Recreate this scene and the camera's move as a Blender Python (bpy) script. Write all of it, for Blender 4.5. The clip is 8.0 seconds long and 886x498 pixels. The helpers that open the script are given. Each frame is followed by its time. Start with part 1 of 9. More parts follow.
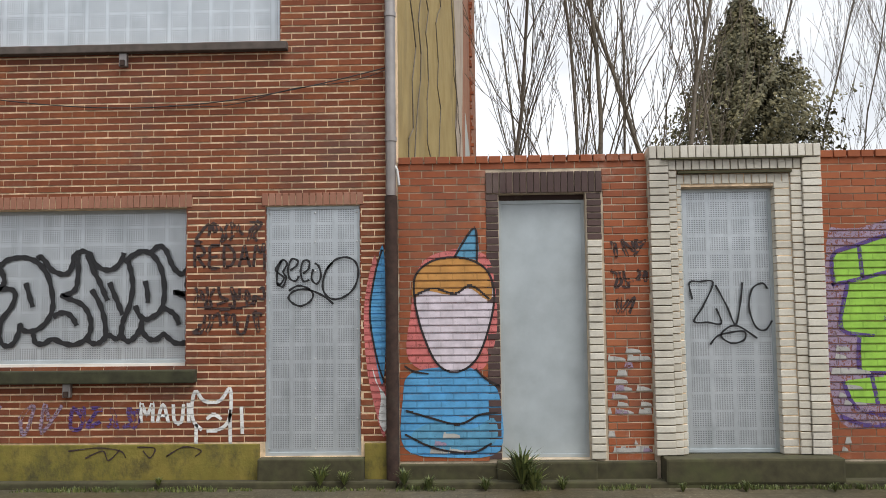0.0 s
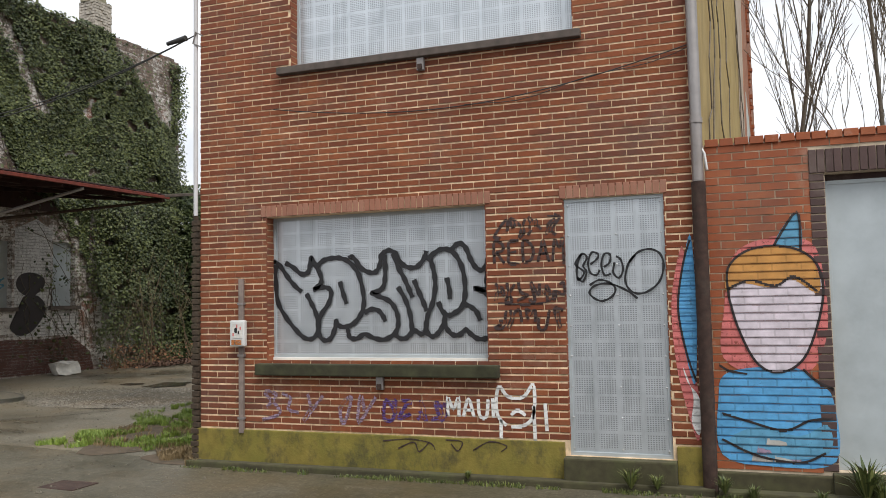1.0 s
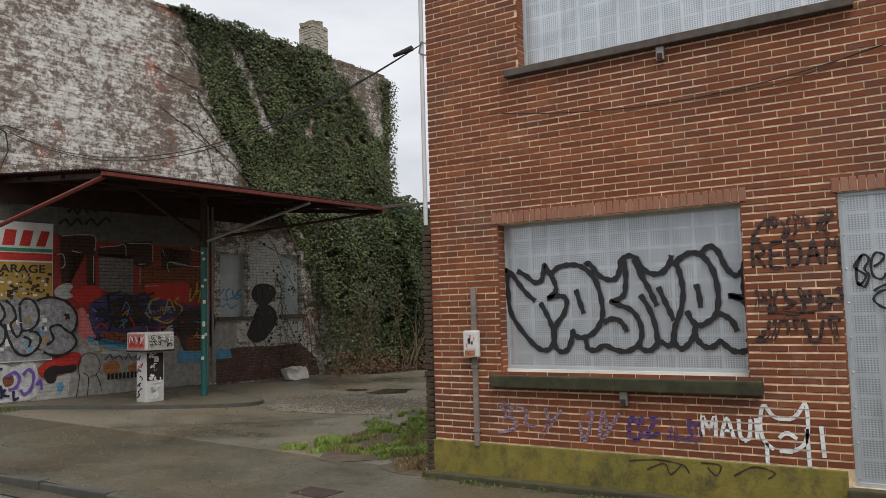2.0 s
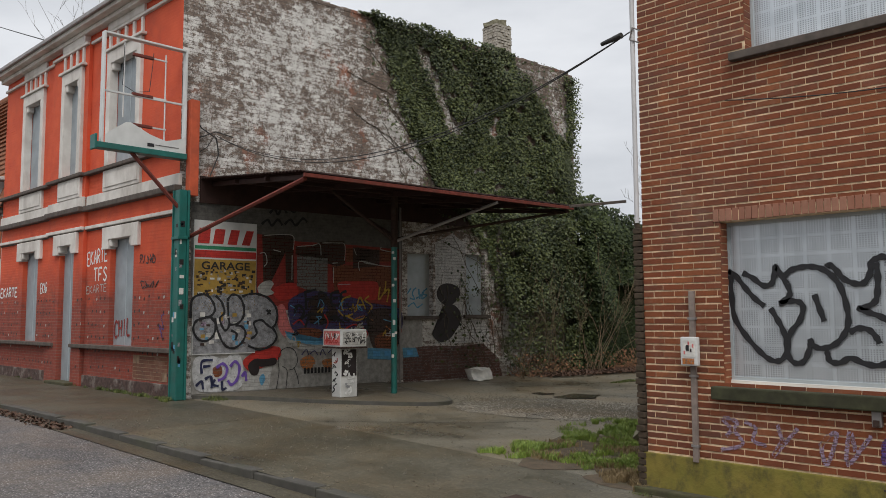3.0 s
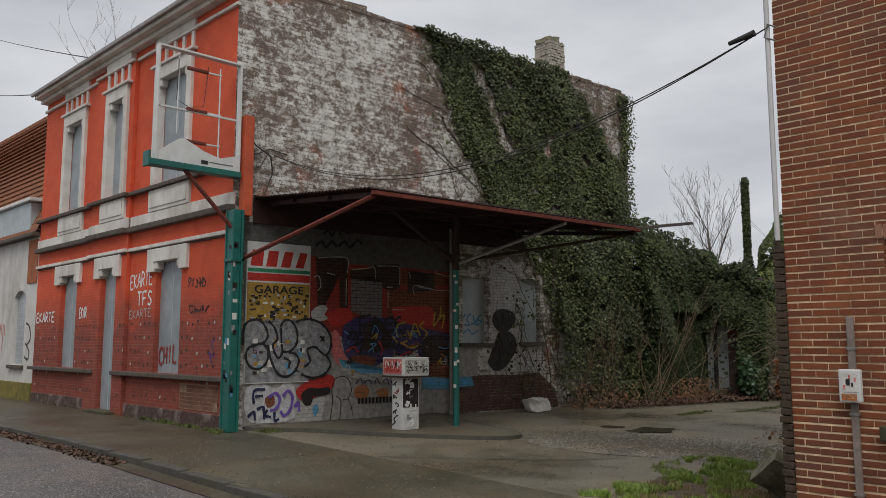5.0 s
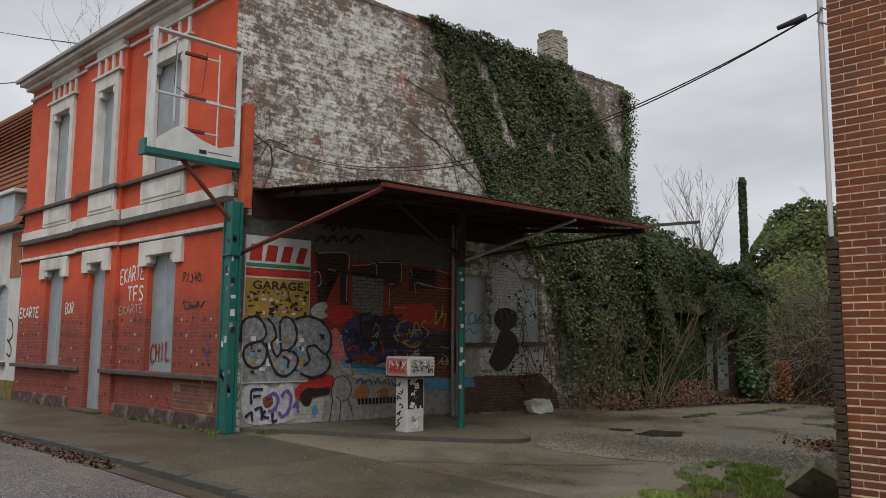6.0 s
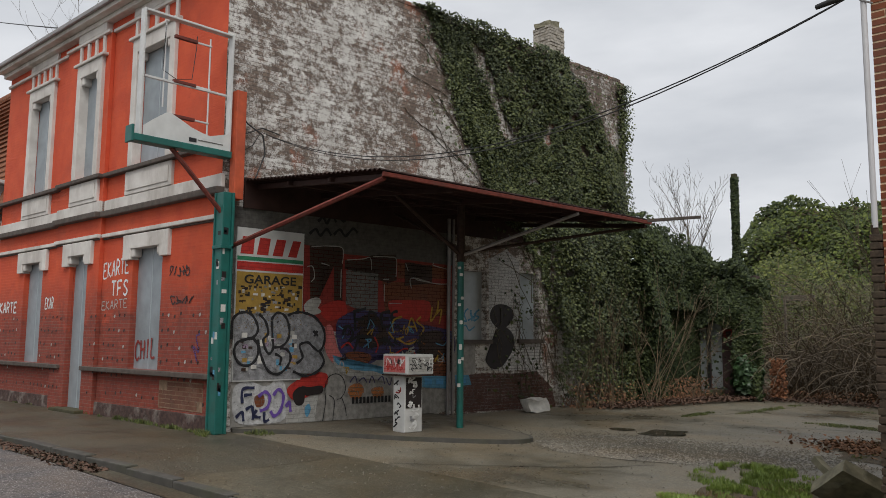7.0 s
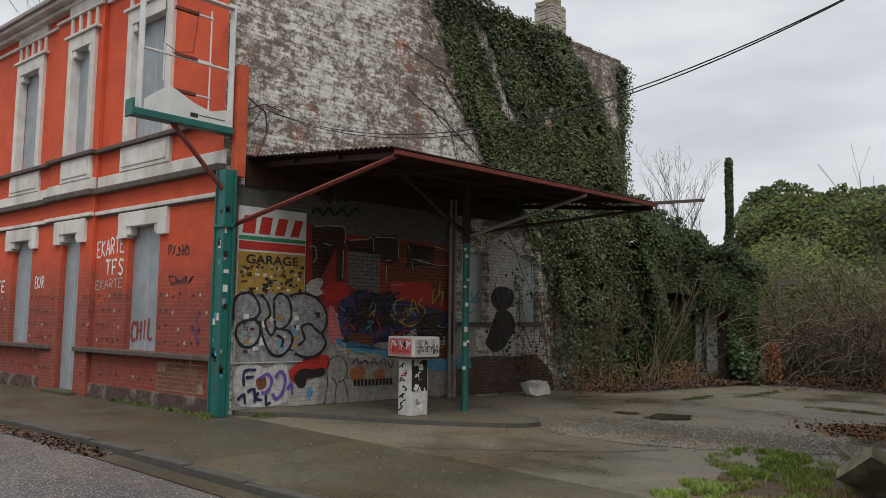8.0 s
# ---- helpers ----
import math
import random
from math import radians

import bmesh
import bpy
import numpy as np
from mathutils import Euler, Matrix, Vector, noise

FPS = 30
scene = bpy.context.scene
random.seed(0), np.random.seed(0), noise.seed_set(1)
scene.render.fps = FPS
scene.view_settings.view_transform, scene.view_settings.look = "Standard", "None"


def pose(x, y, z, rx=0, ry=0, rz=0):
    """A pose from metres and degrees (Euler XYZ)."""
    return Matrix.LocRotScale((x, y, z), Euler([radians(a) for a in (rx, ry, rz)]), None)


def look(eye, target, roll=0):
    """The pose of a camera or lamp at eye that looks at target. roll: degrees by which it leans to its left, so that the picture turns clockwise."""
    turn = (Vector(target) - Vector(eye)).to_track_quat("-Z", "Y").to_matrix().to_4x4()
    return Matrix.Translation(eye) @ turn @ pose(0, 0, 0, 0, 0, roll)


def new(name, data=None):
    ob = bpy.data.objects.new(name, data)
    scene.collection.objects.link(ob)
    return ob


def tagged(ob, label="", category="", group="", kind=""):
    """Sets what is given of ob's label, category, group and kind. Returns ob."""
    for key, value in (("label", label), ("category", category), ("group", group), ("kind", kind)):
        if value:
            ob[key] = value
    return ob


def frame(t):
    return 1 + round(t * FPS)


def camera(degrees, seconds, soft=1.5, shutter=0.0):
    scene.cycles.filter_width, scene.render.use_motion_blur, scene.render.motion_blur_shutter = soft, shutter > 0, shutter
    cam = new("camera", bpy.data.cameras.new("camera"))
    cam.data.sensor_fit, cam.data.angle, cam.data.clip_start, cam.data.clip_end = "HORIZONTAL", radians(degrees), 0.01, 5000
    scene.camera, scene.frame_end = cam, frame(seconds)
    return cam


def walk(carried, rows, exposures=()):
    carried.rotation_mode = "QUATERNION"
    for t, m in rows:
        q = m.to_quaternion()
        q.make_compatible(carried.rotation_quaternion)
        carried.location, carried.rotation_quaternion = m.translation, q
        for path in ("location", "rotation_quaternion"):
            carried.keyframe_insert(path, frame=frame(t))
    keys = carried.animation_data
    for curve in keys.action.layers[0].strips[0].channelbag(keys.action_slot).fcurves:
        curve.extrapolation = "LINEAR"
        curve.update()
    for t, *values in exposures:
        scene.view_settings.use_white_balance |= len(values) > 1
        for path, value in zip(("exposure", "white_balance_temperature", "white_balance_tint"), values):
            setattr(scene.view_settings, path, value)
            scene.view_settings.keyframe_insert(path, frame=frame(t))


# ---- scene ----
cam = camera(58.2, 8.0, soft=0.5)
METRES, EYE, TILT, LEAN, TURN = 4.3, 1.55, 0.0, 0.0, 1.8
ROWS = [
    (0.0, 0.0, 0.0, 0.0, 0.04, 3.73, 0.66),
    (0.5, -0.0607, 0.0155, 0.0049, 10.23, 3.86, 0.94),
    (1.0, -0.1157, 0.0379, -0.0026, 17.58, 3.8, 1.15),
    (1.5, -0.1626, 0.0717, 0.0065, 27.52, 4.35, 1.59),
    (2.0, -0.2264, 0.0791, 0.0073, 31.62, 4.53, 1.49),
    (3.5, -0.3976, 0.0926, 0.0115, 46.72, 4.87, -0.09),
    (4.0, -0.4686, 0.0795, 0.0137, 45.95, 4.8, -0.14),
    (4.5, -0.535, 0.0783, 0.0119, 45.46, 6.25, 0.02),
    (6.0, -0.7448, 0.0906, 0.0126, 43.35, 6.67, -0.41),
    (6.5, -0.811, 0.1098, 0.0101, 42.65, 6.6, -0.33),
    (7.0, -0.8658, 0.1172, 0.0109, 41.89, 6.49, -0.51),
    (7.5, -0.9267, 0.1, 0.0131, 41.03, 6.47, -0.44),
    (8.0, -0.9695, 0.096, 0.0106, 40.47, 5.23, -0.84),
]
EXPOSURES = [(0.0, 0.64), (0.5, 0.6), (1.0, 0.7), (1.5, 0.76), (2.0, 0.32), (3.5, 0.16), (4.0, 0.02), (4.5, -0.06), (6.0, 0.02), (6.5, 0.16), (7.0, 0.14), (8.0, 0.16)]
walk(cam, [(t, pose(0, 0, EYE, TILT, LEAN, TURN) @ pose(METRES * x, METRES * y, METRES * z, 90 + pitch, roll, yaw)) for t, x, y, z, yaw, pitch, roll in ROWS], EXPOSURES)

# ---- world and light: overcast sky ----
world = bpy.data.worlds.new("overcast_sky")
scene.world = world
world.use_nodes = True
wn, wl = world.node_tree.nodes, world.node_tree.links
wn.clear()
w_out = wn.new("ShaderNodeOutputWorld")
w_bg = wn.new("ShaderNodeBackground")
w_sky = wn.new("ShaderNodeTexSky")
w_sky.sky_type = "NISHITA"
w_sky.sun_disc = False
w_sky.sun_elevation, w_sky.sun_rotation = radians(57), radians(133)
w_sky.air_density, w_sky.dust_density = 1.0, 4.0
w_co = wn.new("ShaderNodeTexCoord")
w_map = wn.new("ShaderNodeMapping")
w_map.inputs["Scale"].default_value = (1.0, 1.0, 3.2)
w_noise = wn.new("ShaderNodeTexNoise")
w_noise.inputs["Scale"].default_value = 2.3
w_noise.inputs["Detail"].default_value = 6
w_ramp = wn.new("ShaderNodeValToRGB")
w_ramp.color_ramp.elements[0].position, w_ramp.color_ramp.elements[0].color = 0.36, (6.6, 6.9, 7.4, 1)
w_ramp.color_ramp.elements[1].position, w_ramp.color_ramp.elements[1].color = 0.68, (10.2, 10.4, 10.8, 1)
w_mix = wn.new("ShaderNodeMix")
w_mix.data_type = "RGBA"
w_mix.inputs[0].default_value = 0.93
wl.new(w_co.outputs["Generated"], w_map.inputs["Vector"])
wl.new(w_map.outputs["Vector"], w_noise.inputs["Vector"])
wl.new(w_noise.outputs["Fac"], w_ramp.inputs["Fac"])
wl.new(w_sky.outputs["Color"], w_mix.inputs[6])
wl.new(w_ramp.outputs["Color"], w_mix.inputs[7])
wl.new(w_mix.outputs[2], w_bg.inputs["Color"])
w_bg.inputs["Strength"].default_value = 0.077
wl.new(w_bg.outputs["Background"], w_out.inputs["Surface"])

sun_data = bpy.data.lights.new("sun", "SUN")
sun_data.energy, sun_data.angle, sun_data.color = 2.05, radians(40), (1.0, 0.98, 0.95)
sun = new("sun", sun_data)
sun.matrix_world = look((0, 0, 30), (-15, 14, 30 - 32))


# ---- small builders ----
def kerb_slant(x):
    """The kerb runs a little off the line of the house fronts."""
    return 0.03 * (min(x, -5.0) + 14)


def ground_z(x):
    """The yard and pavement rise gently towards the red house."""
    return 0.19 * min(1.0, max(0.0, (-5.4 - x) / 8.6))


def bm_box(bm, x0, x1, y0, y1, z0, z1, bevel=0.0):
    r = bmesh.ops.create_cube(bm, size=1, matrix=Matrix.LocRotScale(((x0 + x1) / 2, (y0 + y1) / 2, (z0 + z1) / 2), None, (abs(x1 - x0), abs(y1 - y0), abs(z1 - z0))))
    if bevel:
        es = list({e for v in r["verts"] for e in v.link_edges})
        bmesh.ops.bevel(bm, geom=es, offset=bevel, segments=2, affect="EDGES", profile=0.6)
    return r


def bm_tube(bm, a, b, r0, r1=None, n=8, caps=True):
    a, b = Vector(a), Vector(b)
    r1 = r0 if r1 is None else r1
    m = Matrix.Translation((a + b) / 2) @ (b - a).to_track_quat("Z", "Y").to_matrix().to_4x4()
    bmesh.ops.create_cone(bm, cap_ends=caps, segments=n, radius1=r0, radius2=r1, depth=(b - a).length, matrix=m)


def bm_quad(bm, *pts):
    return bm.faces.new([bm.verts.new(p) for p in pts])


def smooth(me, angle=40):
    for p in me.polygons:
        p.use_smooth = True
    me.set_sharp_from_angle(angle=radians(angle))


def mesh_of(name, bm, material, is_smooth=False):
    me = bpy.data.meshes.new(name)
    bmesh.ops.recalc_face_normals(bm, faces=bm.faces[:])
    bm.to_mesh(me)
    bm.free()
    me.materials.append(material)
    if is_smooth:
        smooth(me)
    return me


def part(name, bm, material, parent=None, label="", is_smooth=False):
    ob = new(name, mesh_of(name, bm, material, is_smooth))
    if parent is not None:
        ob.parent = parent
        ob.matrix_parent_inverse = parent.matrix_world.inverted()
    return tagged(ob, label)


def part_box(name, dims, material, parent=None, label="", bevel=0.0):
    bm = bmesh.new()
    bm_box(bm, *dims, bevel)
    return part(name, bm, material, parent, label)


def thing(name, at, label, category, group="", kind=""):
    ob = new(name)
    ob.empty_display_size = 0.1
    ob.matrix_world = at if isinstance(at, Matrix) else Matrix.Translation(at)
    bpy.context.view_layer.update()
    return tagged(ob, label, category, group, kind)


def part_tube(name, pts, r, material, parent=None, label="", n=8):
    """A round bar or pipe bent through pts."""
    cu = bpy.data.curves.new(name, "CURVE")
    cu.dimensions, cu.bevel_depth, cu.bevel_resolution, cu.use_fill_caps = "3D", r, max(1, n // 4 - 1), True
    sp = cu.splines.new("POLY")
    sp.points.add(len(pts) - 1)
    for p, q in zip(sp.points, pts):
        p.co = (*q, 1)
    tmp = bpy.data.objects.new(name, cu)
    me = bpy.data.meshes.new_from_object(tmp)
    bpy.data.objects.remove(tmp)
    bpy.data.curves.remove(cu)
    me.materials.clear()
    me.materials.append(material)
    smooth(me, 50)
    ob = new(name, me)
    if parent is not None:
        ob.parent = parent
        ob.matrix_parent_inverse = parent.matrix_world.inverted()
    return tagged(ob, label)


def bm_wall(bm, us, zs, depth, holes, m):
    """A wall from us[0] to us[1] and zs[0] to zs[1], its front at local y 0 and its back at depth, with openings (u0, u1, z0, z1) cut right through."""
    ug = sorted({*us, *[h[0] for h in holes], *[h[1] for h in holes]})
    zg = sorted({*zs, *[h[2] for h in holes], *[h[3] for h in holes]})
    ug = [u for u in ug if us[0] <= u <= us[1]]
    zg = [z for z in zg if zs[0] <= z <= zs[1]]
    full = {}
    for i in range(len(ug) - 1):
        for k in range(len(zg) - 1):
            u, z = (ug[i] + ug[i + 1]) / 2, (zg[k] + zg[k + 1]) / 2
            full[i, k] = not any(h[0] < u < h[1] and h[2] < z < h[3] for h in holes)
    vs = {}

    def v(i, k, d):
        if (i, k, d) not in vs:
            vs[i, k, d] = bm.verts.new(m @ Vector((ug[i], d, zg[k])))
        return vs[i, k, d]
    for (i, k), f in full.items():
        if not f:
            continue
        bm.faces.new([v(i, k, 0), v(i + 1, k, 0), v(i + 1, k + 1, 0), v(i, k + 1, 0)])
        bm.faces.new([v(i, k, depth), v(i, k + 1, depth), v(i + 1, k + 1, depth), v(i + 1, k, depth)])
        for di, dk, a, b in ((-1, 0, (0, 0), (0, 1)), (1, 0, (1, 1), (1, 0)), (0, -1, (1, 0), (0, 0)), (0, 1, (0, 1), (1, 1))):
            if not full.get((i + di, k + dk), False):
                bm.faces.new([v(i + a[0], k + a[1], 0), v(i + b[0], k + b[1], 0), v(i + b[0], k + b[1], depth), v(i + a[0], k + a[1], depth)])


# ---- materials ----
class Mat:
    """Short-hand for node materials in object or world space."""

    def __init__(self, name, rough=0.8, metal=0.0):
        self.m = bpy.data.materials.new(name)
        self.m.use_nodes = True
        self.n, self.l = self.m.node_tree.nodes, self.m.node_tree.links
        self.b = self.n["Principled BSDF"]
        self.b.inputs["Roughness"].default_value = rough
        self.b.inputs["Metallic"].default_value = metal
        g = self.n.new("ShaderNodeNewGeometry")
        self.pos = g.outputs["Position"]
        self.geo = g

    def put(self, sock, value):
        if hasattr(value, "is_linked") or hasattr(value, "links"):
            self.l.new(value, sock)
        else:
            sock.default_value = value

    def mapped(self, scale=(1, 1, 1), rot=(0, 0, 0), loc=(0, 0, 0)):
        n = self.n.new("ShaderNodeMapping")
        n.inputs["Scale"].default_value, n.inputs["Rotation"].default_value, n.inputs["Location"].default_value = scale, rot, loc
        self.l.new(self.pos, n.inputs["Vector"])
        return n.outputs["Vector"]

    def noise(self, scale, detail=4, rough=0.55, vec=None, dist=0.0):
        n = self.n.new("ShaderNodeTexNoise")
        n.inputs["Scale"].default_value, n.inputs["Detail"].default_value = scale, detail
        n.inputs["Roughness"].default_value, n.inputs["Distortion"].default_value = rough, dist
        self.l.new(vec or self.pos, n.inputs["Vector"])
        return n.outputs["Fac"]

    def voronoi(self, scale, vec=None, feature="F1", out="Distance"):
        n = self.n.new("ShaderNodeTexVoronoi")
        n.feature = feature
        n.inputs["Scale"].default_value = scale
        self.l.new(vec or self.pos, n.inputs["Vector"])
        return n.outputs[out]

    def ramp(self, fac, lo, hi, c0=(0, 0, 0, 1), c1=(1, 1, 1, 1)):
        n = self.n.new("ShaderNodeValToRGB")
        e = n.color_ramp.elements
        e[0].position, e[0].color, e[1].position, e[1].color = lo, c0, hi, c1
        self.l.new(fac, n.inputs["Fac"])
        return n.outputs["Color"]

    def mix(self, fac, a, b, blend="MIX"):
        n = self.n.new("ShaderNodeMix")
        n.data_type, n.blend_type = "RGBA", blend
        self.put(n.inputs[0], fac)
        self.put(n.inputs[6], a if not isinstance(a, tuple) else (*a[:3], 1))
        self.put(n.inputs[7], b if not isinstance(b, tuple) else (*b[:3], 1))
        return n.outputs[2]

    def math(self, op, a, b=0.0, c=None, clamp=False):
        n = self.n.new("ShaderNodeMath")
        n.operation, n.use_clamp = op, clamp
        self.put(n.inputs[0], a)
        self.put(n.inputs[1], b)
        if c is not None:
            self.put(n.inputs[2], c)
        return n.outputs[0]

    def sep(self, vec=None):
        n = self.n.new("ShaderNodeSeparateXYZ")
        self.l.new(vec or self.pos, n.inputs[0])
        return n.outputs

    def comb(self, a, b, c=0.0):
        n = self.n.new("ShaderNodeCombineXYZ")
        for i, v in enumerate((a, b, c)):
            self.put(n.inputs[i], v)
        return n.outputs[0]

    def rand(self, island=False):
        if island:
            return self.geo.outputs["Random Per Island"]
        return self.n.new("ShaderNodeObjectInfo").outputs["Random"]

    def color(self, c):
        self.put(self.b.inputs["Base Color"], c if not isinstance(c, tuple) else (*c[:3], 1))
        return self

    def roughness(self, r):
        self.put(self.b.inputs["Roughness"], r)
        return self

    def bump(self, height, strength=0.4, dist=0.01):
        n = self.n.new("ShaderNodeBump")
        n.inputs["Strength"].default_value, n.inputs["Distance"].default_value = strength, dist
        self.l.new(height, n.inputs["Height"])
        self.l.new(n.outputs["Normal"], self.b.inputs["Normal"])
        return self


def plain(name, c, rough=0.6, metal=0.0, vary=0.25, scale=9.0, bump=0.15, dirt=(0.1, 0.09, 0.07), dirt_amt=0.35):
    """A paint or metal with soft mottling, grime and a little relief."""
    k = Mat(name, rough, metal)
    a = k.noise(scale, 5)
    d = k.ramp(k.noise(scale * 0.23, 6, 0.65), 0.5, 0.75)
    col = k.mix(k.ramp(a, 0.3, 0.75), tuple(x * (1 - vary) for x in c), tuple(min(1, x * (1 + vary * 0.5)) for x in c))
    col = k.mix(k.math("MULTIPLY", d, dirt_amt), col, dirt)
    k.color(col)
    if bump:
        k.bump(k.noise(scale * 6, 3), bump, 0.004)
    return k.m


def tuple_dark(stops):
    return tuple(c * 0.62 for c in stops[1])


def brick_pieces(name, stops, island=False, grime=0.35, lime=0.15):
    """Fired clay, every piece with its own tone from dark to light."""
    k = Mat(name, 0.85)
    r = k.rand(island)
    n = k.n.new("ShaderNodeValToRGB")
    e = n.color_ramp.elements
    while len(e) < len(stops):
        e.new(0.5)
    for i, c in enumerate(stops):
        e[i].position, e[i].color = i / (len(stops) - 1), (*c, 1)
    k.l.new(r, n.inputs["Fac"])
    col = k.mix(k.math("MULTIPLY", k.ramp(k.noise(60, 4), 0.35, 0.8), 0.3), n.outputs["Color"], (0.12, 0.05, 0.035))
    col = k.mix(k.math("MULTIPLY", k.ramp(k.noise(2.3, 6, 0.7), 0.35, 0.62), 0.45), tuple_dark(stops), col)
    col = k.mix(k.math("MULTIPLY", k.ramp(k.noise(1.7, 7, 0.75, k.mapped((1, 1, 1), (0, 0, 0), (7, 3, 1))), 0.56, 0.72), lime), col, (0.5, 0.44, 0.36))
    soot = k.ramp(k.noise(1.1, 6, 0.7), 0.47, 0.75)
    col = k.mix(k.math("MULTIPLY", soot, grime), col, (0.07, 0.05, 0.045))
    k.color(col).bump(k.noise(110, 4), 0.35, 0.004)
    return k.m


M_BRICK = brick_pieces("red_orange_brick", [(0.10, 0.027, 0.013), (0.25, 0.062, 0.020), (0.335, 0.096, 0.029), (0.43, 0.150, 0.050)], False, 0.62)
M_BRICK_J = brick_pieces("red_orange_brick_joined", [(0.10, 0.027, 0.013), (0.25, 0.062, 0.020), (0.335, 0.096, 0.029), (0.43, 0.150, 0.050)], True, 0.62)
M_BRICK_OLD = brick_pieces("old_red_brick", [(0.25, 0.065, 0.028), (0.41, 0.11, 0.038), (0.48, 0.14, 0.048), (0.52, 0.195, 0.085)], False, 0.55, 0.45)
M_BRICK_OLD_J = brick_pieces("old_red_brick_joined", [(0.25, 0.065, 0.028), (0.41, 0.11, 0.038), (0.48, 0.14, 0.048), (0.52, 0.195, 0.085)], True, 0.55, 0.45)
M_BRICK_LINTEL = brick_pieces("lintel_brick", [(0.32, 0.12, 0.07), (0.42, 0.19, 0.12), (0.46, 0.24, 0.16)], False, 0.2)
M_BRICK_DARK = brick_pieces("dark_purple_brick", [(0.05, 0.03, 0.028), (0.10, 0.06, 0.055), (0.14, 0.085, 0.075)], False, 0.3)
M_BRICK_WHITE = brick_pieces("whitewashed_brick", [(0.60, 0.55, 0.43), (0.82, 0.77, 0.65), (0.88, 0.84, 0.74)], False, 0.45)
M_BARE = brick_pieces("dull_bare_brick", [(0.16, 0.05, 0.03), (0.26, 0.10, 0.055), (0.34, 0.17, 0.10)], True, 0.5, 0.3)
M_BAREJOINT = plain("sandy_joint", (0.30, 0.20, 0.13), 0.95, vary=0.4, scale=10, bump=0.3, dirt=(0.2, 0.05, 0.03), dirt_amt=0.6)
M_MORTAR = plain("cream_mortar", (0.80, 0.60, 0.39), 0.95, vary=0.4, scale=14, bump=0.3, dirt=(0.14, 0.08, 0.045), dirt_amt=0.65)
M_MORTAR_OLD = plain("grey_mortar", (0.55, 0.45, 0.33), 0.95, vary=0.35, scale=10, bump=0.3, dirt_amt=0.6)


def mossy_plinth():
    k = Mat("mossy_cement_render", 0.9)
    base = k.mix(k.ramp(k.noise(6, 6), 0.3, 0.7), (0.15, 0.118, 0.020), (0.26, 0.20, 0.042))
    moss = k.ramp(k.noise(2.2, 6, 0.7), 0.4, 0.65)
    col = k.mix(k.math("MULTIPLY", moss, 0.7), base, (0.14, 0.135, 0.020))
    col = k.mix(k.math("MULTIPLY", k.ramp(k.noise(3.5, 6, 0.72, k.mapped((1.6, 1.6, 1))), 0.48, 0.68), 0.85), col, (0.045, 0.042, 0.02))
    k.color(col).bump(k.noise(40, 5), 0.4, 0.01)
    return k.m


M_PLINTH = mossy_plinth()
M_STONE = plain("mossy_bluestone", (0.060, 0.054, 0.026), 0.97, vary=0.35, scale=12, dirt=(0.08, 0.09, 0.03), dirt_amt=0.7)
M_SILL = plain("algae_green_sill", (0.046, 0.046, 0.022), 0.97, vary=0.45, scale=10, bump=0.3, dirt=(0.025, 0.022, 0.015), dirt_amt=0.7)
M_KERB = plain("worn_kerb_stone", (0.075, 0.07, 0.06), 0.7, vary=0.35, scale=7, dirt=(0.06, 0.065, 0.03), dirt_amt=0.6)


def perforated():
    """Galvanised anti-squat sheet: panels of fine round holes with plain strips between them."""
    k = Mat("perforated_galvanised_sheet", 0.38, 0.6)
    x, y, z = k.sep()
    hx = k.math("FRACT", k.math("MULTIPLY", x, 1 / 0.021))
    hz = k.math("FRACT", k.math("MULTIPLY", z, 1 / 0.017))
    dx, dz = k.math("SUBTRACT", hx, 0.5), k.math("SUBTRACT", hz, 0.5)
    d = k.math("ADD", k.math("MULTIPLY", dx, dx), k.math("MULTIPLY", dz, dz))
    hole = k.math("LESS_THAN", d, 0.10)
    px = k.math("LESS_THAN", k.math("FRACT", k.math("MULTIPLY", x, 1 / 0.19)), 0.84)
    pz = k.math("LESS_THAN", k.math("FRACT", k.math("MULTIPLY", z, 1 / 0.15)), 0.84)
    hole = k.math("MULTIPLY", hole, k.math("MULTIPLY", px, pz))
    steel = k.mix(k.ramp(k.noise(5, 6, 0.65), 0.3, 0.75), (0.50, 0.54, 0.57), (0.66, 0.70, 0.73))
    streak = k.ramp(k.noise(3.0, 5, 0.6, k.mapped((5, 5, 0.5))), 0.5, 0.8)
    steel = k.mix(k.math("MULTIPLY", streak, 0.4), steel, (0.27, 0.30, 0.31))
    k.color(k.mix(k.math("MULTIPLY", hole, 0.55), steel, (0.09, 0.10, 0.11)))
    k.bump(k.noise(2.0, 3), 0.12, 0.03)
    return k.m


M_PERF = perforated()
M_SHEET = plain("galvanised_sheet", (0.46, 0.51, 0.53), 0.5, 0.3, vary=0.15, scale=4, bump=0.08, dirt=(0.2, 0.2, 0.19), dirt_amt=0.35)
M_SHEETDULL = plain("dull_grey_sheet", (0.35, 0.39, 0.415), 0.55, 0.3, vary=0.2, scale=3, bump=0.08, dirt=(0.15, 0.15, 0.14), dirt_amt=0.4)
M_RIVET = plain("rivet_steel", (0.62, 0.63, 0.64), 0.3, 0.8, vary=0.1, bump=0)
M_ZINC = plain("weathered_zinc", (0.32, 0.30, 0.29), 0.5, 0.6, vary=0.2, scale=6, dirt=(0.2, 0.14, 0.1), dirt_amt=0.4)
M_PVC = plain("grey_pvc", (0.55, 0.54, 0.54), 0.5, vary=0.1, scale=5, dirt_amt=0.2)
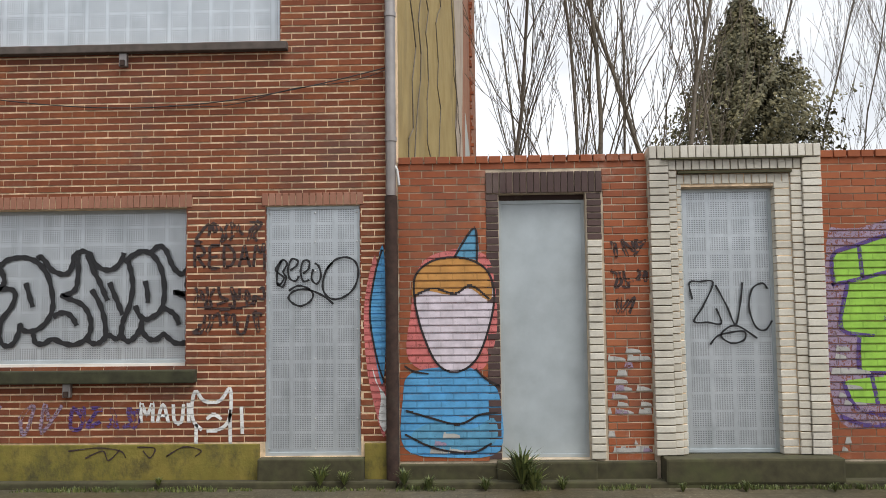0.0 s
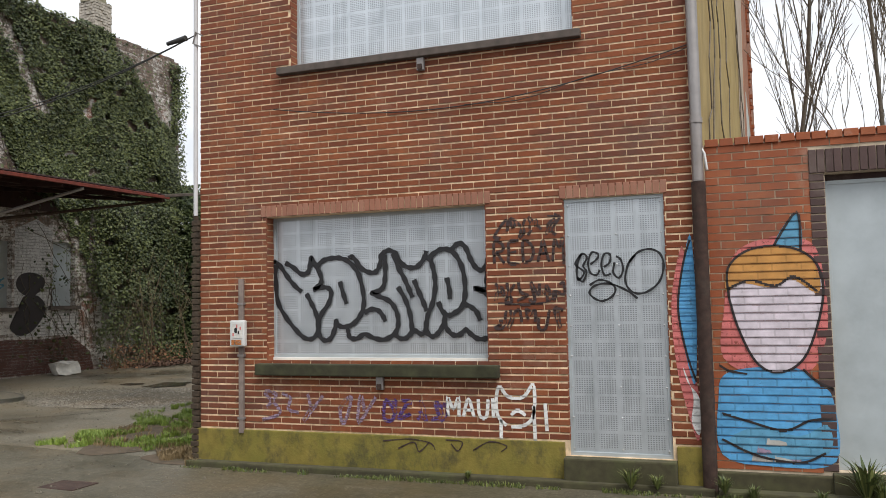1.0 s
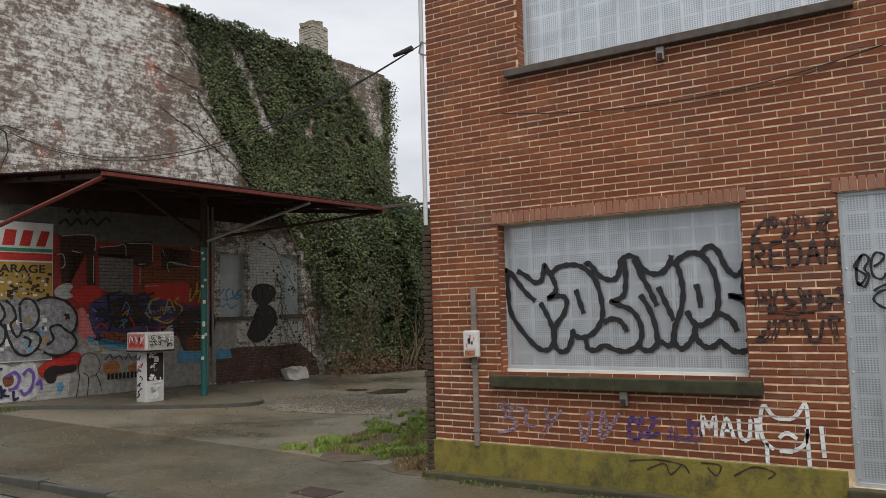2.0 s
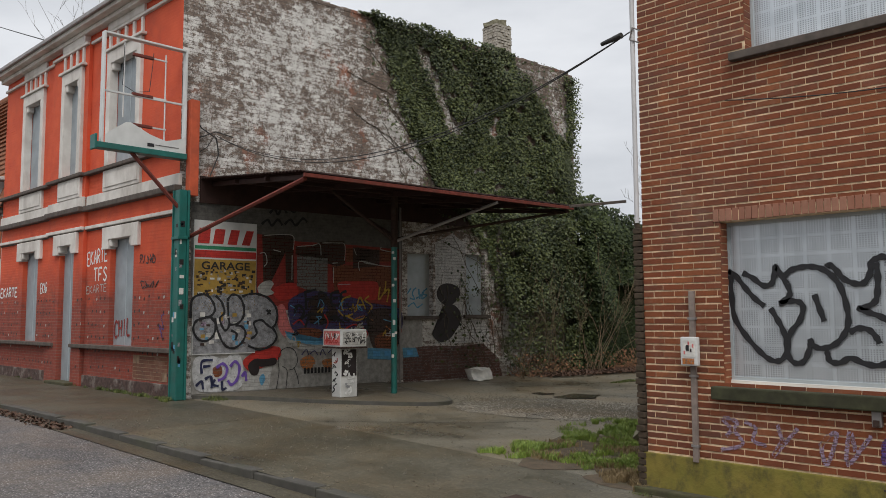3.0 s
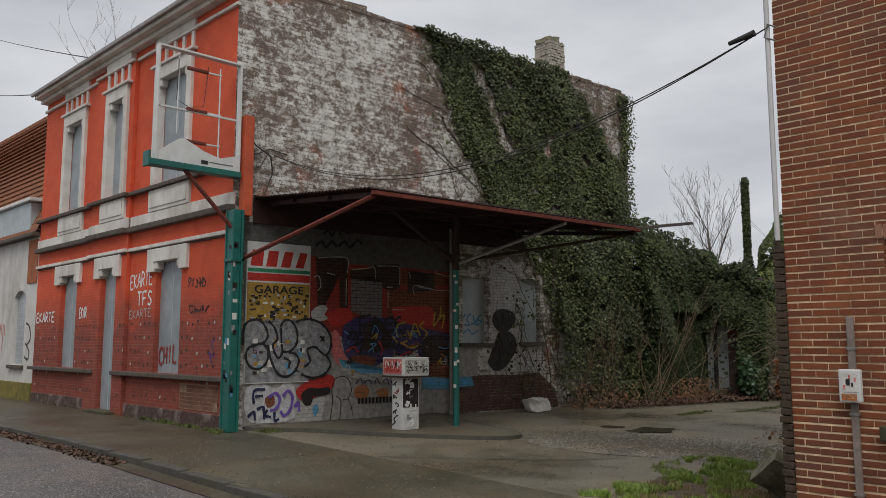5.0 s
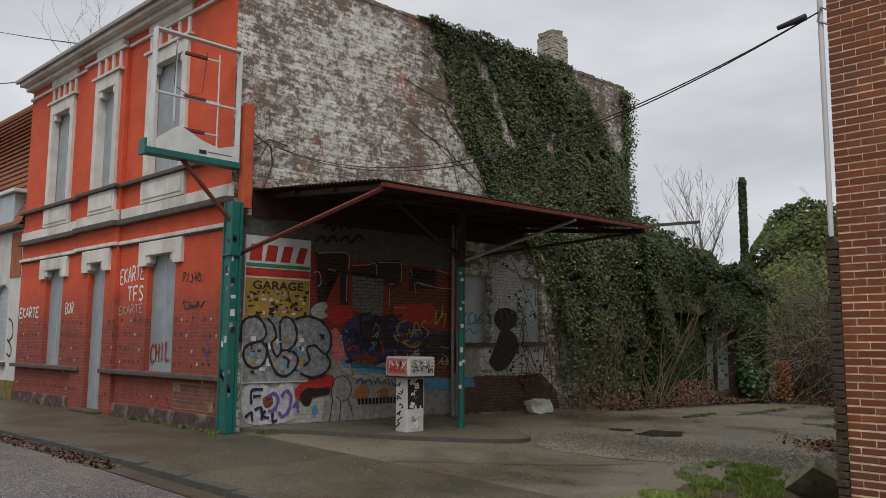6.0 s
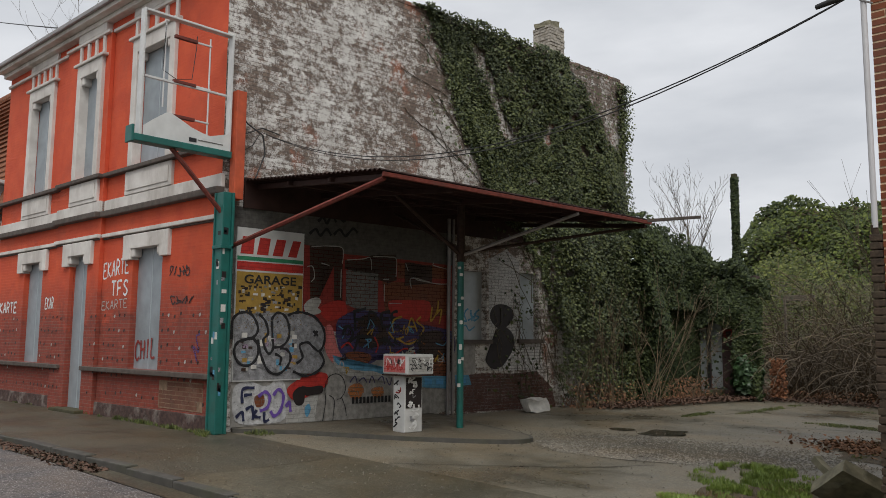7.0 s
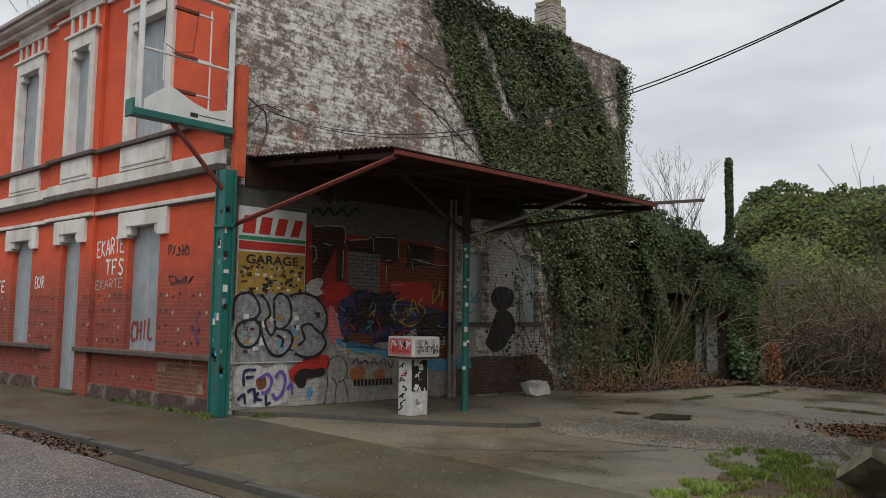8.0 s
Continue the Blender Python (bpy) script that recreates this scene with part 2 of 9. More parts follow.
M_IRON = plain("rusty_and_shaded_iron", (0.055, 0.03, 0.022), 0.85, 0.2, vary=0.5, scale=20, bump=0.4)
M_LATH = plain("weathered_lath", (0.24, 0.19, 0.165), 0.8, vary=0.35, scale=12, bump=0.3)
M_CABLE = plain("black_cable", (0.02, 0.02, 0.02), 0.6, vary=0.2, bump=0)


def stucco(name, c0, c1, stain):
    k = Mat(name, 0.9)
    col = k.mix(k.ramp(k.noise(3, 6), 0.3, 0.7), c0, c1)
    st = k.ramp(k.noise(1.3, 6, 0.7, k.mapped((1, 1, 0.35))), 0.5, 0.72)
    k.color(k.mix(k.math("MULTIPLY", st, 0.7), col, stain)).bump(k.noise(30, 5), 0.3, 0.01)
    return k.m


M_YELLOW = stucco("ochre_side_render", (0.27, 0.19, 0.065), (0.36, 0.27, 0.105), (0.12, 0.09, 0.045))


M_PEEL = stucco("bare_lime_render", (0.36, 0.30, 0.24), (0.46, 0.38, 0.30), (0.30, 0.13, 0.08))


def red_paint():
    """Orange-red masonry paint over brickwork, washed out to bare brick and soot low down in patches."""
    k = Mat("orange_red_masonry_paint", 0.8)
    bt = k.n.new("ShaderNodeTexBrick")
    x, y, z = k.sep()
    k.l.new(k.comb(x, z), bt.inputs["Vector"])
    bt.inputs["Scale"].default_value = 1.0
    bt.inputs["Brick Width"].default_value, bt.inputs["Row Height"].default_value, bt.inputs["Mortar Size"].default_value = 0.21, 0.063, 0.006
    bt.inputs["Color1"].default_value, bt.inputs["Color2"].default_value, bt.inputs["Mortar"].default_value = (1, 1, 1, 1), (0.8, 0.8, 0.8, 1), (0.0, 0.0, 0.0, 1)
    x, y, z = k.sep()
    paint = k.mix(k.ramp(k.noise(2.5, 6), 0.3, 0.7), (0.55, 0.068, 0.024), (0.66, 0.10, 0.034))
    paint = k.mix(k.math("MULTIPLY", k.ramp(k.noise(0.9, 6, 0.7), 0.5, 0.75), 0.5), paint, (0.30, 0.06, 0.035))
    low = k.math("SUBTRACT", 1.0, k.math("DIVIDE", k.math("SUBTRACT", z, 0.9), 2.2), clamp=True)
    wear = k.ramp(k.math("MULTIPLY", low, k.noise(3.2, 7, 0.7)), 0.07, 0.29)
    bare = k.mix(bt.outputs["Color"], (0.18, 0.11, 0.085), (0.22, 0.036, 0.022))
    bare = k.mix(k.math("MULTIPLY", k.ramp(k.noise(7, 6, 0.75), 0.44, 0.64), 0.75), bare, (0.075, 0.03, 0.026))
    k.color(k.mix(k.math("MULTIPLY", wear, 0.85), paint, bare))
    k.bump(k.mix(0.3, bt.outputs["Color"], k.noise(30, 4)), 0.8, 0.014)
    return k.m


M_RED = red_paint()
M_TRIM = stucco("off_white_moulding", (0.54, 0.50, 0.46), (0.70, 0.67, 0.62), (0.30, 0.26, 0.22))
M_REDPLINTH = plain("sooty_flaked_plinth", (0.085, 0.048, 0.04), 0.9, vary=0.6, scale=14, bump=0.6, dirt=(0.36, 0.32, 0.28), dirt_amt=0.85)
M_MOSSBLOCK = plain("mossy_concrete", (0.24, 0.22, 0.15), 0.9, vary=0.5, scale=9, bump=0.5, dirt=(0.08, 0.085, 0.03), dirt_amt=0.6)
M_CHIMNEY = plain("weathered_chimney_brick", (0.44, 0.40, 0.34), 0.9, vary=0.5, scale=14, bump=0.5, dirt=(0.12, 0.11, 0.06), dirt_amt=0.6)
M_LEDGE = plain("dark_stone_ledge", (0.10, 0.078, 0.065), 0.85, vary=0.4, scale=9, dirt_amt=0.5)


def peeling_gable():
    """Brick gable with white limewash that flakes off in patches."""
    k = Mat("flaking_limewashed_brick", 0.9)
    bt = k.n.new("ShaderNodeTexBrick")
    x, y, z = k.sep()
    k.l.new(k.comb(y, z), bt.inputs["Vector"])
    bt.inputs["Scale"].default_value = 1.0
    bt.inputs["Brick Width"].default_value, bt.inputs["Row Height"].default_value, bt.inputs["Mortar Size"].default_value = 0.22, 0.066, 0.007
    bt.inputs["Color1"].default_value, bt.inputs["Color2"].default_value, bt.inputs["Mortar"].default_value = (1, 1, 1, 1), (0.35, 0.35, 0.35, 1), (0, 0, 0, 1)
    x, y, z = k.sep()
    brick = k.mix(bt.outputs["Color"], (0.13, 0.10, 0.08), (0.25, 0.18, 0.14))
    brick = k.mix(k.ramp(k.noise(1.0, 5, 0.7), 0.59, 0.68), brick, (0.34, 0.13, 0.075))
    brick = k.mix(k.math("MULTIPLY", k.ramp(k.noise(11, 6, 0.75), 0.42, 0.6), 0.6), brick, (0.07, 0.055, 0.045))
    white = k.mix(k.ramp(k.noise(4, 6), 0.3, 0.75), (0.52, 0.495, 0.46), (0.78, 0.76, 0.72))
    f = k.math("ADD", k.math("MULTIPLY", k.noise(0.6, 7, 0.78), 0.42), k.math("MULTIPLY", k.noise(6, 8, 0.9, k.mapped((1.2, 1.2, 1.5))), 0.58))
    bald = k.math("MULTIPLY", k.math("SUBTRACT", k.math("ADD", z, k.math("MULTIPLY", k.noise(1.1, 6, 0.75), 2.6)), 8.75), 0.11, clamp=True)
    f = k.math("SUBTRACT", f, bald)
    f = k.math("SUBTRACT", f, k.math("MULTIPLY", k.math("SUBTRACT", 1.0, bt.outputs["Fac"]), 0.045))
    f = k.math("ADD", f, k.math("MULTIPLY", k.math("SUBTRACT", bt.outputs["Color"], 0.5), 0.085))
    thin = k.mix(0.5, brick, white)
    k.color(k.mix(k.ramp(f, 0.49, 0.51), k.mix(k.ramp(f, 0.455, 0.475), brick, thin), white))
    k.bump(k.mix(0.35, bt.outputs["Color"], k.noise(25, 5)), 0.6, 0.012)
    return k.m


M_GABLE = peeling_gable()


def wet_ground(name, c0, c1, agg, joints=None, wet=(0.52, 0.62), coarse=0.5, relief=0.012, gloss=(0.62, 0.2)):
    """Asphalt or concrete with grit, damp patches and smooth standing water."""
    k = Mat(name, 0.7)
    col = k.mix(k.ramp(k.noise(agg, 3, 0.7), 0.3, 0.72), c0, c1)
    damp = k.ramp(k.noise(0.45, 6, 0.62), *wet)
    col = k.mix(k.math("MULTIPLY", damp, 0.7), col, tuple(a * 0.35 for a in c0))
    col = k.mix(k.math("MULTIPLY", k.ramp(k.noise(1.7, 6, 0.7), 0.56, 0.72), 0.5), col, (0.055, 0.05, 0.03))
    col = k.mix(k.math("MULTIPLY", k.ramp(k.noise(0.8, 7, 0.7, k.mapped((1, 1, 1), (0, 0, 0), (3, 9, 0))), 0.45, 0.62), 0.5), col, tuple(a * b for a, b in zip(c1, (0.8, 0.66, 0.5))))
    grit = k.voronoi(agg * 1.6)
    col = k.mix(k.math("MULTIPLY", k.ramp(grit, 0.10, 0.32, (1, 1, 1, 1), (0, 0, 0, 1)), coarse), col, tuple(min(1, a * (1.9 if coarse < 0.6 else 2.6)) for a in c1))
    h = k.mix(0.5, k.noise(agg * 0.8, 4, 0.7), grit)
    if joints:
        bt = k.n.new("ShaderNodeTexBrick")
        bt.inputs["Scale"].default_value = 1.0
        bt.inputs["Brick Width"].default_value, bt.inputs["Row Height"].default_value, bt.inputs["Mortar Size"].default_value = joints
        bt.inputs["Color1"].default_value, bt.inputs["Color2"].default_value, bt.inputs["Mortar"].default_value = (1, 1, 1, 1), (0.7, 0.7, 0.7, 1), (0, 0, 0, 1)
        k.l.new(k.pos, bt.inputs["Vector"])
        col = k.mix(k.math("MULTIPLY", k.math("SUBTRACT", 1.0, bt.outputs["Color"]), 0.45), col, (0.03, 0.032, 0.018))
        h = k.mix(0.6, h, bt.outputs["Color"])
    k.color(col)
    k.roughness(k.mix(damp, (gloss[0],) * 3, (gloss[1],) * 3))
    k.bump(h, 0.6, relief)
    return k.m


M_ROAD = wet_ground("wet_asphalt", (0.03, 0.028, 0.03), (0.21, 0.195, 0.19), 22, wet=(0.3, 0.8), coarse=0.75, relief=0.03, gloss=(0.8, 0.5))
M_GRAVEL = wet_ground("wet_gravel", (0.07, 0.062, 0.048), (0.26, 0.235, 0.19), 16, coarse=0.8, relief=0.04, gloss=(0.7, 0.45))
M_YARD = wet_ground("damp_worn_concrete", (0.098, 0.087, 0.062), (0.215, 0.191, 0.143), 30, wet=(0.44, 0.66))
M_PAVE = wet_ground("damp_paving", (0.066, 0.058, 0.039), (0.138, 0.121, 0.083), 20, joints=(0.22, 0.11, 0.005), wet=(0.4, 0.7))
M_TARMAC = wet_ground("dark_pavement_asphalt", (0.042, 0.037, 0.025), (0.105, 0.092, 0.062), 20, wet=(0.4, 0.7))
M_SLAB = wet_ground("worn_concrete_slab", (0.075, 0.066, 0.048), (0.15, 0.132, 0.098), 15)
M_PUDDLE = plain("standing_water_on_concrete", (0.035, 0.033, 0.028), 0.15, vary=0.3, scale=4, bump=0.02, dirt_amt=0.2)
M_JOINT = plain("joint_dirt", (0.05, 0.042, 0.03), 0.95, vary=0.5, scale=8, bump=0.3, dirt_amt=0.4)
M_CRUST = plain("dark_moss_crust", (0.062, 0.042, 0.026), 0.95, vary=0.5, scale=25, bump=0.8, dirt=(0.05, 0.045, 0.02), dirt_amt=0.6)
M_EARTH = plain("bare_earth", (0.09, 0.065, 0.04), 0.95, vary=0.5, scale=8, bump=0.6, dirt=(0.05, 0.055, 0.02), dirt_amt=0.7)
M_TEAL = plain("teal_post_paint", (0.012, 0.125, 0.105), 0.5, vary=0.2, scale=8, dirt=(0.04, 0.06, 0.05), dirt_amt=0.5)
M_POSTRED = plain("orange_red_post_paint", (0.50, 0.085, 0.03), 0.7, vary=0.25, scale=8, dirt=(0.2, 0.05, 0.03), dirt_amt=0.4)
M_REDIRON = plain("rust_red_steel", (0.17, 0.032, 0.02), 0.7, 0.1, vary=0.35, scale=14, dirt=(0.08, 0.035, 0.025), dirt_amt=0.6)
M_ROOFSHEET = plain("dark_corrugated_sheet", (0.05, 0.023, 0.018), 0.75, 0.3, vary=0.4, scale=5, dirt=(0.08, 0.04, 0.03), dirt_amt=0.5)
M_WHITEMETAL = plain("white_sign_enamel", (0.62, 0.62, 0.60), 0.4, vary=0.12, scale=5, dirt_amt=0.3)
M_TILE = plain("orange_roof_tile", (0.27, 0.10, 0.045), 0.85, vary=0.4, scale=12, bump=0.5, dirt=(0.12, 0.06, 0.035), dirt_amt=0.6)
M_WHITEWALL = stucco("grubby_white_wall", (0.50, 0.49, 0.46), (0.62, 0.60, 0.57), (0.30, 0.27, 0.22))
M_SCRIB = plain("stained_pale_concrete", (0.58, 0.56, 0.51), 0.9, vary=0.3, scale=9, bump=0.5, dirt=(0.06, 0.055, 0.05), dirt_amt=0.7)
M_BARK = plain("grey_brown_bark", (0.15, 0.125, 0.095), 0.9, vary=0.4, scale=25, bump=0.5)
M_TWIG = plain("bare_twig", (0.115, 0.09, 0.062), 0.9, vary=0.4, scale=20, bump=0)
M_TWIG2 = plain("straw_bramble", (0.15, 0.11, 0.066), 0.9, vary=0.4, scale=20, bump=0)


def leaf(name, c0, c1, rough=0.45, gloss=0.5):
    k = Mat(name, rough)
    n = k.n.new("ShaderNodeValToRGB")
    n.color_ramp.elements[0].color, n.color_ramp.elements[1].color = (*c0, 1), (*c1, 1)
    k.l.new(k.rand(True), n.inputs["Fac"])
    k.color(k.mix(k.math("MULTIPLY", k.ramp(k.noise(0.7, 4), 0.4, 0.65), 0.5), n.outputs["Color"], tuple(a * 0.5 for a in c0)))
    k.b.inputs["Specular IOR Level"].default_value = gloss
    return k.m


M_IVY = leaf("ivy_leaf", (0.019, 0.033, 0.013), (0.135, 0.155, 0.048), 0.55, 0.4)
M_LAUREL = leaf("hedge_leaf", (0.012, 0.023, 0.008), (0.075, 0.096, 0.030), 0.6, 0.25)
M_SHRUB = leaf("shrub_leaf", (0.018, 0.045, 0.015), (0.05, 0.10, 0.035), 0.45)
M_RUSTLEAF = leaf("rust_leaf", (0.16, 0.06, 0.025), (0.30, 0.12, 0.05), 0.8)
M_BRIGHT = leaf("hillside_leaf", (0.016, 0.030, 0.005), (0.105, 0.132, 0.018), 0.6, 0.3)
M_GRASS = leaf("grass_blade", (0.10, 0.17, 0.02), (0.30, 0.38, 0.08), 0.5)
M_WEED = leaf("dull_weed_leaf", (0.045, 0.07, 0.015), (0.17, 0.19, 0.05), 0.6)
M_KERBLEAF = leaf("rotting_leaf", (0.05, 0.028, 0.018), (0.15, 0.08, 0.05), 0.8)
M_DRY = leaf("dry_grass", (0.16, 0.11, 0.05), (0.30, 0.22, 0.11), 0.7)
M_LITTER = leaf("leaf_litter", (0.10, 0.05, 0.025), (0.28, 0.13, 0.06), 0.8)
M_CONIFER = leaf("conifer_needles", (0.055, 0.055, 0.02), (0.20, 0.17, 0.075), 0.7)


def paint(name, c, wear=0.5, rough=0.6, vary=0.2, bricky=False):
    """Sprayed or brushed paint, worn through in small flecks."""
    k = Mat(name, rough)
    k.color(k.mix(k.ramp(k.noise(11, 5), 0.3, 0.75), tuple(x * (1 - vary) for x in c), tuple(min(1, x * (1 + vary)) for x in c)))
    hole = k.ramp(k.noise(38, 6, 0.75), 0.5 + 0.16 * (1 - wear), 0.56 + 0.16 * (1 - wear))
    if bricky:
        bt = k.n.new("ShaderNodeTexBrick")
        x, y, z = k.sep()
        k.l.new(k.comb(k.math("ADD", x, y), z), bt.inputs["Vector"])
        bt.inputs["Scale"].default_value = 1.0
        bt.inputs["Brick Width"].default_value, bt.inputs["Row Height"].default_value, bt.inputs["Mortar Size"].default_value = 0.21, 0.064, 0.006
        k.bump(k.mix(0.4, k.math("SUBTRACT", 1.0, bt.outputs["Fac"]), k.noise(45, 4)), 0.7, 0.01)
        hole = k.math("MAXIMUM", hole, k.math("MULTIPLY", bt.outputs["Fac"], 0.6))
    t = k.n.new("ShaderNodeBsdfTransparent")
    mx = k.n.new("ShaderNodeMixShader")
    k.l.new(k.math("MULTIPLY", hole, wear), mx.inputs[0])
    k.l.new(k.b.outputs[0], mx.inputs[1])
    k.l.new(t.outputs[0], mx.inputs[2])
    k.l.new(mx.outputs[0], k.n["Material Output"].inputs["Surface"])
    return k.m


P_BLACK = paint("black_spray", (0.012, 0.012, 0.014), 0.1)
P_FADED = paint("faded_black_spray", (0.04, 0.022, 0.02), 0.45, bricky=True)
P_WHITE = paint("white_spray", (0.72, 0.72, 0.70), 0.5)
P_SKIN = paint("pale_lilac_paint", (0.62, 0.55, 0.60), 0.25, bricky=True)
P_OCHRE = paint("ochre_paint", (0.50, 0.24, 0.06), 0.3, bricky=True)
P_BLUE = paint("sky_blue_paint", (0.09, 0.33, 0.60), 0.35, bricky=True)
P_PINK = paint("pink_paint", (0.58, 0.16, 0.15), 0.55, bricky=True)
P_GREEN = paint("lime_green_paint", (0.28, 0.52, 0.06), 0.3, bricky=True)
P_PURPLE = paint("purple_spray", (0.09, 0.05, 0.20), 0.85, bricky=True)
P_LILAC = paint("grey_lilac_paint", (0.30, 0.22, 0.30), 0.9, bricky=True)
P_RED = paint("red_paint", (0.27, 0.028, 0.02), 0.4, bricky=True)
P_YELLOW = paint("yellow_spray", (0.48, 0.30, 0.03), 0.5, bricky=True)
P_BROWN = paint("dark_brown_paint", (0.04, 0.02, 0.013), 0.5, bricky=True)
P_RUST = paint("rust_brown_paint", (0.17, 0.05, 0.018), 0.6, bricky=True)
P_SILVER = paint("silver_spray", (0.25, 0.25, 0.26), 0.75, vary=0.5)
P_CYAN = paint("light_blue_spray", (0.10, 0.30, 0.46), 0.4, bricky=True)
P_SOOT = paint("black_brush_paint", (0.018, 0.012, 0.012), 0.2)
P_PALE = paint("off_white_paint", (0.42, 0.41, 0.38), 0.45, bricky=True)
P_GREY = paint("cement_grey", (0.15, 0.145, 0.135), 0.7, bricky=True)
P_OCHREBOARD = paint("mustard_board", (0.34, 0.21, 0.04), 0.25)
P_GREENSTRIPE = paint("sign_green", (0.03, 0.20, 0.10), 0.2)
P_STICKER = paint("paper_sticker", (0.6, 0.58, 0.54), 0.25)
P_LIMEWASH = paint("flaking_limewash", (0.52, 0.51, 0.49), 0.75, vary=0.25, bricky=True)
P_SCARLET = paint("scarlet_paint", (0.46, 0.028, 0.02), 0.35, bricky=True)
P_INDIGO = paint("indigo_spray", (0.05, 0.04, 0.12), 0.5, bricky=True)
P_VIOLET = paint("violet_spray", (0.14, 0.07, 0.34), 0.4)
P_NIGHT = paint("dark_blue_spray", (0.015, 0.02, 0.06), 0.2)
P_WHITE2 = paint("chalky_white_paint", (0.50, 0.50, 0.50), 0.6, vary=0.3)
P_WALLDARK = paint("dark_grey_wall_paint", (0.10, 0.095, 0.085), 0.2, vary=0.35, bricky=True)
P_WALLPALE = paint("pale_grey_wall_paint", (0.30, 0.285, 0.26), 0.35, vary=0.35)
P_OXIDE = paint("dark_oxide_paint", (0.10, 0.042, 0.03), 0.75, vary=0.4, bricky=True)
P_ORANGE = paint("orange_spray", (0.42, 0.15, 0.04), 0.85, bricky=True)


# ---- ground ----
def sheet(name, x0, x1, y0, y1, dz, material, label, nx=40, ny=6, rough=0.0, seed=0, slant=(0.0, 0.0)):
    """A stretch of ground; slant says how far its two long edges follow the kerb."""
    bm = bmesh.new()
    vs = [[bm.verts.new((x0 + (x1 - x0) * i / nx, y0 + (y1 - y0) * j / ny + kerb_slant(x0 + (x1 - x0) * i / nx) * (slant[0] + (slant[1] - slant[0]) * j / ny), ground_z(x0 + (x1 - x0) * i / nx) + dz + rough * noise.noise(Vector((i * 0.7, j * 0.7, seed))))) for j in range(ny + 1)] for i in range(nx + 1)]
    for i in range(nx):
        for j in range(ny):
            bm.faces.new([vs[i][j], vs[i + 1][j], vs[i + 1][j + 1], vs[i][j + 1]])
    return tagged(part(name, bm, material, None, label, True), category="ground", kind="structure")


def big_ground():
    bm = bmesh.new()
    xs = [-900, -200, -60, -30, -24, -20, -17, -14, -11, -8, -5.4, 0, 10, 40, 200, 900]
    ys = [-900, -60, -8, 4.2, 9, 20, 40, 80, 250, 900]
    vs = [[bm.verts.new((x, y, ground_z(x) - 0.14)) for y in ys] for x in xs]
    for i in range(len(xs) - 1):
        for j in range(len(ys) - 1):
            bm.faces.new([vs[i][j], vs[i + 1][j], vs[i + 1][j + 1], vs[i][j + 1]])
    return tagged(part("ground", bm, M_EARTH, None, "earth and grass around the houses"), category="ground", kind="structure")


big_ground()
sheet("road", -70, 40, -3.2, 4.22, -0.085, M_ROAD, "wet dark asphalt road with coarse grit", 110, 8, slant=(0.0, 1.0))
sheet("pavement", -70, -11.6, 4.5, 6.95, 0.0, M_TARMAC, "dark damp asphalt pavement along the house fronts", 58, 4, 0.006, 3, (1.0, 0.0))
sheet("pavement", -11.6, 40, 4.5, 6.95, 0.0, M_PAVE, "damp grey paving along the house fronts", 52, 4, 0.006, 3, (1.0, 0.0))
sheet("yard", -14.6, -5.0, 6.9, 34, -0.004, M_YARD, "damp cracked concrete yard", 40, 60, 0.003, 5)

# unseen plain wall added across the street to shape reflections and bounced light
bm = bmesh.new()
bm_wall(bm, (-70, 40), (-0.2, 4.2), 0.4, [], pose(0, -9.5, 0))
OPPOSITE = part("wall_opposite", bm, plain("pale_brown_brickwork", (0.42, 0.36, 0.30), 0.9, vary=0.4, scale=3, bump=0.4), None, "plain pale wall, unseen, added across the street")
tagged(OPPOSITE, category="wall", kind="structure")

# ---- brick house with boarded windows ----
I4 = Matrix.Identity(4)
FY = 6.85
BH = dict(window=(-4.66, -2.45, 1.0, 2.39), door=(-1.76, -0.93, 0.24, 2.39), upper=(-4.38, -1.63, 3.84, 5.6))
brick_house = thing("brick_house", (-3, FY, 0), "two-storey orange brick house with boarded windows", "house")
bm = bmesh.new()
bm_wall(bm, (-5.42, -0.62), (0.0, 6.2), 0.3, [BH["window"], BH["door"], BH["upper"]], pose(0, FY, 0))
house_wall = part("wall", bm, M_MORTAR, brick_house)
SIDE = 0.085
bm = bmesh.new()
for x in (-5.42, -0.62):
    w = 0.3 if x < -3 else -0.3
    p = [(x, FY + 0.3), (x + w, FY + 0.3), (x + w + SIDE * 9.6, FY + 9.9), (x + SIDE * 9.6, FY + 9.9)]
    lo, hi = [bm.verts.new((*q, 0)) for q in p], [bm.verts.new((*q, 9.0)) for q in p]
    for i in range(4):
        bm.faces.new([lo[i], lo[(i + 1) % 4], hi[(i + 1) % 4], hi[i]])
    bm.faces.new(hi)
part("side_wall", bm, M_YELLOW, brick_house, "ochre rendered side wall")



def on_side(s, z, d):
    """A place s along the ochre side wall, z up and d out from it."""
    return Vector((-0.62 + SIDE * s + d, FY + 0.3 + s, z))


